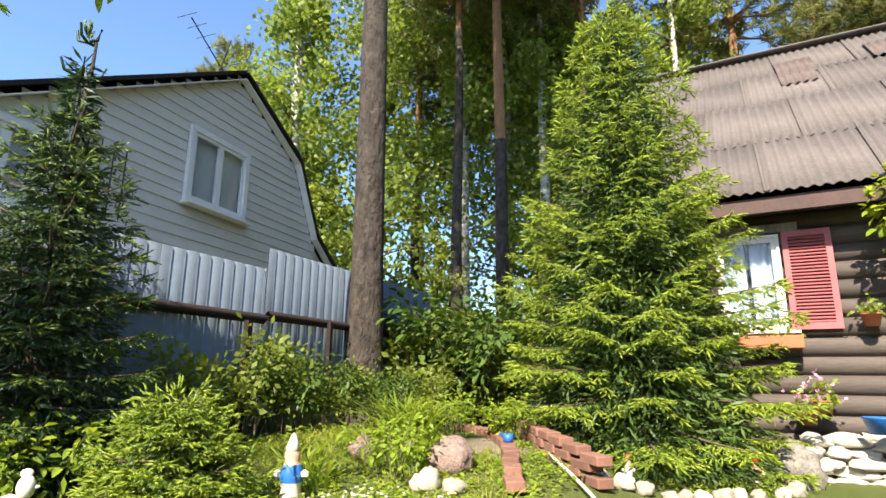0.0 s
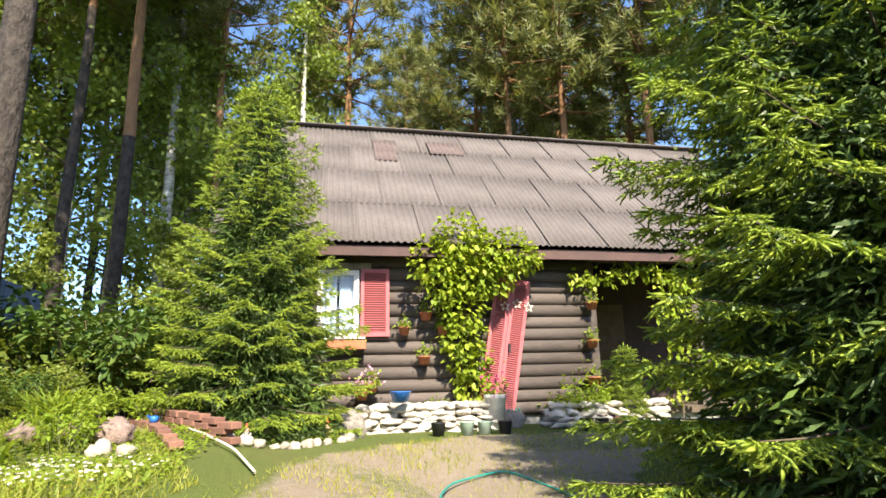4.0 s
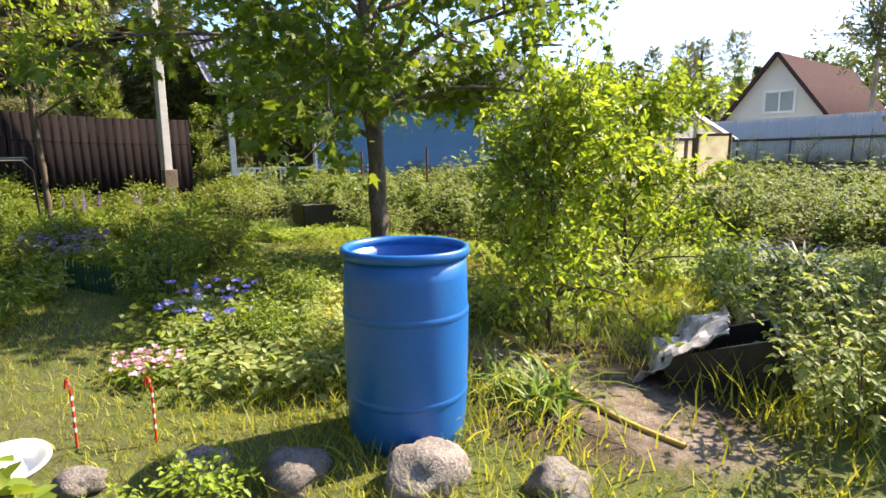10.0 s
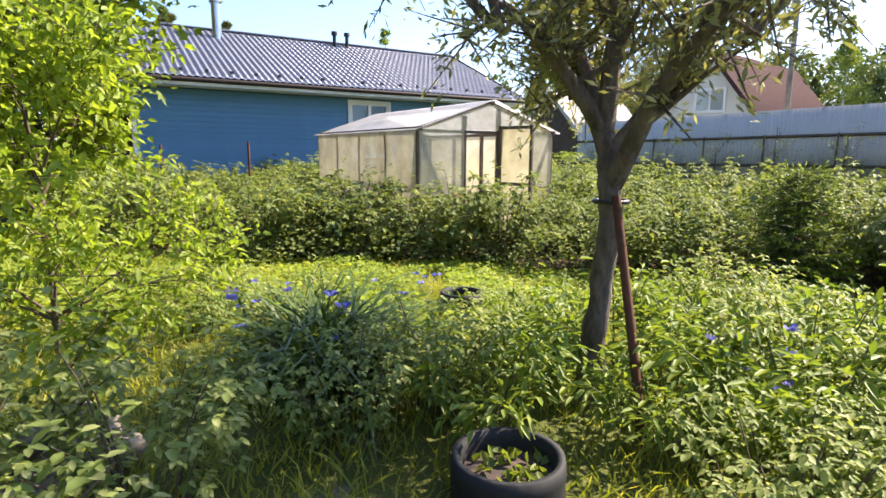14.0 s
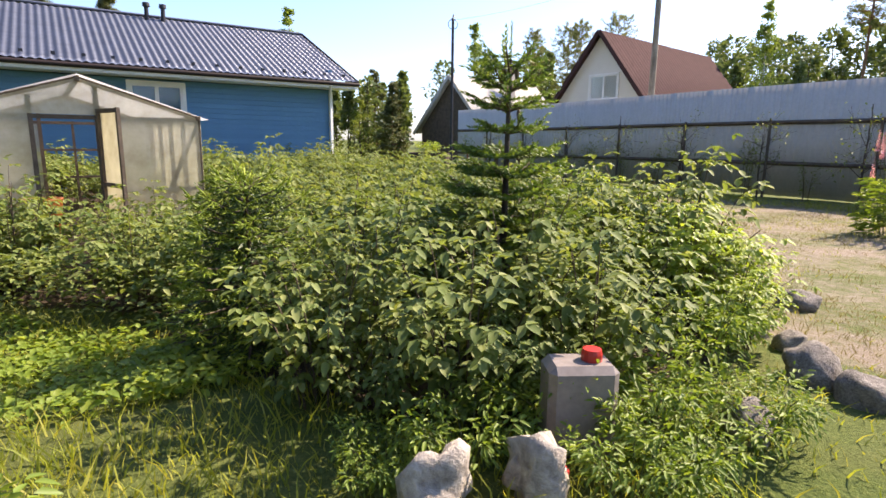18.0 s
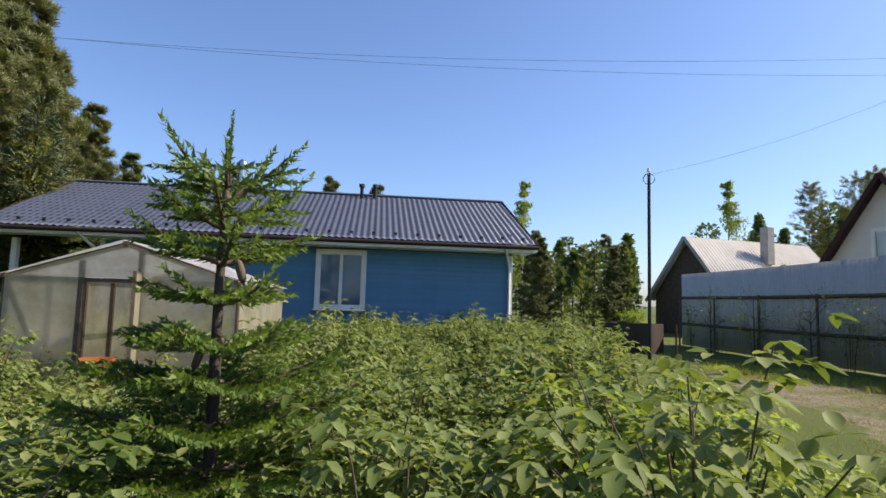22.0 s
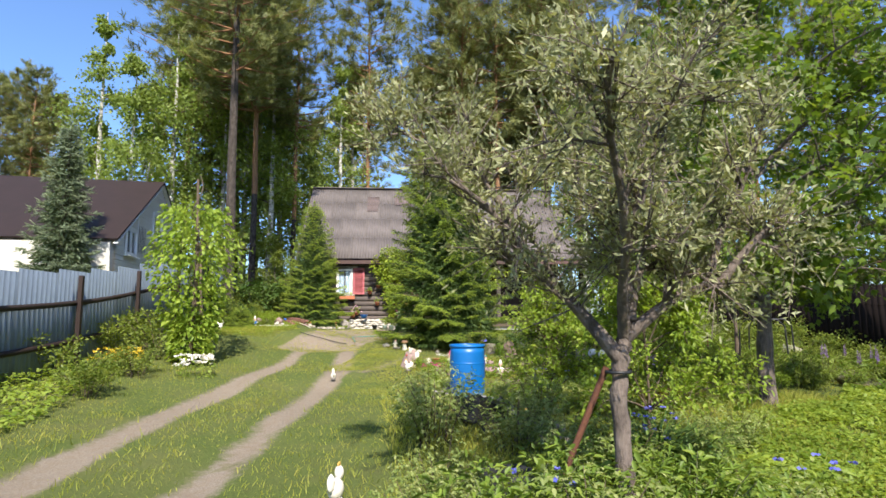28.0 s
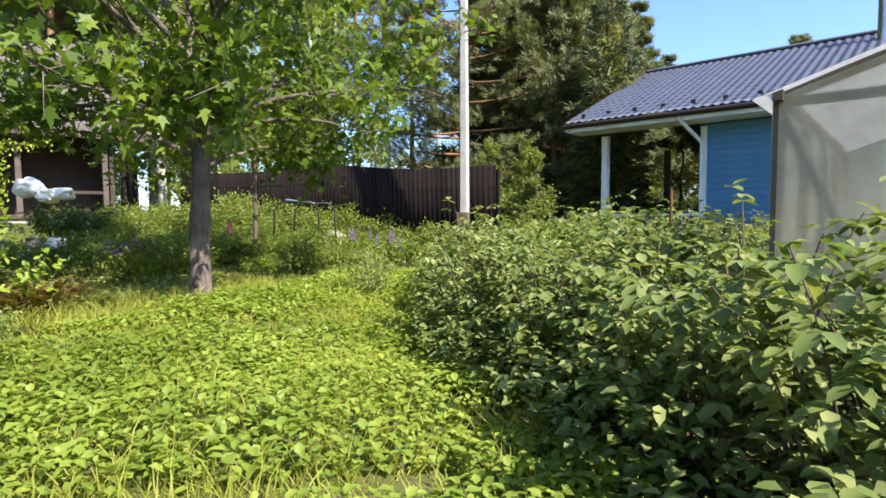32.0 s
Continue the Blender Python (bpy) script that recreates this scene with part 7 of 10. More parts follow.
GARDEN = [(2.0, -7.6), (3.6, -7.9), (4.6, -7.0), (4.2, -5.6), (6.0, -5.4), (8.6, -5.0), (10.6, -7.5), (9.6, -11.6), (6.0, -10.9), (3.8, -9.8), (2.0, -9.4)]
off_path = [(1.8, -7.0), (3.6, -8.2), (6.4, -9.6)]
for k in range(3):
    repeat(PER[k], [(x, y, 0.75 + 0.45 * ((7 * x + 3 * y) % 1)) for x, y in scatter(GARDEN, 34, 140 + k, 0.62, lambda x, y: float(line_gap(np.array(x), np.array(y), off_path)) > 0.45)], 0.85, 1.2, 145 + k)
ROSE = shrub("fence_rose", -9.0, -29.35, 0.45, 1.9, M_SHRUB, 0.075, 260, 135, "thin climbing rose against the pale fence", 0.6, group="fence roses", stems=6, shell=0.8)
repeat(ROSE, [(-9.0 + 1.42 * k + 0.3 * math.sin(k * 7), -29.35 - 0.557 * k, 0.75 + 0.2 * math.sin(k * 3)) for k in range(1, 12)] + [(-10.5, -28.9), (-12.2, -28.2)], 0.85, 1.1, 12)
shrub("round_spirea", 7.15, -14.2, 0.75, 1.0, M_SAPLING, 0.05, 1900, 134, "rounded yellow-green shrub beside the bungalow porch", 0.4, stems=26)


def sword_clump(x, y, n, length, seed, label, mat=None, width=0.012, name="daylily_clump", bend=0.45):
    rng = np.random.default_rng(seed)
    base = np.column_stack([rng.normal(0, 0.10, n), rng.normal(0, 0.10, n), np.zeros(n)])
    way = np.column_stack([rng.normal(0, 0.42, n), rng.normal(0, 0.42, n), np.ones(n)])
    s = np.linspace(0, 1, 5)
    L = length * rng.uniform(0.6, 1.15, n)
    side = unit(np.cross(way, np.array([[0, 0, 1.0]]) + rng.normal(0, 0.05, (n, 3)))) * width
    out = unit(way * np.array([[1, 1, 0]]))
    p = base[:, None] + unit(way)[:, None] * (L[:, None] * s)[..., None] + out[:, None] * (bend * L[:, None] * s ** 2.2)[..., None] - np.array([0, 0, 1.0]) * (bend * 0.9 * L[:, None] * s ** 3)[..., None]
    taper = (1 - 0.85 * s ** 2)[None, :, None]
    v = np.stack([p - side[:, None] * taper, p + side[:, None] * taper], 2).reshape(-1, 3)
    a = np.arange(n)[:, None, None] * 10 + (np.arange(4) * 2)[None, :, None] + np.array([0, 1, 3, 2])
    ob = thing(name, x, y, None, 0, label, "plant", "sword-leaved clumps")
    put("leaf_tuft", raw_mesh("leaf_tuft", v, a.reshape(-1, 4), mat or M_SWORD), ob)
    return ob


sword_clump(-0.12, 4.75, 190, 0.62, 141, "fountain of long bright green daylily leaves in a terracotta ring", M_BRIGHT, 0.010)
sword_clump(-0.75, 3.75, 70, 0.5, 142, "clump of upright sword leaves", M_BRIGHT, 0.010)
sword_clump(-1.55, -12.2, 230, 0.85, 139, "large dark green fountain of arching daylily leaves", M_DARKLEAF, 0.014)
sword_clump(-1.95, -12.0, 150, 0.75, 140, "dark green clump of arching daylily leaves", M_DARKLEAF, 0.014)
sword_clump(4.15, -3.35, 130, 0.55, 143, "dark green clump of arching daylily leaves", M_SWORD, 0.012)
for k, (x, y, l) in enumerate(((-1.5, -12.65, 0.6), (3.5, -3.0, 0.5), (-4.3, -12.4, 0.5), (6.9, -6.8, 0.5), (7.4, -7.3, 0.5), (-0.9, -8.6, 0.35), (6.2, -11.6, 0.5))):
    sword_clump(x, y, 90, l, 150 + k, "clump of arching green sword leaves")
for k, (x, y) in enumerate(((1.15, -10.2), (1.4, -10.45), (1.65, -10.3))):
    sword_clump(x, y, 60, 0.6, 160 + k, "rusty brown and green fern fronds", M_FERN_RED, 0.022, "fern")


def flower_patch(name, x, y, r, n, mat, seed, label, h=0.12, size=0.035, leaf=None, leaves=160, spread_y=1.0):
    """A low mat of leaves with blossoms over it."""
    rng = np.random.default_rng(seed)
    ob = thing(name, x, y, None, 0, label, "flowers")
    a, q = rng.uniform(0, TAU, leaves), r * np.sqrt(rng.uniform(0, 1, leaves))
    at = np.column_stack([q * np.cos(a), q * np.sin(a) * spread_y, rng.uniform(0.01, h * 0.8, leaves)])
    v, f = leaf_arrays(at, rng.normal(0, 1, (leaves, 3)) + np.array([0, 0, 0.6]), 0.07 * rng.uniform(0.6, 1.3, leaves), rng, 0.4)
    put("foliage", raw_mesh("foliage", v, f, leaf or M_BRIGHT), ob)
    a, q = rng.uniform(0, TAU, n), r * np.sqrt(rng.uniform(0, 1, n))
    c = np.column_stack([q * np.cos(a), q * np.sin(a) * spread_y, h * rng.uniform(0.7, 1.25, n)])
    pet = np.repeat(c, 5, 0)
    ang = np.tile(np.arange(5) * TAU / 5, n)
    w = np.column_stack([np.cos(ang), np.sin(ang), np.full(5 * n, 0.35)]) + np.repeat(rng.normal(0, 0.35, (n, 3)), 5, 0)
    v, f = diamond_arrays(pet, w, size * np.repeat(rng.uniform(0.7, 1.2, n), 5), rng, 0.75)
    put("bloom", raw_mesh("bloom", v, f, mat), ob)
    return ob


flower_patch("pink_phlox", 1.55, -6.10, 0.45, 105, M_PETAL_PINK, 171, "cushion of pale pink phlox in full bloom", 0.10, 0.03)
flower_patch("pink_phlox", 1.02, -5.38, 0.32, 70, M_PETAL_PINK, 172, "cushion of pale pink phlox in full bloom", 0.10, 0.03)
flower_patch("magenta_pinks", 0.72, -5.15, 0.38, 22, M_PETAL_RED, 173, "few magenta flowers among leaves", 0.16, 0.035)
flower_patch("blue_cornflowers", 1.28, -8.0, 0.42, 26, M_PETAL_BLUE, 174, "blue cornflowers on leafy stems", 0.34, 0.042)
flower_patch("white_rockcress", 2.75, -2.85, 0.45, 240, M_PETAL_WHITE, 175, "mat of tiny white rockcress flowers", 0.07, 0.022)
flower_patch("white_rockcress", -0.25, 3.05, 0.6, 160, M_PETAL_WHITE, 176, "mat of tiny white flowers in the grass", 0.07, 0.018)
flower_patch("blue_cornflowers", -1.52, -12.0, 0.35, 14, M_PETAL_BLUE, 177, "blue cornflowers on leafy stems", 0.45, 0.045)
flower_patch("blue_cornflowers", -3.7, -12.9, 0.25, 7, M_PETAL_BLUE, 178, "blue cornflowers on leafy stems", 0.45, 0.045)
flower_patch("pink_phlox", 0.97, -7.40, 0.20, 60, M_PETAL_PINK, 179, "small cushion of pink phlox", 0.12, 0.03)
flower_patch("blue_cornflowers", -1.2, -13.3, 0.30, 8, M_PETAL_BLUE, 180, "blue cornflowers on leafy stems", 0.4, 0.04)
flower_patch("white_flowers", -3.9, -3.3, 0.4, 45, M_PETAL_WHITE, 181, "white flowers among green leaves beside the drive", 0.35, 0.07)
flower_patch("yellow_blooms", -5.2, -2.6, 0.5, 120, M_PETAL_YELLOW, 182, "patch of yellow-green blooms", 0.4, 0.05)
flower_patch("blue_speedwell", 4.35, -8.0, 0.45, 120, M_PETAL_VIOLET, 183, "hazy blue speedwell in bloom", 0.4, 0.03)
flower_patch("blue_iris", 3.85, -2.75, 0.10, 3, M_PETAL_BLUE, 184, "single blue iris flower", 0.45, 0.09, leaves=30)


def lupin(x, y, n, mat, seed, label, h=0.85, r=0.42):
    rng = np.random.default_rng(seed)
    ob = thing("lupin", x, y, None, 0, label, "flowers", "lupins")
    lines, pet, pw, lat, lw = [], [], [], [], []
    for _ in range(n):
        a, q = rng.uniform(0, TAU), r * math.sqrt(rng.uniform())
        b = np.array([0.6 * q * math.cos(a), 0.6 * q * math.sin(a), 0])
        t = np.array([q * math.cos(a), q * math.sin(a), h * rng.uniform(0.8, 1.15)])
        lines.append((np.array([b, (b + t) / 2, t]), [0.006, 0.005, 0.003]))
        for s in np.linspace(0, 1, 16):
            for k in range(5):
                g = TAU * k / 5 + s * 9
                wv = np.array([math.cos(g), math.sin(g), 0.35])
                pet.append(t + np.array([0, 0, -0.30 * (1 - s)]))
                pw.append(wv * (1.15 - 0.8 * s))
    for _ in range(50 * n):
        a, q = rng.uniform(0, TAU), r * 1.1 * math.sqrt(rng.uniform())
        lat.append((q * math.cos(a), q * math.sin(a), rng.uniform(0.05, h * 0.62)))
        lw.append((math.cos(a) + rng.normal(0, 0.6), math.sin(a) + rng.normal(0, 0.6), 0.3))
    put("stem", tubes_mesh("stems", lines, M_STEM, 5), ob)
    pw = np.array(pw)
    v, f = diamond_arrays(np.array(pet), pw, 0.038 * np.linalg.norm(pw, axis=1), rng, 0.7)
    put("bloom", raw_mesh("bloom", v, f, mat), ob)
    v, f = leaf_arrays(np.array(lat), np.array(lw), 0.14 * rng.uniform(0.6, 1.2, len(lat)), rng, 0.3)
    put("foliage", raw_mesh("foliage", v, f, M_CLUMP), ob)
    return ob


lupin(-7.45, -25.35, 26, M_PETAL_ROSE, 191, "tall clump of pink lupins in bloom on the dry lawn", 1.35, 0.55)
lupin(8.5, -10.7, 6, M_PETAL_VIOLET, 192, "violet lupins in bloom", 0.8, 0.4)
lupin(8.9, -9.6, 5, M_PETAL_VIOLET, 193, "violet lupins in bloom", 0.75, 0.35)


def vine():
    """The climber on the front of the log house."""
    rng = np.random.default_rng(201)
    ob = thing("wall_climber", 2.75 + 2.6 * 0.866, 7.0 - 2.6 * 0.5, LOG_Z, LOG_TURN, "bright green climbing vine covering the log wall up to the eaves", "climber")
    blobs = [(0.10, -0.62, 2.55, 0.42), (0.55, -0.72, 2.92, 0.46), (0.95, -0.70, 2.65, 0.44), (1.40, -0.70, 2.72, 0.40), (1.72, -0.62, 2.62, 0.28), (0.30, -0.58, 2.2, 0.40), (0.62, -0.48, 1.8, 0.42), (0.62, -0.40, 1.35, 0.38), (0.72, -0.36, 0.95, 0.36), (0.78, -0.32, 0.55, 0.30), (1.15, -0.60, 2.3, 0.34), (0.75, -0.6, 2.35, 0.4)]
    at, w = [], []
    for x, y, z, r in blobs:
        n = int(1700 * r * r)
        d = unit(rng.normal(0, 1, (n, 3)))
        at.append(np.array([x, y, z]) + d * r * rng.uniform(0.55, 1.05, n)[:, None] * np.array([1, 0.55, 1]))
        w.append(d + rng.normal(0, 0.5, (n, 3)) + np.array([0, -0.4, -0.2]))
    at, w = np.concatenate(at), np.concatenate(w)
    at[:, 1] = np.minimum(at[:, 1], -0.13)
    v, f = leaf_arrays(at, w, 0.098 * rng.uniform(0.6, 1.25, len(at)), rng, 0.8, 0.2, 0.3, 0.7)
    put("foliage", raw_mesh("foliage", v, f, M_VINE), ob)
    lines = []
    for k in range(5):
        c = np.cumsum(rng.normal(0, 0.08, (8, 3)), 0) * np.array([1, 0.2, 0.2]) + np.column_stack([np.linspace(0.8, 0.4 + 0.25 * k, 8), np.full(8, -0.2), np.linspace(-0.3, 2.5, 8)])
        lines.append((c, np.linspace(0.018, 0.006, 8)))
    put("stem", tubes_mesh("stems", lines, M_TWIG, 6), ob)
    hang = thing("porch_creeper", 2.75 + 6.1 * 0.866, 7.0 - 6.1 * 0.5, LOG_Z, LOG_TURN, "creeper garland hanging along the porch eaves", "climber")
    n = 900
    x = rng.uniform(-0.9, 2.6, n)
    at = np.column_stack([x, -0.25 + rng.normal(0, 0.08, n), 2.42 + 0.10 * np.sin(x * 3) + rng.normal(0, 0.09, n)])
    col = rng.random(n) < 0.45
    at[col, 0] = 1.1 + rng.normal(0, 0.16, col.sum())
    at[col, 2] = rng.uniform(0.2, 2.4, col.sum())
    v, f = leaf_arrays(at, rng.normal(0, 0.7, (n, 3)) + np.array([0, -0.5, -0.5]), 0.10, rng, 0.75)
    put("foliage", raw_mesh("foliage", v, f, M_VINE), hang)
    put("stem", tubes_mesh("stems", [(np.column_stack([np.linspace(-0.9, 2.6, 9), np.full(9, -0.22), 2.45 + 0.1 * np.sin(np.linspace(-0.9, 2.6, 9) * 3)]), 0.008), ([(1.1, -0.2, -0.1), (1.15, -0.22, 1.2), (1.1, -0.22, 2.45)], 0.012)], M_TWIG, 5), hang)


vine()


def hop_pillar():
    rng = np.random.default_rng(203)
    ob = thing("climbing_greenery", -3.65, -1.55, None, 0, "light green climber wrapped round a leaning stem", "climber")
    n = 3600
    z = rng.uniform(0.1, 3.6, n)
    a = rng.uniform(0, TAU, n)
    r = 0.12 + (0.35 + 0.6 * np.exp(-((z - 2.4) / 1.2) ** 2)) * rng.uniform(0.3, 1.0, n)
    at = np.column_stack([r * np.cos(a), r * np.sin(a), z])
    v, f = leaf_arrays(at, np.column_stack([np.cos(a), np.sin(a), rng.normal(-0.2, 0.4, n)]) + rng.normal(0, 0.4, (n, 3)), 0.10 * rng.uniform(0.6, 1.3, n), rng, 0.75)
    put("foliage", raw_mesh("foliage", v, f, M_SAPLING), ob)
    t = np.linspace(0, 1, 30)
    put("stem", tubes_mesh("stems", [(np.column_stack([0.10 * np.cos(t * 20), 0.10 * np.sin(t * 20), t * 4.4]), 0.012), ([(0, 0, -0.1), (0.05, 0.03, 2.2), (0.0, 0.08, 4.3)], [0.06, 0.05, 0.03])], M_TWIG, 5), ob)


hop_pillar()


# ---- grass and ground cover ----
def grass_sheet(name, poly, n, seed, mat, lo, hi, width, label, avoid=True, upright=0.35, bend=0.45, clumps=0.0, patch=None):
    rng = np.random.default_rng(seed)
    xs, ys = np.array([p[0] for p in poly]), np.array([p[1] for p in poly])
    x, y = rng.uniform(xs.min(), xs.max(), n * 2), rng.uniform(ys.min(), ys.max(), n * 2)
    ok = inside(x, y, poly)
    if avoid:
        rut = np.minimum(line_gap(x, y, DRIVE_L), line_gap(x, y, DRIVE_R))
        ok &= (rut > 0.16) & (rng.random(len(x)) < np.clip((rut - 0.10) / 0.40, 0.05, 1))
        for k, pts in enumerate(FOOTPATHS[:3]):
            ok &= rng.random(len(x)) < np.clip(line_gap(x, y, pts) / 0.42 - 0.25, 0.35, 1)
        ok &= ~((inside(x, y, YARD)) & (rng.random(len(x)) < 0.55))
    if clumps:
        ok &= rng.random(len(x)) < np.clip(0.5 + clumps * soft_noise(x, y, seed, 0.7), 0.02, 1)
    if patch:
        ok &= patch(x, y)
    x, y = x[ok][:n], y[ok][:n]
    m = len(x)
    base = np.column_stack([x, y, ground_arr(x, y) - 0.02 + 0.03 * soft_noise(x, y, 3, 1.2)])
    way = rng.normal(0, upright, (m, 3)) * np.array([1, 1, 0]) + np.array([0, 0, 1.0])
    tall = rng.uniform(lo, hi, m) * (0.75 + 0.45 * soft_noise(x, y, seed + 1, 1.0))
    v, f = blade_arrays(base, way, np.maximum(tall, 0.025), width, bend, rng)
    put(name, raw_mesh(name, v, f, mat), kind="stuff", label=label, category="grass")


grass_sheet("path_grass", [(-1.8, -5.4), (0.4, -4.0), (1.8, -6.2), (4.2, -7.8), (5.6, -9.2), (4.8, -9.8), (2.4, -8.6), (0.4, -7.9), (-1.2, -8.0)], 34000, 307, M_GRASS, 0.06, 0.13, 0.0035, "short mown grass of the garden path", avoid=False, clumps=0.5)
grass_sheet("path_grass", [(-1.4, -3.6), (0.6, -1.6), (1.8, -0.6), (3.0, -2.2), (4.6, -2.6), (4.4, -3.2), (1.4, -3.2), (0.2, -4.2)], 26000, 308, M_GRASS, 0.06, 0.13, 0.0035, "short trodden grass beside the spruce", avoid=False, clumps=0.5)
grass_sheet("yard_grass", [(-1.2, 0.4), (1.6, 3.4), (4.4, 4.3), (7.4, 3.0), (5.4, 1.0), (2.0, -0.4), (0.2, -1.2)], 16000, 309, M_GRASS, 0.05, 0.10, 0.0035, "thin worn grass before the house", avoid=False, clumps=1.3)
LAWN = [(-9.5, -2.0), (-4.0, 0.5), (-1.0, 1.5), (3.5, 4.0), (8.5, 2.0), (6.0, -2.0), (12.0, -5.0), (11.5, -13.0), (3.0, -15.0), (-0.5, -16.8), (-5.5, -17.0), (-7.5, -19.5), (-11.0, -15.0)]
grass_sheet("lawn_grass", LAWN, 80000, 301, M_GRASS, 0.05, 0.14, 0.0045, "patchy green lawn grass")
grass_sheet("verge_grass", [(-6.8, -17.2), (-4.8, -13.0), (-2.8, -9.2), (-1.6, -6.8), (0.0, -7.0), (1.2, -8.6), (4.5, -10.5), (4.0, -14.2), (0.6, -15.8), (-2.0, -17.0), (-5.0, -17.0)], 42000, 302, M_GRASS, 0.12, 0.32, 0.005, "longer lush grass", clumps=0.6)
grass_sheet("bed_grass", [(-2.6, 1.6), (-1.0, 1.4), (0.4, 2.4), (0.6, 4.4), (-0.6, 5.2), (-2.6, 4.0)], 9000, 303, M_GRASS, 0.06, 0.2, 0.0045, "rough grass of the raised flower bed")
grass_sheet("dry_lawn", [(-9.0, -17.6), (-6.4, -18.4), (-5.2, -23.0), (-2.6, -26.6), (3.0, -30.5), (-2.0, -31.5), (-9.0, -30.0), (-13.0, -24.0)], 100000, 304, M_DRYGRASS, 0.03, 0.10, 0.004, "dry straw-coloured trampled grass", avoid=False, clumps=0.9)
grass_sheet("green_tufts", [(-9.0, -18.6), (-6.8, -19.4), (-5.0, -22.4), (-1.6, -25.6), (3.0, -29.6), (-2.0, -31.0), (-9.0, -29.6), (-12.0, -24.0)], 11000, 306, M_GRASS, 0.05, 0.14, 0.004, "green tufts in the dry lawn", avoid=False, clumps=1.4)
grass_sheet("fence_grass", [(-13.0, -27.6), (-13.0, -26.4), (-5.0, -29.0), (2.5, -30.4), (4.0, -32.6), (-3.0, -31.2)], 16000, 305, M_GRASS, 0.08, 0.25, 0.005, "green grass under the pale fence", avoid=False)


def cover_sheet(name, poly, n, seed, mat, leaf, hmax, label, wide=0.7, clumps=0.5, patch=None):
    """Low leafy ground cover."""
    rng = np.random.default_rng(seed)
    xs, ys = np.array([p[0] for p in poly]), np.array([p[1] for p in poly])
    x, y = rng.uniform(xs.min(), xs.max(), n * 4), rng.uniform(ys.min(), ys.max(), n * 4)
    ok = inside(x, y, poly) & (rng.random(len(x)) < np.clip(0.5 + clumps * soft_noise(x, y, seed, 0.55), 0.03, 1))
    for k, pts in enumerate(FOOTPATHS):
        ok &= line_gap(x, y, pts) > (0.3, 0.28, 0.5, 0.35, 0.15)[k]
    ok &= np.minimum(line_gap(x, y, DRIVE_L), line_gap(x, y, DRIVE_R)) > 0.3
    x, y = x[ok][:n], y[ok][:n]
    m = len(x)
    up = rng.uniform(0.02, 1, m) ** 0.7 * hmax * (0.65 + 0.5 * soft_noise(x, y, seed + 2, 0.8))
    at = np.column_stack([x, y, ground_arr(x, y) + np.maximum(up, 0.02)])
    w = np.column_stack([rng.normal(0, 1, m), rng.normal(0, 1, m), rng.normal(0.15, 0.35, m)])
    v, f = leaf_arrays(at, w, leaf * rng.uniform(0.6, 1.3, m), rng, wide, 0.25, 0.25, 0.85)
    put(name, raw_mesh(name, v, f, mat), kind="stuff", label=label, category="ground cover")


PLOT = [(-2.2, -15.6), (-1.4, -12.6), (0.8, -11.4), (4.0, -11.6), (6.5, -10.8), (7.2, -12.6), (4.2, -13.6), (2.2, -14.4), (0.2, -16.2), (-2.4, -16.9), (-4.0, -16.9), (-3.4, -15.4)]
cover_sheet("strawberry_bed", PLOT, 34000, 311, M_BRIGHT, 0.062, 0.20, "bright green strawberry and weed cover")
BED = [(0.45, -4.4), (0.8, -3.1), (2.6, -2.9), (3.6, -4.2), (4.4, -6.6), (3.4, -7.6), (1.8, -6.7), (0.75, -6.2)]
cover_sheet("bed_cover", BED, 11000, 312, M_SHRUB, 0.036, 0.12, "low leafy flower-bed cover", wide=0.45, clumps=0.8)
cover_sheet("bed_cover", BED, 3000, 319, M_CLUMP, 0.06, 0.20, "taller bright leaves in the flower bed", wide=0.32, clumps=1.0)
grass_sheet("bed_grass", BED, 17000, 320, M_GRASS, 0.07, 0.22, 0.0035, "tufts of long grass in the flower bed", avoid=False, clumps=0.9)
cover_sheet("edge_cover", [(-2.6, -17.2), (0.0, -16.0), (2.0, -14.2), (4.6, -13.0), (5.2, -13.8), (2.6, -15.0), (0.9, -16.6), (-1.6, -18.0)], 16000, 321, M_RASP, 0.07, 0.85, "leafy edge of the raspberry thicket", clumps=0.3)
cover_sheet("bed_cover", [(-2.7, 1.6), (-1.0, 1.5), (0.3, 2.6), (1.3, 4.3), (-0.4, 5.4), (-2.7, 4.2)], 6000, 313, M_SAPLING, 0.04, 0.10, "low leafy cover in the raised bed")
cover_sheet("weed_cover", [(0.6, -7.4), (4.0, -8.9), (7.6, -10.2), (10.5, -12.0), (11.6, -7.0), (8.0, -4.2), (5.4, -5.8), (4.6, -7.4)], 20000, 314, M_SHRUB, 0.07, 0.32, "tall weeds and vegetables of the back garden")
cover_sheet("weed_cover", [(-1.0, -8.8), (0.6, -7.3), (4.0, -9.0), (3.6, -10.9), (0.8, -10.6), (-0.5, -9.6)], 9000, 315, M_CURRANT, 0.06, 0.24, "tall weeds beside the barrel")
cover_sheet("verge_cover", [(-8.8, -1.5), (-4.9, -1.5), (-5.6, -4.5), (-7.2, -8.5), (-8.8, -12.5), (-11.0, -12.0)], 9000, 316, M_BRIGHT, 0.08, 0.3, "wild flowers and weeds along the drive")
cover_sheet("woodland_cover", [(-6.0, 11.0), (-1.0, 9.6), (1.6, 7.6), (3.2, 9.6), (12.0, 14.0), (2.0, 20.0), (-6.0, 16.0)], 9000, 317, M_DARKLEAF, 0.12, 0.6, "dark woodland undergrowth")
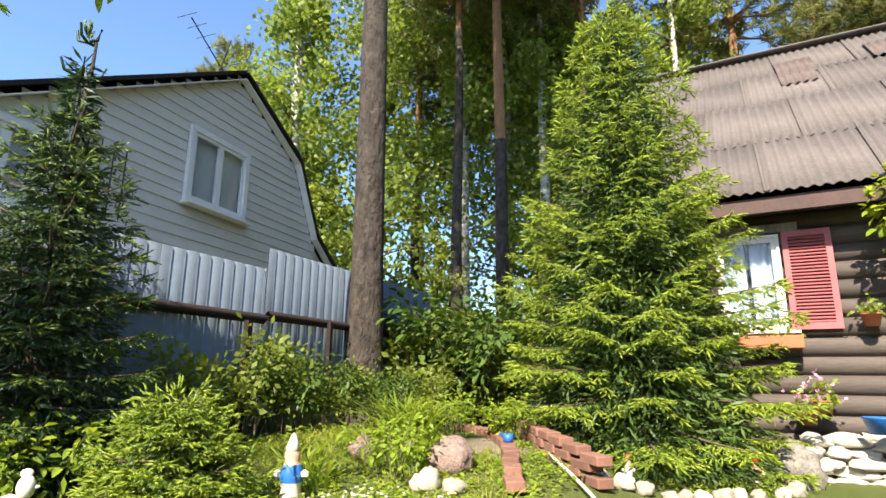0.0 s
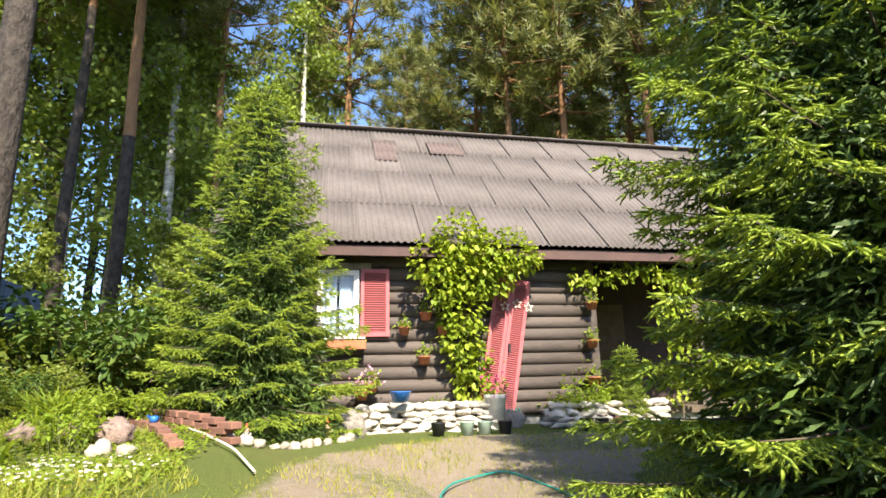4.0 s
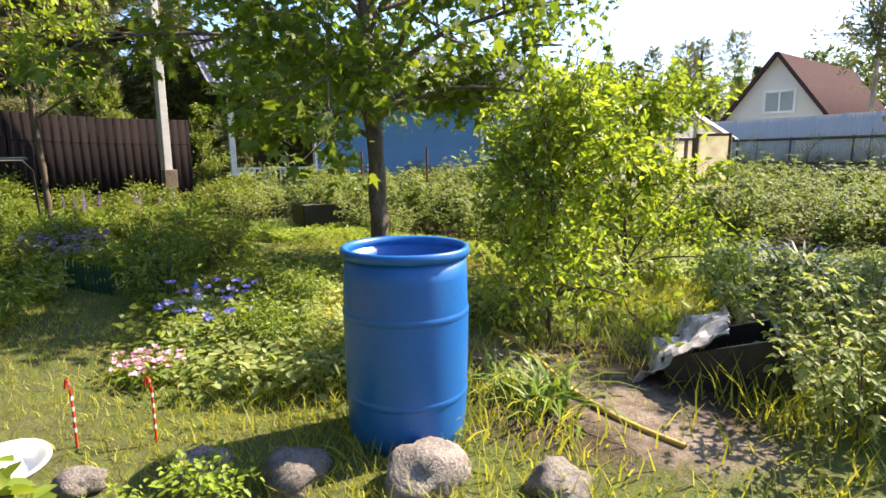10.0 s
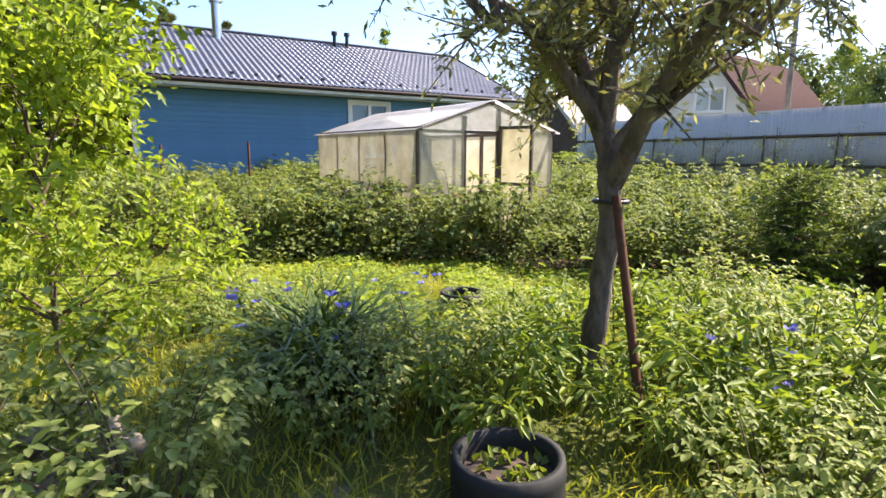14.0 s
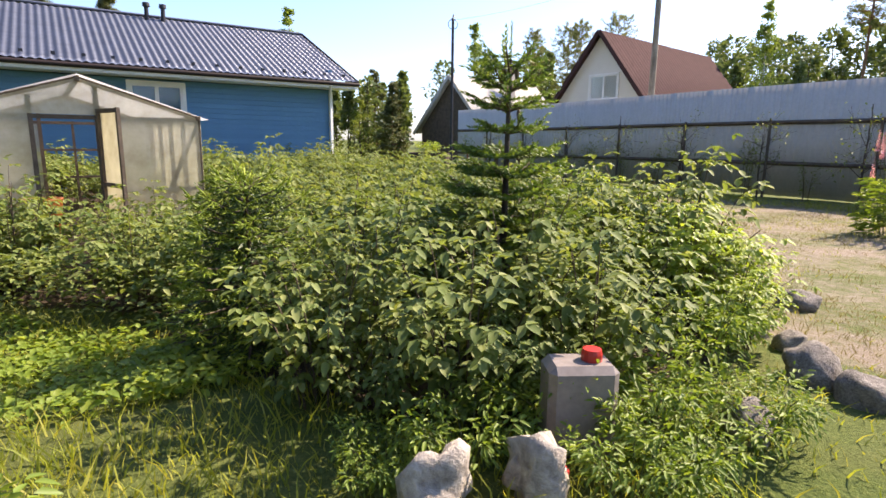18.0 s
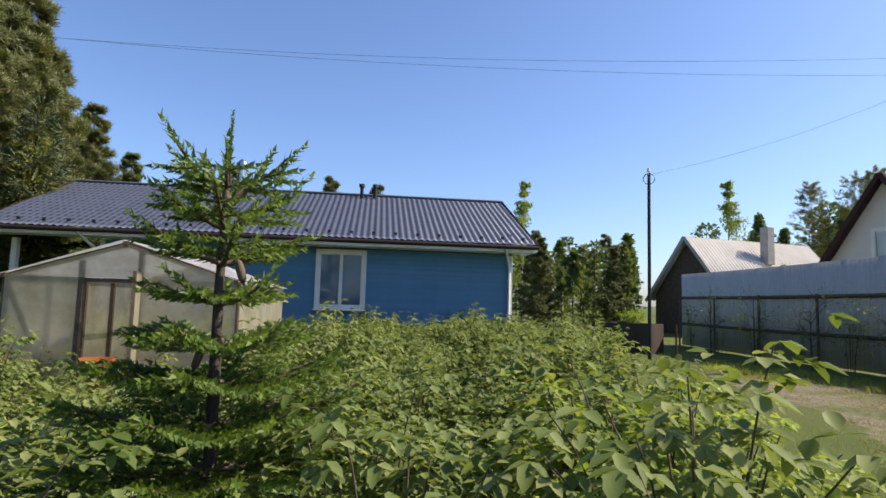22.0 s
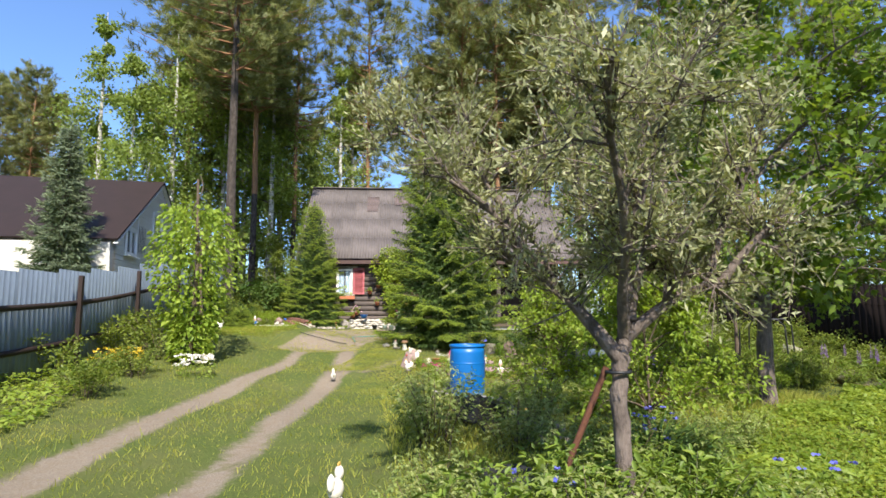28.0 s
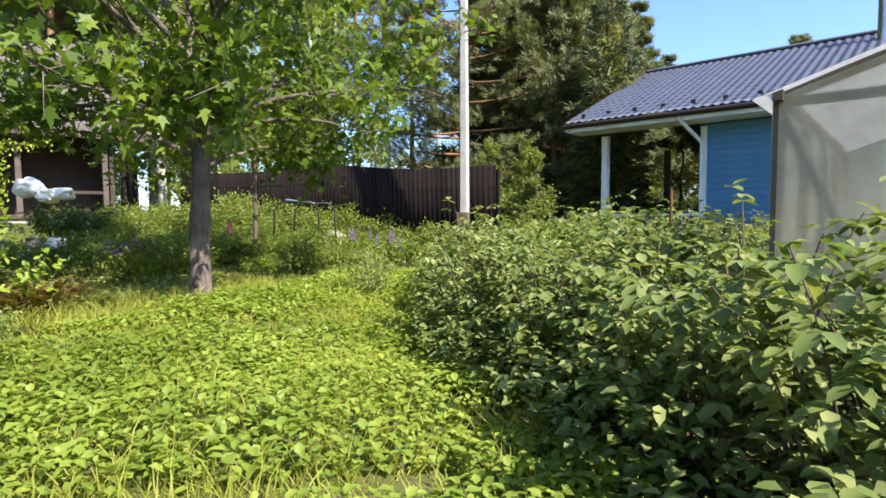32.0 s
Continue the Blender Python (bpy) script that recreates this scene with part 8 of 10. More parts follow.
cover_sheet("cane_cover", [(-6.0, -17.6), (-3.0, -17.2), (-1.2, -17.6), (-1.0, -21.0), (-2.6, -22.6), (-5.2, -20.6)], 12000, 318, M_RASP, 0.07, 0.85, "raspberry leaves between the canes", clumps=0.3)

# ---- things ----
def build_barrel():
    ob = thing("water_barrel", -0.60, -7.95, -0.31, 20, "open blue plastic drum standing in the grass", "barrel")
    prof = [(0.0, 0.0), (0.255, 0.0), (0.272, 0.015), (0.278, 0.10), (0.284, 0.22), (0.286, 0.28), (0.290, 0.45), (0.291, 0.60), (0.289, 0.66), (0.284, 0.80), (0.279, 0.885), (0.270, 0.885), (0.270, 0.80), (0.276, 0.5), (0.268, 0.03), (0.0, 0.03)]
    part("drum", lathe(prof, 44), M_BLUE_PLASTIC, ob, smooth=True)
    part("rim", lathe([(0.272, 0.880), (0.290, 0.884), (0.297, 0.900), (0.295, 0.920), (0.286, 0.928), (0.270, 0.922), (0.266, 0.900), (0.272, 0.880)], 44), M_BLUE_PLASTIC, ob, "rolled blue rim", smooth=True)
    for z, r in ((0.25, 0.2855), (0.63, 0.2905)):
        part("hoop", lathe([(r - 0.004, z - 0.022), (r + 0.003, z - 0.010), (r + 0.003, z + 0.010), (r - 0.004, z + 0.022)], 44), M_BLUE_PLASTIC, ob, smooth=True)
    return ob


build_barrel()


def build_pole():
    ob = thing("power_pole", 10.20, -11.74, -0.5, 0, "grey concrete power pole with insulators on top", "pole")
    bm = bmesh.new()
    for z0, z1, w0, w1 in ((-0.2, 7.9, 0.21, 0.15),):
        vs = [bm.verts.new((sx * w / 2, sy * w / 2 * 0.85, z)) for z, w in ((z0, w0), (z1, w1)) for sx, sy in ((-1, -1), (1, -1), (1, 1), (-1, 1))]
        for q in ((0, 1, 2, 3), (7, 6, 5, 4), (0, 4, 5, 1), (1, 5, 6, 2), (2, 6, 7, 3), (3, 7, 4, 0)):
            bm.faces.new([vs[k] for k in q])
        bmesh.ops.bevel(bm, geom=bm.edges[:], offset=0.012, segments=1, affect="EDGES")
    part("shaft", bm, M_CONCRETE, ob)
    part("crossarm", boxed(0, 0, 7.6, 0.07, 0.9, 0.07), M_DARK_STEEL, ob)
    for y in (-0.4, 0.0, 0.4):
        part("insulator", lathe([(0, 0), (0.012, 0), (0.012, 0.08), (0.04, 0.09), (0.045, 0.13), (0.025, 0.17), (0, 0.18)], 10), M_PLASTER, ob, m=pose(0, y, 7.63))
    part("meter_box", boxed(-0.12, 0.0, 1.0, 0.14, 0.28, 0.4, bevel=0.01), M_OLD_BOARD, ob, "small wooden box on the pole")
    return ob


build_pole()


def street_pole(x, y, h, label, lamp):
    ob = thing("street_lamp" if lamp else "utility_pole", x, y, -0.4, 40, label, "pole")
    put("mast", tubes_mesh("mast", [([(0, 0, -0.2), (0, 0, h)], [0.12, 0.085] if lamp else [0.055, 0.045])], M_DARK_STEEL if not lamp else M_GREY_WOOD, 10), ob)
    if lamp:
        put("bracket", tubes_mesh("bracket", [([(0, 0, h - 1.15), (-0.3, 0, h - 0.95), (-0.65, 0, h - 0.9)], 0.022)], M_DARK_STEEL, 6), ob)
        part("lamp_head", lathe([(0, 0.0), (0.10, 0.03), (0.13, 0.10), (0.10, 0.2), (0.05, 0.34), (0.0, 0.36)], 12), M_GALV, ob, "grey cobra lamp head", m=pose(-0.85, 0, h - 1.0, 0, 75, 0), smooth=True)
        part("control_box", boxed(0.0, -0.13, h - 1.0, 0.2, 0.16, 0.3), M_GALV, ob)
    for y in (-0.25, 0.25):
        part("insulator", lathe([(0, 0), (0.012, 0), (0.012, 0.08), (0.045, 0.1), (0.03, 0.18), (0, 0.19)], 8), M_PLASTER, ob, m=pose(0, y, h - 0.1))
    if not lamp:
        put("cable_coil", tubes_mesh("cable_coil", [([(0.16 * math.cos(a), 0, h - 0.18 + 0.16 * math.sin(a)) for a in np.linspace(0, TAU, 16)], 0.012)], M_DARK_STEEL, 5), ob)
    return ob


street_pole(4.75, -31.05, 5.45, "thin dark steel pole with a coil of cable", False)
street_pole(-0.76, -35.05, 7.75, "weathered street pole with a lamp and wires", True)


def white_post():
    ob = thing("white_post", 24.65, -4.49, None, 0, "white painted post beyond the brown fence", "pole")
    put("mast", tubes_mesh("mast", [([(0, 0, -0.2), (0, 0, 4.7)], [0.13, 0.12])], M_WHITE_PAINT, 10), ob)
    part("cap", lathe([(0, 4.78), (0.10, 4.76), (0.16, 4.70), (0.16, 4.66), (0, 4.66)], 12), M_CONCRETE, ob)


white_post()


def wire(a, b, sag, label="thin overhead power line"):
    s = np.linspace(0, 1, 24)[:, None]
    a, b = np.array(a, float), np.array(b, float)
    c = a + (b - a) * s - np.array([0, 0, 4 * sag]) * s * (1 - s)
    put("power_line", tubes_mesh("power_line", [(c, 0.0035)], M_DARK_STEEL, 4), label=label, category="cable", group="power lines")


for k in (-0.4, 0.4):
    wire((10.2, -11.74 + k, 7.25), (-0.76 + k * 0.5, -35.05, 7.15 - k * 0.4), 0.45)
wire((4.75, -31.05, 5.0), (-0.76, -35.05, 6.9), 0.25)
wire((-0.6, -35.05, 7.2), (-14.0, -31.6, 7.6), 0.4)
wire((-0.9, -35.05, 6.8), (-14.0, -32.2, 7.3), 0.4)


def stones(name, spots, mat, label, group, seed, rough=0.28):
    """Separate stones: x, y, size, flatness."""
    meshes = []
    for k in range(4):
        bm = rock_bm(seed + k * 5 + 1, 1.0, 0.85 + 0.1 * k, 0.75, rough)
        me = bpy.data.meshes.new(name)
        bm.to_mesh(me)
        bm.free()
        me.materials.append(mat)
        meshes.append(me)
    rng = np.random.default_rng(seed)
    for k, p in enumerate(spots):
        s, flat = p[2], (p[3] if len(p) > 3 else 1.0)
        z = (p[4] if len(p) > 4 else ground(p[0], p[1])) - 0.03 * s
        put(name, meshes[k % 4], None, pose(p[0], p[1], z, 0, 0, rng.uniform(0, 360)) @ Matrix.Diagonal((s, s, s * flat, 1)), label, "stone", group)


def along(pts, step, size, seed, jit=0.04):
    rng = np.random.default_rng(seed)
    out = []
    for (ax, ay), (bx, by) in zip(pts, pts[1:]):
        L = math.hypot(bx - ax, by - ay)
        for k in range(max(1, int(L / step))):
            t = (k + 0.5) * step / L
            out.append((ax + (bx - ax) * t + rng.normal(0, jit), ay + (by - ay) * t + rng.normal(0, jit), size * rng.uniform(0.7, 1.25), rng.uniform(0.7, 1.05)))
    return out


stones("edging_stone", along([(1.75, -3.95), (1.5, -4.3), (1.1, -4.6), (0.82, -4.9), (0.68, -5.5), (0.95, -6.2)], 0.17, 0.14, 401, 0.03), M_PINK_STONE, "rounded pinkish field stone edging the flower bed", "bed edging stones", 402)
stones("edging_stone", along([(1.15, 4.05), (1.9, 4.1), (2.6, 4.3), (3.0, 4.6)], 0.15, 0.125, 403, 0.02), M_PEBBLE, "rounded pale pebble edging the spruce bed", "pebble edging", 404)
stones("edging_stone", along([(-0.1, 3.5), (0.5, 3.6)], 0.24, 0.18, 405), M_PEBBLE, "rounded pale stone at the foot of the bed", "pebble edging", 406)
stones("boulder", [(0.2, 3.95, 0.34, 0.95), (-0.42, 4.2, 0.22), (-0.1, 4.35, 0.16)], M_PINK_STONE, "rounded granite boulder in the flower bed", "boulders", 407)
stones("boulder", [(3.15, 4.95, 0.5, 1.0), (5.85, 4.55, 0.42, 0.9)], M_STONE, "rounded granite boulder by the stone wall", "boulders", 408)
stones("boulder", [(-0.34, -7.05, 0.27, 1.2), (-0.55, -7.33, 0.28, 0.8), (-0.97, -7.67, 0.34, 0.75), (-1.41, -7.96, 0.22, 0.9), (0.05, -6.75, 0.2, 0.7)], M_STONE, "grey granite boulder in the grass by the barrel", "boulders", 409)
stones("boulder", [(-6.74, -18.44, 0.31, 0.95), (-6.98, -18.28, 0.28, 0.85), (-6.60, -18.90, 0.20), (-6.55, -20.1, 0.30, 0.8), (-6.55, -17.6, 0.24)], M_STONE, "dark grey granite boulder edging the raspberries", "raspberry edging stones", 410)
stones("boulder", [(2.95, -4.75, 0.24, 0.9), (2.6, -5.3, 0.26, 0.9), (2.9, -5.4, 0.22), (2.45, -4.85, 0.2), (3.3, -5.3, 0.2), (3.9, -6.0, 0.2), (4.2, -5.7, 0.22), (2.79, -2.96, 0.22), (2.91, -2.62, 0.2), (3.35, -3.44, 0.18), (2.5, -3.1, 0.2), (3.7, -2.6, 0.22), (3.1, -3.1, 0.16), (4.0, -2.75, 0.2), (0.86, -5.45, 0.22), (1.25, -3.0, 0.16)], M_PINK_STONE, "field stone among the flowers", "rockery stones", 411)
stones("boulder", [(1.9, -0.68, 0.26, 0.6), (1.94, -1.19, 0.24, 0.5), (2.15, -1.8, 0.15), (2.25, -1.95, 0.12), (2.7, -2.2, 0.14), (1.0, -3.5, 0.14), (0.85, -3.75, 0.12), (1.6, -3.4, 0.2), (1.45, -3.6, 0.14)], M_PEBBLE, "pale field stone in the grass at the foot of the spruce", "rockery stones", 412)


def dry_wall(x0, y0, x1, y1, h, seed):
    """A low wall of flat pale stones laid dry."""
    rng = np.random.default_rng(seed)
    L, turn = math.hypot(x1 - x0, y1 - y0), math.degrees(math.atan2(y1 - y0, x1 - x0))
    ob = thing("dry_stone_wall", x0, y0, min(ground(x0, y0), ground(x1, y1)) - 0.02, turn, "low dry wall of flat pale limestone in front of the log house", "wall")
    meshes = []
    for k in range(6):
        bm = rock_bm(seed + k * 3, 1.0, 0.9, 0.8, 0.35)
        me = bpy.data.meshes.new("stone")
        bm.to_mesh(me)
        bm.free()
        me.materials.append(M_PALE_STONE)
        meshes.append(me)
    z, row = 0.0, 0
    while z < h:
        th = rng.uniform(0.07, 0.115)
        x = -0.1 * (row % 2)
        while x < L:
            w = rng.uniform(0.16, 0.36)
            for dep in (0, 1):
                put("stone", meshes[rng.integers(6)], ob, pose(x + w / 2, dep * 0.26 + row * 0.025 + rng.normal(0, 0.02), z + rng.normal(0, 0.008), rng.normal(0, 6), rng.normal(0, 6), rng.uniform(-15, 15)) @ Matrix.Diagonal((w * 1.05, 0.30, th * 1.35, 1)))
            x += w * 0.93
        z += th
        row += 1
    return ob


dry_wall(3.55, 5.35, 5.45, 4.55, 0.40, 421)
dry_wall(6.35, 4.05, 7.95, 3.15, 0.36, 431)


def brick_edge():
    """Brick edging of the path up beside the spruce, and the brick ring round its foot."""
    ob = thing("brick_path_edge", 0.0, 0.0, 0.0, 0, "curved low edging of weathered red bricks beside the sandy path", "edging")
    bm = boxed(0, 0, 0, 0.24, 0.115, 0.065, bevel=0.006)
    me = bpy.data.meshes.new("brick")
    bm.to_mesh(me)
    bm.free()
    me.materials.append(M_BRICK)
    rng = np.random.default_rng(441)
    line = np.array([(0.54, 3.50), (0.60, 4.0), (0.68, 4.7), (0.66, 5.4), (0.55, 6.1), (0.45, 6.8)])
    s = np.concatenate([[0], np.cumsum(np.hypot(*np.diff(line, axis=0).T))])
    for d in np.arange(0.05, s[-1], 0.25):
        x, y = np.interp(d, s, line[:, 0]), np.interp(d, s, line[:, 1])
        x2, y2 = np.interp(d + 0.1, s, line[:, 0]), np.interp(d + 0.1, s, line[:, 1])
        put("brick", me, ob, pose(x, y, ground(x, y) + 0.035, rng.normal(0, 2), rng.normal(0, 1.5), math.degrees(math.atan2(y2 - y, x2 - x)) + rng.normal(0, 3)))
    ob = thing("brick_bed_wall", 1.0, 4.4, None, 0, "low wall of old red bricks round the spruce bed", "edging")
    base = ground(1.0, 4.4)
    line = np.array([(1.16, 3.85), (1.04, 4.3), (0.98, 4.8), (1.0, 5.5), (1.05, 6.3)])
    s = np.concatenate([[0], np.cumsum(np.hypot(*np.diff(line, axis=0).T))])
    for row in range(3):
        for d in np.arange(0.05 + 0.12 * (row % 2), s[-1] - 0.2, 0.25):
            x, y = np.interp(d, s, line[:, 0]), np.interp(d, s, line[:, 1])
            x2, y2 = np.interp(d + 0.1, s, line[:, 0]), np.interp(d + 0.1, s, line[:, 1])
            put("brick", me, ob, pose(x - 1.0, y - 4.4, ground(x, y) - base + 0.02 + row * 0.068, 0, 0, math.degrees(math.atan2(y2 - y, x2 - x)) + rng.normal(0, 2)))


brick_edge()


def gnome(x, y, h, hat, coat, label, turn=0.0, z=None):
    """A garden figure as one plain shape, coloured by its bands."""
    k = h / 0.5
    prof = [(0, 0), (0.085, 0.0), (0.095, 0.04), (0.085, 0.10), (0.10, 0.14), (0.105, 0.20), (0.085, 0.27), (0.062, 0.295), (0.072, 0.32), (0.070, 0.355), (0.058, 0.375), (0.065, 0.38), (0.045, 0.43), (0.022, 0.48), (0.0, 0.50)]
    bm = lathe([(r * k * 0.85, z_ * k) for r, z_ in prof], 16, 0.03, int(x * 10) % 7)
    for f in bm.faces:
        f.smooth = True
        zc = f.calc_center_median().z / k
        f.material_index = 0 if zc < 0.12 else 1 if zc < 0.27 else 2 if zc < 0.372 else 3
    for sx in (-1, 1):
        bmesh.ops.create_icosphere(bm, subdivisions=1, radius=0.035 * k, matrix=pose(sx * 0.105 * k, -0.02 * k, 0.20 * k))
    me = bpy.data.meshes.new("garden_gnome")
    bm.to_mesh(me)
    bm.free()
    for m in (M_PLASTER, coat, M_SKIN, hat):
        me.materials.append(m)
    return put("garden_gnome", me, None, pose(x, y, ground(x, y) if z is None else z, 0, 0, turn), label, "garden figure", "garden figures")


gnome(-0.76, 3.48, 0.38, M_PLASTER, M_BLUE_ENAMEL, "plaster garden gnome with a white hat and blue coat")
gnome(1.56, -4.43, 0.40, M_PINK, M_PLASTER, "plaster garden gnome with a crimson hat and white beard")
gnome(1.88, -5.26, 0.36, M_PALE_GREEN, M_PETAL_VIOLET, "small plaster gnome with a pale hat")
gnome(1.53, -6.29, 0.34, M_PLASTER, M_PLASTER, "weathered plaster gnome among the phlox")
gnome(2.75, -4.3, 0.22, M_TEAL, M_PLASTER, "tiny figure by the path")
gnome(1.55, 4.45, 0.2, M_BRIGHT_RED, M_PLASTER, "small plaster mushroom gnome by the pebbles")
gnome(2.7, 4.75, 0.26, M_BRIGHT_RED, M_YELLOW, "small gnome with a red hat in the spruce bed")
gnome(2.15, -8.29, 0.26, M_BLUE_ENAMEL, M_PLASTER, "small grey-blue figure in the grass")


def mushroom(x, y, h, cap, label):
    ob = thing("mushroom_ornament", x, y, None, 0, label, "garden figure", "garden figures")
    part("stalk", lathe([(0, 0), (0.24 * h, 0), (0.27 * h, 0.1 * h), (0.19 * h, 0.4 * h), (0.15 * h, 0.75 * h), (0, 0.78 * h)], 16), M_PLASTER, ob, smooth=True)
    part("cap", lathe([(0, 0.70 * h), (0.22 * h, 0.70 * h), (0.36 * h, 0.73 * h), (0.37 * h, 0.80 * h), (0.30 * h, 0.93 * h), (0.16 * h, 1.0 * h), (0, 1.02 * h)], 18), cap, ob, smooth=True)


mushroom(2.04, -1.51, 0.29, M_TAN, "plaster mushroom with a brown cap in the grass")
gnome(2.04, -0.97, 0.30, M_RED_DARK, M_PLASTER, "plaster garden gnome with a dark red hat and white beard")


def bird(name, x, y, s, mats, label, turn=0.0, z=None):
    """A plaster bird or beast, one plain shape."""
    bm = bmesh.new()
    for m, idx in ((pose(0, 0, 0.22 * s) @ Matrix.Diagonal((0.17 * s, 0.13 * s, 0.17 * s, 1)), 0), (pose(0.12 * s, 0, 0.44 * s) @ Matrix.Diagonal((0.085 * s, 0.075 * s, 0.12 * s, 1)), 0), (pose(-0.17 * s, 0, 0.34 * s) @ Matrix.Diagonal((0.09 * s, 0.06 * s, 0.15 * s, 1)), 0),
                   (pose(0.20 * s, 0, 0.44 * s) @ Matrix.Diagonal((0.04 * s, 0.025 * s, 0.02 * s, 1)), 1), (pose(0.11 * s, 0, 0.57 * s) @ Matrix.Diagonal((0.06 * s, 0.018 * s, 0.045 * s, 1)), 1), (pose(0, 0, 0.05 * s) @ Matrix.Diagonal((0.13 * s, 0.12 * s, 0.06 * s, 1)), 2)):
        made = bmesh.ops.create_icosphere(bm, subdivisions=2, radius=1.0, matrix=m)
        for f in {f for v in made["verts"] for f in v.link_faces}:
            f.material_index, f.smooth = idx, True
    me = bpy.data.meshes.new(name)
    bm.to_mesh(me)
    bm.free()
    for m in mats:
        me.materials.append(m)
    return put(name, me, None, pose(x, y, ground(x, y) if z is None else z, 0, 0, turn), label, "garden figure", "garden figures")


bird("rooster_figure", 1.2, -3.32, 0.62, (M_PLASTER, M_BRIGHT_RED, M_BLUE_ENAMEL), "white plaster rooster with a red comb", 150)
bird("duck_figure", 0.80, -3.84, 0.26, (M_PLASTER, M_YELLOW, M_PLASTER), "small plaster duck sitting on a stone", 200, 0.20)
bird("goose_figure", 0.32, -4.55, 0.42, (M_PLASTER, M_YELLOW, M_STONE), "white plaster goose figure on a grey base", 160)
bird("stork_figure", 6.05, -6.0, 0.36, (M_DARK_PLASTIC, M_BRIGHT_RED, M_PLASTER), "small black and white bird figure on a stump", 90, 0.10)
bird("swan_figure", -4.36, -11.16, 0.5, (M_PLASTER, M_YELLOW, M_PLASTER), "white plaster bird among the leaves", 40)
bird("hen_figure", -1.98, 2.95, 0.5, (M_PLASTER, M_PLASTER, M_STONE), "white plaster squirrel figure on a stone", 20)
bird("dove_figure", -1.5, -4.6, 0.4, (M_PLASTER, M_PLASTER, M_STONE), "pale plaster bird in the grass by the drive", 70)


def ladybird_rock(x, y, s, seed, spots, label, mat=None, slab=1.0):
    ob = thing("painted_rock", x, y, None, 30 * seed, label, "stone", "painted rocks")
    part("rock", rock_bm(seed, s, s * 0.8, s * slab, 0.45), mat or M_PINK_STONE, ob)
    for dx, dy, dz, r in spots:
        bug = put("ladybird", None, ob, pose(dx * s, dy * s, dz * s, 20, 0, 0))
        part("shell", lathe([(0, 0.55 * r), (0.6 * r, 0.45 * r), (0.95 * r, 0.15 * r), (1.0 * r, 0), (0, 0)], 14), M_BRIGHT_RED, bug, smooth=True)
        part("head", lathe([(0, 0.4 * r), (0.35 * r, 0.3 * r), (0.42 * r, 0), (0, 0)], 10), M_DARK_PLASTIC, bug, m=pose(0, -0.85 * r, 0), smooth=True)
    return ob




def slab_rock():
    """The slanted slab with two ladybirds on its broad face."""
    ob = thing("painted_rock", 0.71, -3.87, None, 0, "slanted pinkish granite slab with two red ladybird ornaments", "stone", "painted rocks")
    bm = bmesh.new()
    bmesh.ops.create_cube(bm, size=1.0)
    bmesh.ops.subdivide_edges(bm, edges=bm.edges[:], cuts=7, use_grid_fill=True)
    for v in bm.verts:
        t = v.co.z + 0.5
        lean = 0.12 * t
        v.co = Vector((v.co.x * (0.26 - 0.12 * t) + lean, v.co.y * (0.36 - 0.14 * t) + 0.05 * t, -0.05 + t * (0.36 + 0.10 * v.co.y)))
        v.co += Vector((1, 1, 0.5)) * 0.025 * noise.noise(v.co * 9) + Vector((0.5, 1, 1)) * 0.012 * noise.noise(v.co * 24)
    part("rock", bm, M_PINK_STONE, ob, smooth=True)
    for dx, dy, dz, r in ((-0.075, -0.075, 0.14, 0.032), (-0.005, 0.035, 0.275, 0.022)):
        bug = put("ladybird", None, ob, pose(dx, dy, dz, 0, -60, 20))
        part("shell", lathe([(0, 0.55 * r), (0.6 * r, 0.45 * r), (0.95 * r, 0.15 * r), (1.0 * r, 0), (0, 0)], 14), M_BRIGHT_RED, bug, smooth=True)
        part("head", lathe([(0, 0.4 * r), (0.35 * r, 0.3 * r), (0.42 * r, 0), (0, 0)], 10), M_DARK_PLASTIC, bug, m=pose(0, -0.85 * r, 0), smooth=True)


slab_rock()
ladybird_rock(1.52, -2.73, 0.26, 5, ((0.0, 0.0, 0.66, 0.04), (0.3, 0.1, 0.4, 0.035)), "rounded stone with red ladybird ornaments")
ladybird_rock(-5.97, -16.70, 0.27, 6, ((0.0, 0.0, 0.62, 0.045), (0.25, 0.2, 0.4, 0.035)), "pale granite rock with red ladybird ornaments", M_LADY_ROCK)
ladybird_rock(-5.68, -16.44, 0.27, 8, (), "pale pointed granite rock", M_LADY_ROCK)


def canister(x, y, h, label):
    ob = thing("plastic_canister", x, y, None, 40, label, "canister", "canisters")
    part("body", boxed(0, 0, h / 2, 0.30, 0.20, h, bevel=0.03), plain("milky_plastic", (.24, .205, .185), (.15, .125, .115), 0.5), ob)
    part("cap", lathe([(0, 0.05), (0.04, 0.05), (0.045, 0.03), (0.045, 0), (0, 0)], 14), M_BRIGHT_RED, ob, "red screw cap", m=pose(-0.05, 0, h))
    return ob


canister(-5.95, -17.10, 0.42, "cloudy plastic canister with a red cap beside the raspberries")


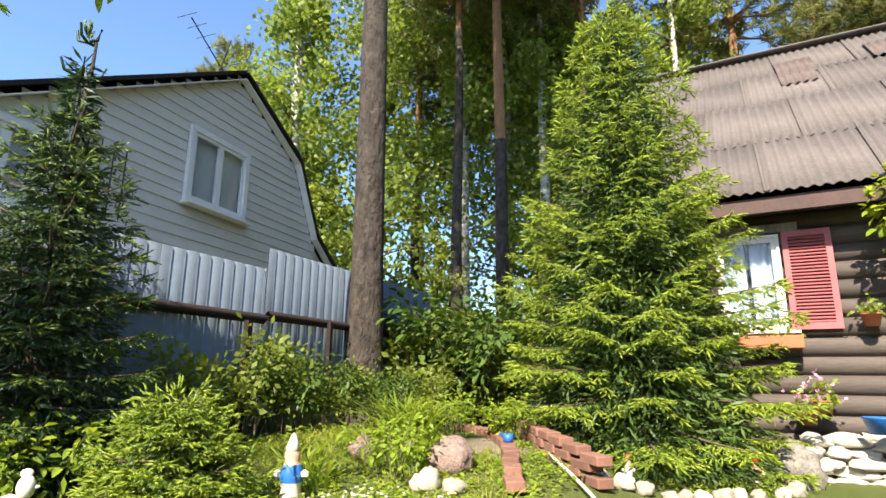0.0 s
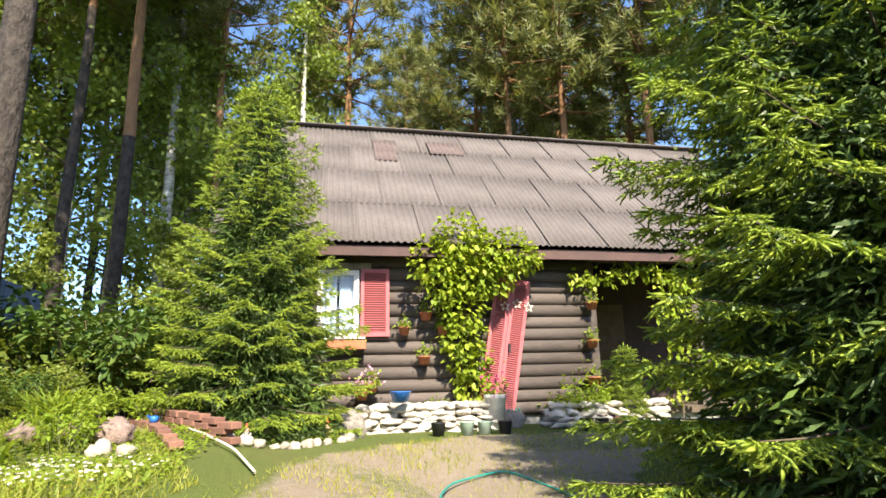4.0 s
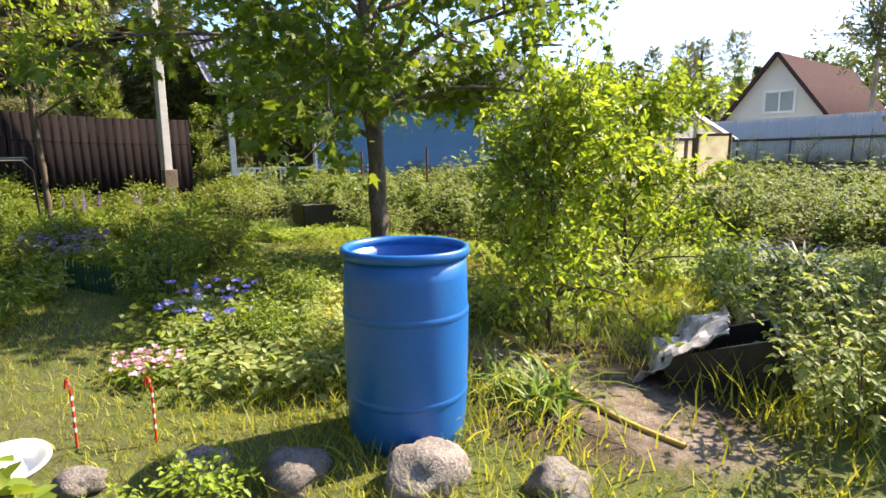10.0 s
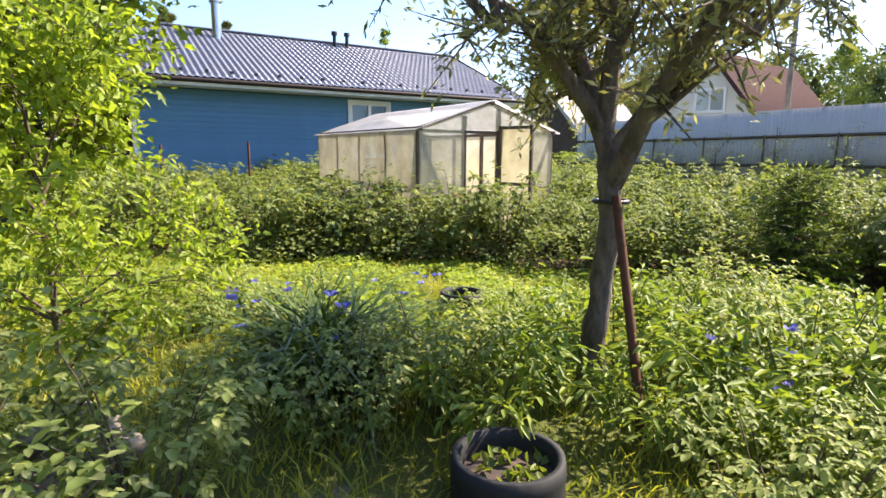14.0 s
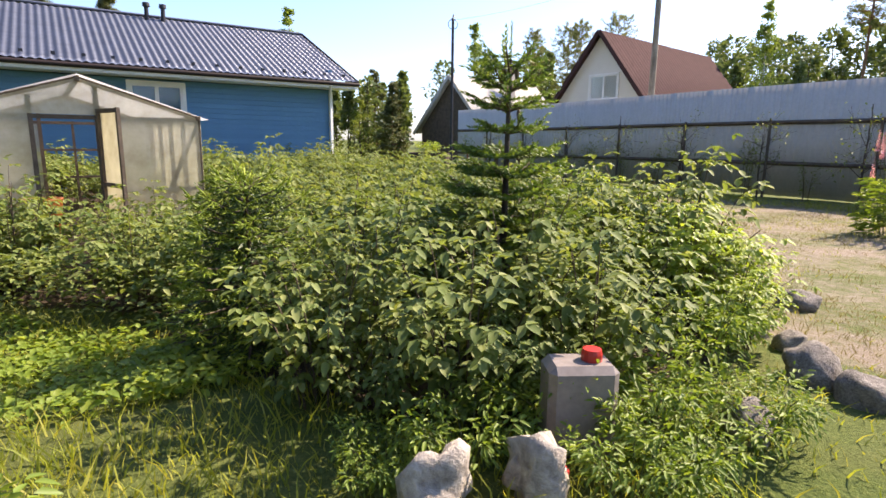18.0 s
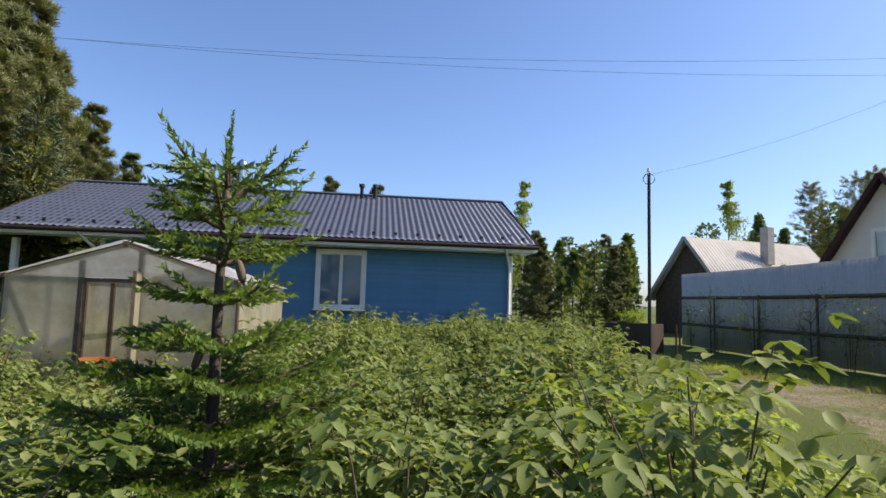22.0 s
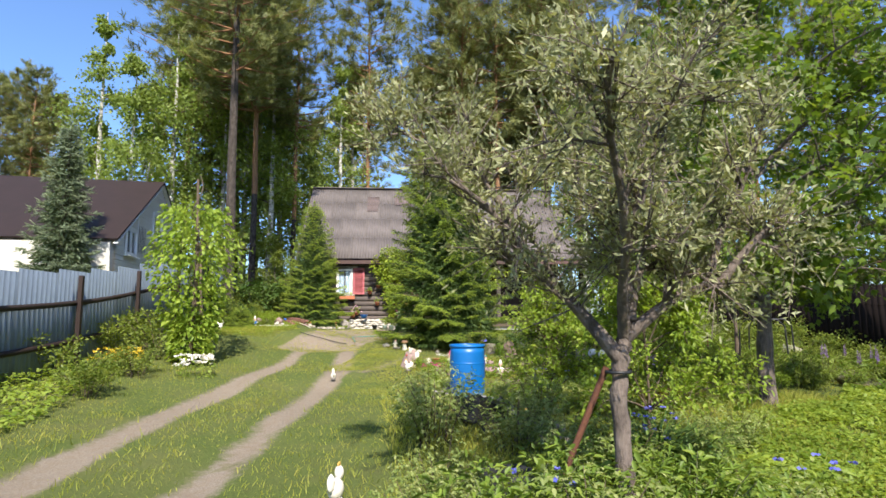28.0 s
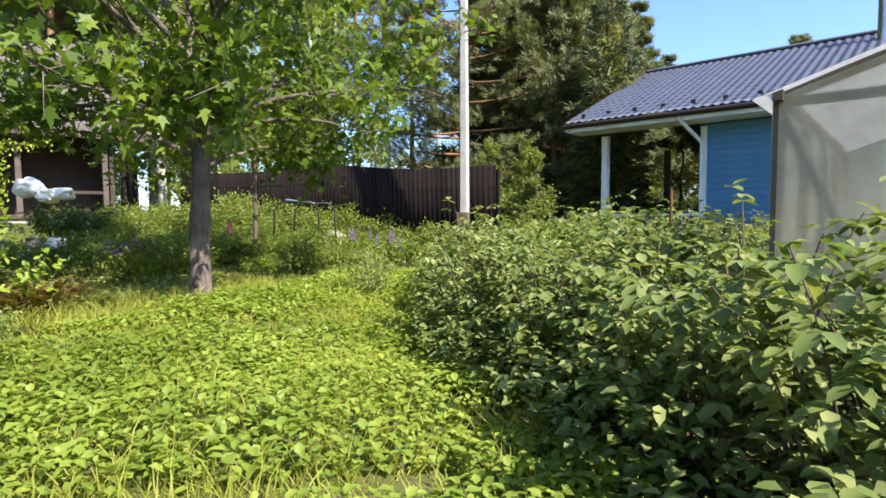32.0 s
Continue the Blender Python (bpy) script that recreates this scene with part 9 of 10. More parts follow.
def build_stump():
    ob = thing("tree_stump", 2.95, -5.03, None, 0, "rotten split tree stump with pale and dark streaks", "stump")
    prof = [(0.0, -0.05), (0.19, -0.05), (0.165, 0.08), (0.15, 0.22), (0.15, 0.36), (0.14, 0.46), (0.10, 0.52), (0.06, 0.46), (0.03, 0.36), (0.0, 0.33)]
    prof = [(np.interp(q, np.arange(len(prof)), [r for r, _ in prof]), np.interp(q, np.arange(len(prof)), [z for _, z in prof])) for q in np.linspace(0, len(prof) - 1, 40)]
    bm = lathe(prof, 60, 0.0)
    for v in bm.verts:
        a = math.atan2(v.co.y, v.co.x)
        k = 1 + 0.16 * math.sin(a * 4 + v.co.z * 3) + 0.25 * noise.noise(v.co * 6) + 0.16 * noise.noise(Vector((v.co.x * 26, v.co.y * 26, v.co.z * 3)))
        v.co.x *= k
        v.co.y *= k
        if v.co.z > 0.3:
            v.co.z += (v.co.z - 0.3) * (0.25 * math.sin(a * 2 + 0.6) + 0.3 * noise.noise(Vector((math.cos(a) * 3, math.sin(a) * 3, 1))))
        v.co.y += 0.12 * max(0, v.co.z - 0.1)
    part("trunk_piece", bm, M_STUMP_WOOD, ob, smooth=False)
    put("root", tubes_mesh("root", [([(0.0, 0.05, 0.10), (-0.12, 0.22, 0.06), (-0.16, 0.32, -0.05)], [0.06, 0.05, 0.03])], M_STUMP_WOOD, 8), ob)
    for x, y, h, r in ((4.0, -2.95, 0.28, 0.16), (3.75, -5.35, 0.3, 0.1), (3.95, -6.35, 0.45, 0.11), (3.6, -6.1, 0.4, 0.1)):
        st = thing("wooden_stump", x, y, None, 0, "short grey weathered stump", "stump", "stumps")
        bm = lathe([(0, -0.05), (r * 1.1, -0.05), (r, h * 0.5), (r * 0.95, h), (0, h * 0.97)], 16, 0.06, int(x * 7))
        part("stump_body", bm, M_GREY_WOOD, st, smooth=False)


build_stump()


def globe(x, y, zc, label):
    ob = thing("garden_globe", x, y, None, 0, label, "garden lamp", "garden globes")
    h = zc - ground(x, y)
    bm = bmesh.new()
    bmesh.ops.create_uvsphere(bm, u_segments=20, v_segments=12, radius=0.105, matrix=pose(0, 0, h))
    part("globe", bm, M_PLASTER, ob, smooth=True)
    put("stick", tubes_mesh("stick", [([(0, 0, -0.05), (0, 0, h)], 0.02)], M_DARK_STEEL, 8), ob)


globe(4.12, -6.57, 0.20, "white globe on a short dark stick")
globe(3.98, -6.98, 0.20, "white globe on a short dark stick")


def build_basin():
    ob = thing("enamel_basin", 0.24, -6.56, None, 0, "old white enamel basin lying tilted in the grass", "basin")
    part("bowl", lathe([(0, 0.015), (0.08, 0.015), (0.105, 0.03), (0.135, 0.08), (0.155, 0.084), (0.155, 0.076), (0.132, 0.07), (0.10, 0.022), (0.08, 0.003), (0, 0.003)], 32), M_ENAMEL, ob, m=pose(0, 0, 0.03, -3, -6, 0), smooth=True)
    pot = thing("clay_planter", -0.20, -6.42, None, 20, "terracotta pot with leafy strawberry plant", "pot")
    part("pot", lathe([(0, 0), (0.07, 0), (0.09, 0.09), (0.095, 0.10), (0.085, 0.10), (0.0, 0.08)], 18), M_TERRACOTTA, pot, smooth=True)
    rng = np.random.default_rng(5)
    v, f = leaf_arrays(rng.normal(0, 0.07, (60, 3)) + np.array([0, 0, 0.16]), rng.normal(0, 1, (60, 3)) + np.array([0, 0, 0.4]), 0.09, rng, 0.7)
    put("foliage", raw_mesh("foliage", v, f, M_BRIGHT), pot)


build_basin()


def cane_ornament(x, y, h):
    ob = thing("candy_cane_stake", x, y, None, 0, "thin red and white candy-cane stake in the grass", "garden stake", "candy canes")
    c = [(0, 0, -0.05), (0, 0, h * 0.75)] + [(0.035 - 0.035 * math.cos(a), 0, h * 0.75 + 0.05 * math.sin(a)) for a in np.linspace(0.3, math.pi, 7)]
    put("cane", tubes_mesh("cane", [(c, 0.0055)], M_BRIGHT_RED, 8), ob)
    me = tubes_mesh("stripe", [([(0, 0, 0), (0, 0, 0.02)], 0.0068)], M_PLASTER, 8)
    for q in (0.2, 0.35, 0.5, 0.65):
        put("stripe", me, ob, pose(0, 0, h * q))


cane_ornament(0.41, -6.85, 0.34)
cane_ornament(0.21, -7.11, 0.34)


def small_fence(x, y, turn, n, mat, label):
    ob = thing("border_fence", x, y, None, turn, label, "fence")
    me = None
    for k in range(n):
        if me is None:
            bm = boxed(0, 0, 0.11, 0.035, 0.012, 0.22)
            box(bm, 0, 0, 0.24, 0.022, 0.012, 0.05)
            me = part("picket", bm, mat, ob, m=pose(k * 0.06, 0, 0)).data
        else:
            put("picket", me, ob, pose(k * 0.06, 0, 0))
    for z in (0.06, 0.16):
        part("rail", boxed((n - 1) * 0.03, 0.012, z, n * 0.06, 0.012, 0.025), mat, ob)


small_fence(3.85, -7.84, -168, 13, M_GREEN_PLASTIC, "small dark green plastic picket border")
small_fence(5.55, 4.75, -25, 10, M_TEAL, "small teal plastic picket border in front of the house")


def planted_pot(x, y, z, r, h, mat, label, leaf_mat=None, n=60, flowers=None, hang=0.0, spread=1.3, leafsize=0.07):
    ob = thing("flower_pot", x, y, z, 0, label, "pot", "flower pots")
    part("pot", lathe([(0, 0), (r * 0.72, 0), (r * 0.98, h * 0.86), (r * 1.06, h * 0.88), (r * 1.06, h), (r * 0.95, h), (r * 0.9, h * 0.9), (0, h * 0.88)], 18), mat, ob, smooth=True)
    rng = np.random.default_rng(int(abs(x * 100 + y * 10)) + n)
    at = rng.normal(0, r * 0.55 * spread, (n, 3)) + np.array([0, 0, h + r * 0.6])
    at[:, 2] = np.maximum(at[:, 2], h)
    v, f = leaf_arrays(at, rng.normal(0, 1, (n, 3)) + np.array([0, 0, 0.3]), leafsize * rng.uniform(0.7, 1.3, n), rng, 0.6)
    put("foliage", raw_mesh("foliage", v, f, leaf_mat or M_BRIGHT), ob)
    if flowers:
        at = rng.normal(0, r * 0.6 * spread, (24, 3)) + np.array([0, 0, h + r * 0.9])
        v, f = diamond_arrays(np.repeat(at, 4, 0), rng.normal(0, 1, (96, 3)), 0.04, rng, 0.8)
        put("bloom", raw_mesh("bloom", v, f, flowers), ob)
    if hang:
        put("hanger", tubes_mesh("hanger", [([(0, 0, h), (0, 0, h + hang)], 0.004)], M_DARK_STEEL, 5), ob)
    return ob


def log_front(u, out, z=None):
    """A place on the log house's front: metres along it and out of it."""
    return (LOG_X + u * 0.866 - out * 0.5, LOG_Y - u * 0.5 - out * 0.866)


for u, z, r in ((2.64, 2.24, 0.10), (2.28, 2.0, 0.09), (2.92, 2.0, 0.09), (2.60, 1.53, 0.10), (5.60, 2.42, 0.10), (5.56, 1.76, 0.10), (5.54, 1.14, 0.13)):
    planted_pot(*log_front(u, 0.26), z, r, 0.13, M_TERRACOTTA, "terracotta pot with trailing greenery hung on the log wall", n=70, hang=0.0, leafsize=0.06)
px, py = log_front(1.15, 0.27)
ob = thing("window_box", px, py, 1.78, LOG_TURN, "terracotta window box under the window", "planter")
bm = boxed(0.2, 0, 0.07, 0.62, 0.17, 0.14, bevel=0.008)
part("trough", bm, M_TERRACOTTA, ob)
rng = np.random.default_rng(9)
v, f = leaf_arrays(rng.uniform(0, 1, (110, 3)) * np.array([0.6, 0.14, 0.1]) + np.array([-0.1, -0.07, 0.13]), rng.normal(0, 1, (110, 3)) + np.array([0, 0, 0.3]), 0.05, rng, 0.6)
put("foliage", raw_mesh("foliage", v, f, M_BRIGHT), ob)
for u in (1.75, 1.60):
    q = log_front(u, 0.35)
    planted_pot(q[0], q[1], 1.12 if u > 1.7 else 1.0, 0.10, 0.13, M_TERRACOTTA, "terracotta pot with pink petunias by the wall", flowers=M_PETAL_PINK, n=60)
q = log_front(3.62, 0.75)
planted_pot(q[0], q[1], ground(*q), 0.17, 0.50, M_PLASTER, "tall pale plaster urn with a red and green plant", n=60, flowers=M_PETAL_RED)
for u, o, r, mt, nm in ((5.45, 0.55, 0.14, M_TERRACOTTA, "large terracotta pot by the porch post"), (5.95, 0.6, 0.17, M_DARK_PLASTIC, "black pot with a small upright conifer")):
    q = log_front(u, o)
    planted_pot(q[0], q[1], ground(*q) + 0.02, r, 0.3, mt, nm, n=50)
q = log_front(5.95, 0.6)
spruce("potted_thuja", q[0], q[1], 1.25, 0.22, 15, "slim potted thuja by the porch", dense=0.9, needles=6, size=0.08, whorl=0.08, droop=-0.8)
for k, (u, o, mt) in enumerate(((2.55, 1.62, M_DARK_PLASTIC), (2.95, 1.62, M_PALE_GREEN), (3.20, 1.60, M_PALE_GREEN), (3.5, 1.58, M_DARK_PLASTIC), (4.85, 1.3, M_DARK_PLASTIC), (5.1, 1.3, M_DARK_PLASTIC), (5.4, 1.28, M_TERRACOTTA), (5.7, 1.25, M_DARK_PLASTIC))):
    q = log_front(u, o)
    b = thing("plastic_pot", q[0], q[1], None, 0, "small plastic plant pot at the foot of the stone wall", "pot", "small pots")
    part("pot", lathe([(0, 0), (0.075, 0), (0.10, 0.17), (0.108, 0.18), (0.09, 0.18), (0.0, 0.14)], 14), mt, b, smooth=True)
q = log_front(2.1, 1.15)
b = thing("blue_bucket", q[0], q[1], 1.0, 20, "bright blue plastic tub on the stone wall", "bucket")
part("tub", lathe([(0, 0), (0.11, 0), (0.15, 0.13), (0.16, 0.14), (0.14, 0.14), (0.0, 0.04)], 4 * 5), M_BLUE_ENAMEL, b, smooth=True)
b = thing("watering_can", 0.67, 4.62, None, 200, "little blue toy watering can on the path edge", "watering can")
part("can", lathe([(0, 0), (0.065, 0), (0.06, 0.10), (0.05, 0.10), (0, 0.08)], 14), M_BLUE_ENAMEL, b, m=pose(0, 0, 0.07) @ Matrix.Diagonal((0.6, 0.6, 0.6, 1)), smooth=True)
put("spout", tubes_mesh("spout", [([(0.03, 0, 0.09), (0.07, 0, 0.14)], [0.007, 0.012])], M_BLUE_ENAMEL, 8), b)
put("can_handle", tubes_mesh("can_handle", [([(-0.03, 0, 0.085), (-0.065, 0, 0.11), (-0.03, 0, 0.13)], 0.005)], M_BLUE_ENAMEL, 6), b)


def fleece_bundle(x, y, z, s, seed, label):
    ob = thing("fleece_bundle", x, y, z, 0, label, "garden fleece")
    bm = bmesh.new()
    for k, (dx, dy, dz, a, b, c) in enumerate(((-0.15, 0.35, 0.16, 0.30, 0.34, 0.27), (0.1, -0.2, 0.02, 0.36, 0.44, 0.20), (-0.02, 0.1, 0.06, 0.2, 0.3, 0.16))):
        bmesh.ops.create_icosphere(bm, subdivisions=4, radius=1.0, matrix=pose(dx * s, dy * s, dz * s) @ Matrix.Diagonal((a * s * 0.85, b * s * 0.85, c * s * 0.85, 1)))
    for v in bm.verts:
        n = v.normal if v.normal.length else Vector((0, 0, 1))
        v.co += Vector(v.co).normalized() * (0.22 * noise.noise(v.co * 3.5 + Vector((seed, 0, 0))) + 0.16 * abs(noise.noise(v.co * 7)) + 0.05 * abs(noise.noise(v.co * 19))) * s
    part("cloth", bm, M_FLEECE, ob, smooth=False)


fleece_bundle(5.37, -4.60, 1.10, 0.80, 1, "crumpled white garden fleece lying over the shrub")


def cold_frame():
    ob = thing("hoop_frame", 9.2, -8.1, None, 18, "low pipe frame with film over a vegetable bed", "garden frame")
    for k, x in enumerate((-0.9, 0.5)):
        put("hoop", tubes_mesh("hoop", [([(x, 0.55, -0.1), (x, 0.5, 1.05), (x, 0.35, 1.22), (x, -0.35, 1.22), (x, -0.5, 1.05), (x, -0.55, -0.1)], 0.02)], M_DARK_STEEL, 6), ob)
    put("top_pipe", tubes_mesh("top_pipe", [([(-1.6, 0, 1.25), (0.55, 0, 1.22)], 0.022)], M_GALV, 6), ob)
    bm = bmesh.new()
    bmesh.ops.create_icosphere(bm, subdivisions=3, radius=1.0, matrix=pose(0.9, -0.5, 0.12) @ Matrix.Diagonal((0.75, 0.5, 0.26, 1)))
    for v in bm.verts:
        v.co.z = max(0.02, v.co.z * (1 + 0.5 * noise.noise(v.co * 3)) + 0.06 * abs(noise.noise(v.co * 9)))
    film = thing("film_heap", 10.6, -8.3, 0.0, 10, "heap of clear film over seedlings", "garden film")
    part("film", bm, M_FILM, film, m=pose(-0.9, 0.5, 0) @ Matrix.Diagonal((0.6, 0.6, 0.6, 1)), smooth=True)
    cloth = thing("pink_cloth", 6.95, -7.75, None, 30, "red and white cloth hanging on a stick", "cloth")
    part("cloth", boxed(0, 0, 0.62, 0.36, 0.02, 0.22), M_PINK, cloth)
    put("stick", tubes_mesh("stick", [([(-0.15, 0, -0.1), (-0.15, 0, 0.8)], 0.012), ([(0.15, 0, -0.1), (0.15, 0, 0.75)], 0.012)], M_TWIG, 6), cloth)


cold_frame()


def board_box(x, y, turn, w, d, h, mat, label, name="planter_box"):
    ob = thing(name, x, y, None, turn, label, "planter", "planter boxes")
    for k, (cx, cy, sx, sy) in enumerate(((0, -d / 2, w, 0.03), (0, d / 2, w, 0.03), (-w / 2, 0, 0.03, d - 0.032), (w / 2, 0, 0.03, d - 0.032))):
        part("board", boxed(cx, cy, h / 2, sx, sy, h, bevel=0.004), mat, ob)
    part("soil", boxed(0, 0, h - 0.06, w - 0.05, d - 0.05, 0.02), M_DARK_WOOD, ob)
    return ob


board_box(8.1, -10.1, 20, 0.75, 0.5, 0.26, M_GREY_WOOD, "weathered grey wooden crate in the vegetable bed")
board_box(7.2, -10.9, 40, 1.2, 0.7, 0.14, M_OLD_BOARD, "low rotten bed frame in the grass")
board_box(6.55, -13.15, 70, 1.1, 0.8, 0.5, M_DARK_PLASTIC, "dark raised bed box among the bushes")
board_box(6.9, -32.6, 20, 1.6, 1.0, 0.95, M_DARK_WOOD, "dark raised planter box with plants by the fence")
LB2 = shrub("bed_plants", 6.9, -32.6, 0.6, 0.6, M_BRIGHT, 0.09, 500, 460, "green plants growing in the raised box", 0.6, "plant", z=0.45)


def tyre_bed(x, y, r, h, label):
    ob = thing("tyre_planter", x, y, None, 0, label, "planter", "tyre planters")
    part("ring", lathe([(r * 0.80, 0.02), (r * 0.98, 0.02), (r, 0.06), (r * 0.98, h * 0.5), (r, h - 0.05), (r * 0.97, h), (r * 0.86, h), (r * 0.82, h - 0.04), (r * 0.80, 0.02)], 30), M_RUBBER, ob, smooth=True)
    part("soil", lathe([(0, h - 0.08), (r * 0.81, h - 0.08), (r * 0.81, h - 0.16), (0, h - 0.16)], 20), M_DARK_WOOD, ob)
    rng = np.random.default_rng(int(100 * r))
    a, q = rng.uniform(0, TAU, 70), r * 0.75 * np.sqrt(rng.uniform(0, 1, 70))
    v, f = leaf_arrays(np.column_stack([q * np.cos(a), q * np.sin(a), np.full(70, h - 0.08)]), rng.normal(0, 1, (70, 3)) + np.array([0, 0, 0.8]), 0.07, rng, 0.5)
    put("foliage", raw_mesh("foliage", v, f, M_SHRUB), ob)
    return ob


tyre_bed(-3.12, -11.82, 0.22, 0.20, "black rubber tub with leaves in it")
tyre_bed(-1.13, -14.20, 0.20, 0.21, "dark grey plastic tub in the strawberry bed")


def tip_box():
    ob = thing("overturned_trough", -1.62, -9.75, None, 15, "overturned dark metal trough under crumpled flaking sheet", "trough")
    for x, y, w, d in ((0, 0, 0.62, 0.02), (0, 0.40, 0.62, 0.02), (-0.30, 0.2, 0.02, 0.37)):
        part("side", boxed(x, y, 0.14, w, d, 0.30), M_DARK_STEEL, ob, m=pose(0, 0, 0, 0, 18, 0))
    bm = bmesh.new()
    bmesh.ops.create_grid(bm, x_segments=16, y_segments=14, size=0.5)
    for v in bm.verts:
        d = v.co.copy()
        v.co.z += 0.10 * noise.noise(d * 4) + 0.07 * abs(noise.noise(d * 9)) - 0.25 * max(0, abs(d.x) - 0.3)
    ex = bmesh.ops.extrude_face_region(bm, geom=bm.faces[:])
    bmesh.ops.translate(bm, vec=(0, 0, 0.006), verts=[g for g in ex["geom"] if isinstance(g, bmesh.types.BMVert)])
    part("bottom", bm, plain("flaking_white_paint", (.60, .57, .54), (.07, .065, .06), 0.6, grain=9, patch=4), ob, "crumpled flaking white sheet", m=pose(0.30, 0.15, 0.19, 0, 38, 0) @ Matrix.Diagonal((0.62, 0.62, 0.7, 1)))
    put("pipe", tubes_mesh("pipe", [([(-0.55, -0.35, 0.05), (-0.2, 0.1, 0.12)], 0.018)], M_DARK_STEEL, 6), ob)
    hose = [(0.75 * t - 1.7, -8.6 - 0.35 * t + 0.1 * math.sin(t * 2.4), 0) for t in np.linspace(0, 2.2, 24)]
    put("yellow_hose", tubes_mesh("yellow_hose", [([(x, y, ground(x, y) + 0.025) for x, y, _ in hose], 0.014)], M_YELLOW, 8), label="yellow garden hose lying on the bare soil", category="hose")


tip_box()


def hoses():
    t = np.linspace(0, 1, 40)
    for k, (mat, lab, pts) in enumerate(((M_TEAL, "green garden hose lying in a loop on the yard", [(1.5, 0.6), (2.0, 1.9), (2.7, 2.5), (3.6, 2.6), (3.2, 1.6), (2.6, 0.6)]), (M_DARK_PLASTIC, "dark cable lying across the yard", [(0.2, 1.9), (0.8, 1.4), (1.2, 0.6)]), (M_PLASTER, "pale hose along the garden path", [(0.85, 2.6), (1.0, 3.4), (0.95, 4.4), (1.1, 5.4)]))):
        p = np.array(pts)
        s = np.linspace(0, 1, len(p))
        x, y = np.interp(t, s, p[:, 0]), np.interp(t, s, p[:, 1])
        for _ in range(6):
            x[1:-1], y[1:-1] = (x[:-2] + x[2:] + 2 * x[1:-1]) / 4, (y[:-2] + y[2:] + 2 * y[1:-1]) / 4
        z = ground_arr(x, y) + 0.03
        put("garden_hose", tubes_mesh("garden_hose", [(np.column_stack([x, y, z]), 0.011)], mat, 6), label=lab, category="hose")


hoses()


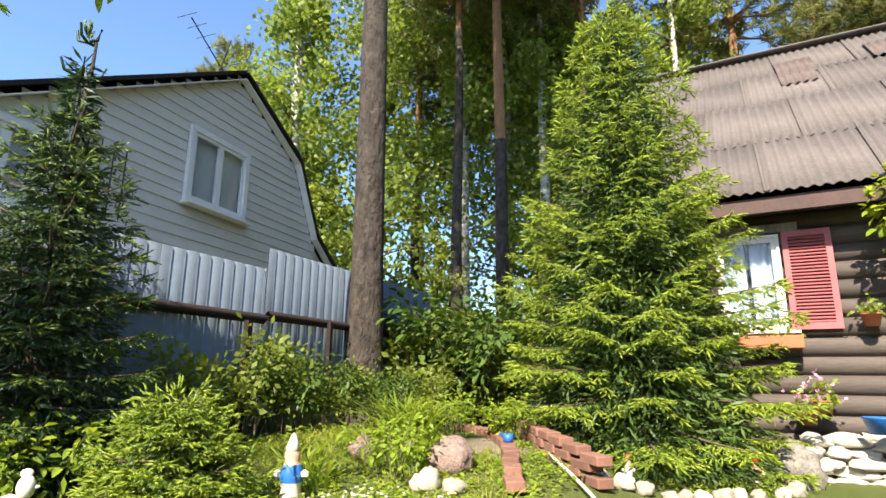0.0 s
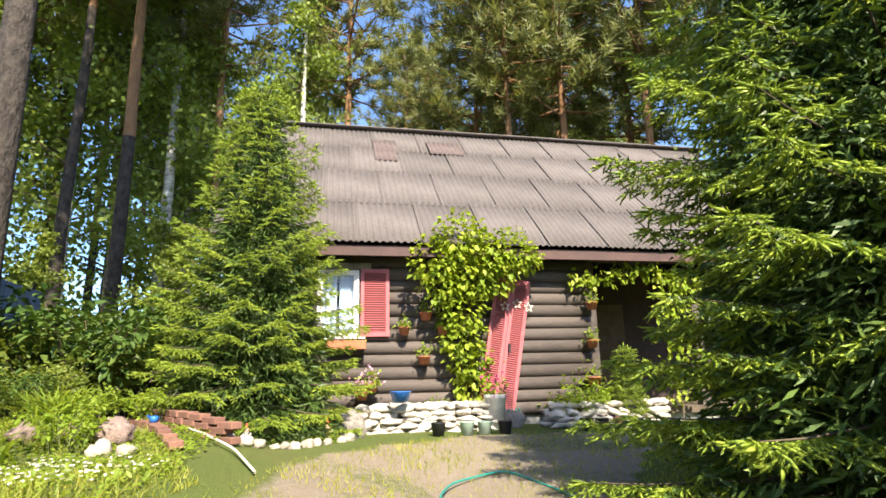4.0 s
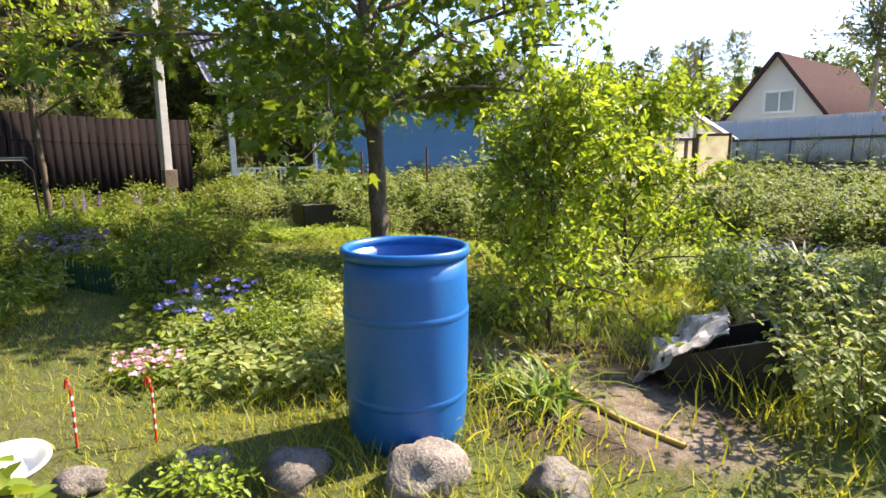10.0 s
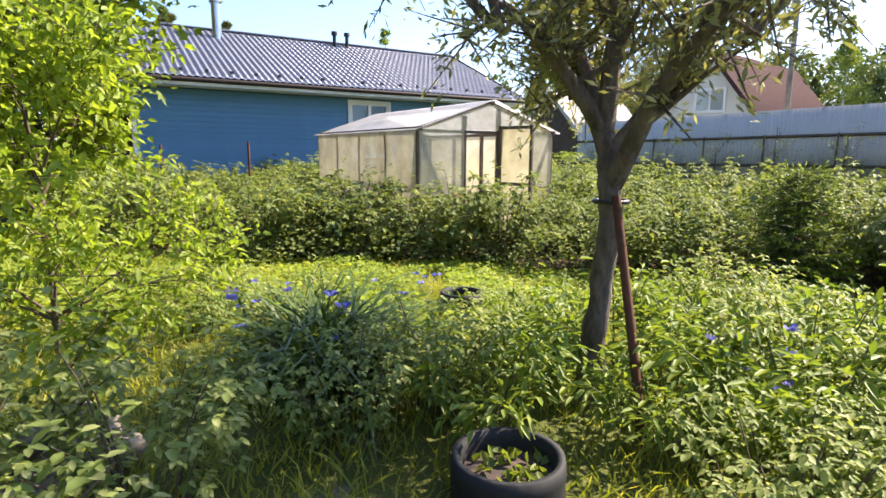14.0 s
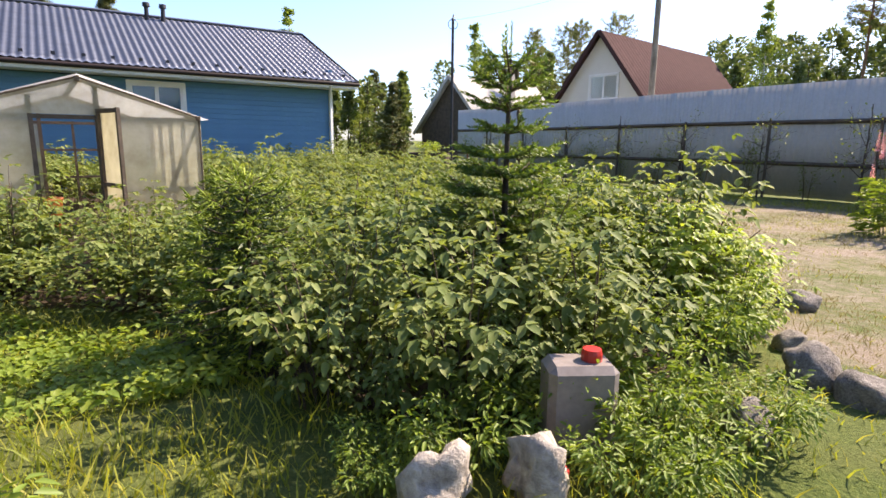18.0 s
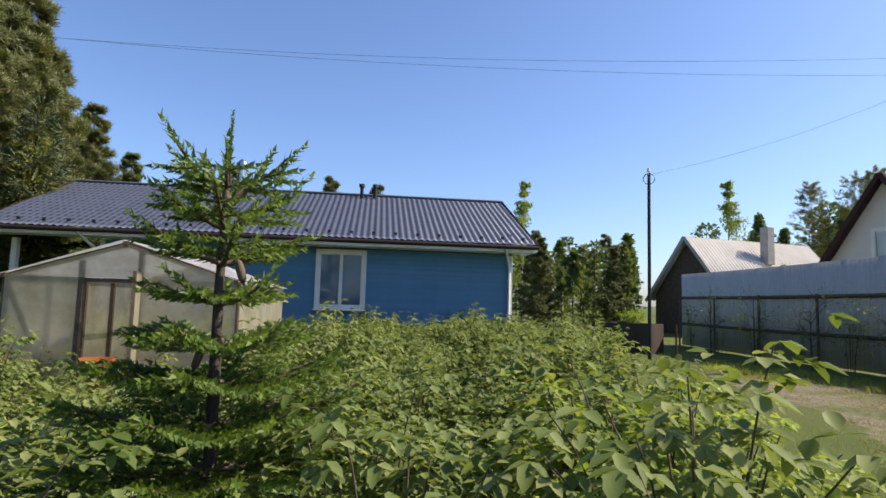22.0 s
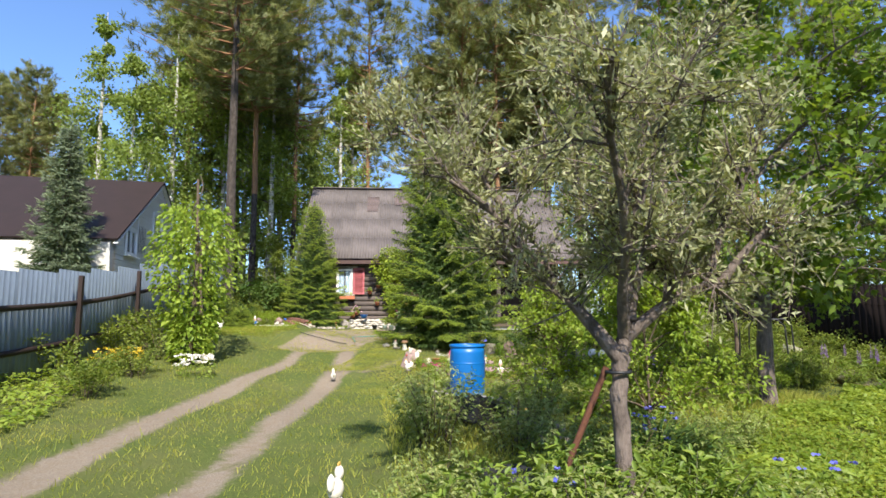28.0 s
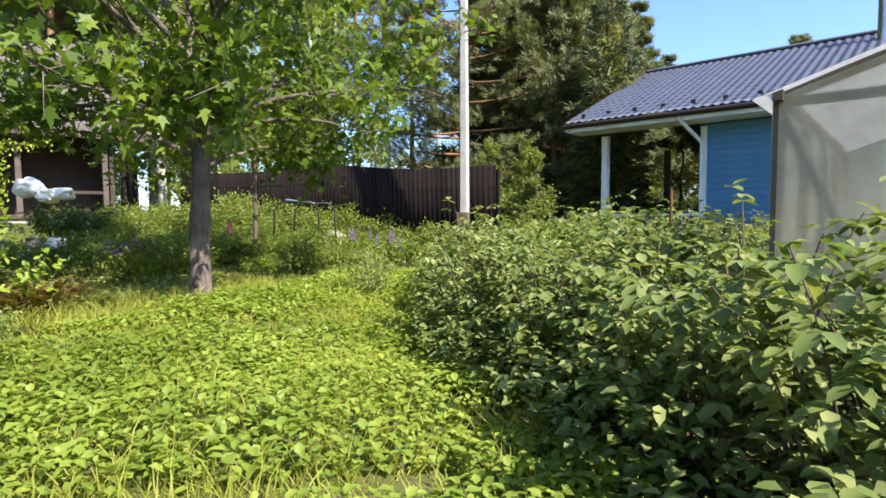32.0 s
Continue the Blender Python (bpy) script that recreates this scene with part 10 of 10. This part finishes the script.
def misc():
    ob = thing("low_table", 2.98, -15.25, None, 15, "small white-topped bench among the raspberries", "table")
    part("tabletop", boxed(0, 0, 0.22, 0.62, 0.32, 0.03, bevel=0.005), M_ENAMEL, ob)
    for sx in (-0.26, 0.26):
        for sy in (-0.12, 0.12):
            part("leg", boxed(sx, sy, 0.10, 0.04, 0.04, 0.22), M_OLD_BOARD, ob)
    for x, y, h in ((8.83, -16.19, 1.5), (8.1, -17.95, 1.6), (4.9, -32.3, 1.0)):
        ob = thing("garden_stake", x, y, None, 0, "rusty iron stake in the raspberries", "stake", "stakes")
        put("rod", tubes_mesh("rod", [([(0, 0, -0.1), (0, 0, h)], 0.028)], M_RUST, 8), ob)
    ob = thing("orange_bucket", 0.95, -18.1, -0.6, 0, "orange plastic bucket inside the greenhouse door", "bucket")
    part("pail", lathe([(0, 0), (0.2, 0), (0.26, 0.5), (0.27, 0.52), (0.24, 0.52), (0.19, 0.03), (0, 0.03)], 20), M_ORANGE_CLOTH, ob, m=pose(0.9, 0.4, 0.3), smooth=True)
    rng = np.random.default_rng(471)
    for k in range(9):
        s = k / 8
        x, y = -11.0 + 15.5 * s, -28.2 - 6.1 * s
        x, y = x + 0.25, y + 0.65
        stem = [(0, 0, -0.05), (0.02, 0, 0.8), (0, 0.03, 1.5 + 0.3 * (k % 3))]
        limb_tree("fruit_sapling", x, y, "thin fruit sapling trained along the pale fence", 480 + k, stem, [0.022, 0.018, 0.008], ring_limbs(rng, 0.7, 4, 0.5, 1.5, 0.01) + ring_limbs(rng, 1.2, 4, 0.45, 2.1, 0.01), M_SHRUB, 0.06, 190, M_WOOD_BARK, twigs=3, sub=3, leaf_kind=2, group="fence saplings")
    limb_tree("fence_pine", -9.4, -27.6, "bare-stemmed little pine before the pale fence", 490, [(0, 0, -0.1), (0, 0, 1.2), (0, 0, 2.6)], [0.06, 0.05, 0.02], ring_limbs(rng, 0.9, 6, 0.8, 1.6, 0.02) + ring_limbs(rng, 1.8, 6, 0.5, 2.8, 0.015), M_DARKLEAF, 0.09, 1500, M_WOOD_BARK, leaf_kind=1)
    # small pine of the flower bed
    dp = thing("dwarf_pine", 1.55, -5.33, None, 0, "little pine seedling with long yellow-green needles", "tree")
    put("trunk", tubes_mesh("trunk", [([(0, 0, -0.05), (0.02, 0, 0.25), (0, 0.02, 0.5)], [0.025, 0.02, 0.012])], M_PINE_RED, 8), dp)
    b, w = [], []
    lines = []
    for k in range(14):
        a = 2.4 * k + rng.normal(0, 0.2)
        d = np.array([math.cos(a), math.sin(a), 0.45 + 0.05 * k])
        p = np.array([0, 0, 0.20 + 0.022 * k])
        lines.append((np.array([p, p + d * 0.26]), [0.008, 0.004]))
        for t in np.linspace(0.3, 1, 6):
            b.append(p + d * 0.28 * t)
            w.append(d + np.array([0, 0, 0.4]))
    put("bough", tubes_mesh("boughs", lines, M_TWIG, 5), dp)
    v, f = needle_arrays(np.array(b), np.array(w), 0.085, rng, 70, 0.60, 0.013, 1.2, 0.9)
    put("needles", raw_mesh("needles", v, f, leafy("pine_seedling_needles", (.12, .16, .035), (.19, .22, .05), (.26, .28, .08))), dp)


misc()


def log_pile():
    """A few grey split logs left in the grass under the bushes."""
    rng = np.random.default_rng(487)
    for dx, dy, dz, L, r, turn in ((0.0, 0.0, 0.07, 0.62, 0.07, 118), (0.14, 0.10, 0.06, 0.55, 0.06, 130), (-0.13, -0.06, 0.06, 0.50, 0.065, 105), (0.05, 0.02, 0.18, 0.52, 0.06, 124), (0.22, -0.15, 0.05, 0.40, 0.05, 80)):
        x, y = -1.70 + dx, -10.75 + dy
        ob = thing("split_log", x, y, ground(x, y) + dz, turn, "weathered grey split log lying in a small heap", "log", "log heap")
        bm = lathe([(0, -L / 2), (r * 0.9, -L / 2), (r, -L / 4), (r * 0.96, L / 4), (r * 0.88, L / 2), (0, L / 2)], 9, 0.10, int(rng.integers(1, 9)))
        part("log", bm, M_GREY_WOOD, ob, m=pose(0, 0, 0, 0, 90, 0))


log_pile()

pot = thing("clay_saucer", 2.0, -3.17, None, 0, "shallow terracotta bowl of soil by the path", "pot")
part("bowl", lathe([(0, 0), (0.07, 0), (0.10, 0.07), (0.105, 0.075), (0.092, 0.075), (0, 0.06)], 18), M_TERRACOTTA, pot, smooth=True)
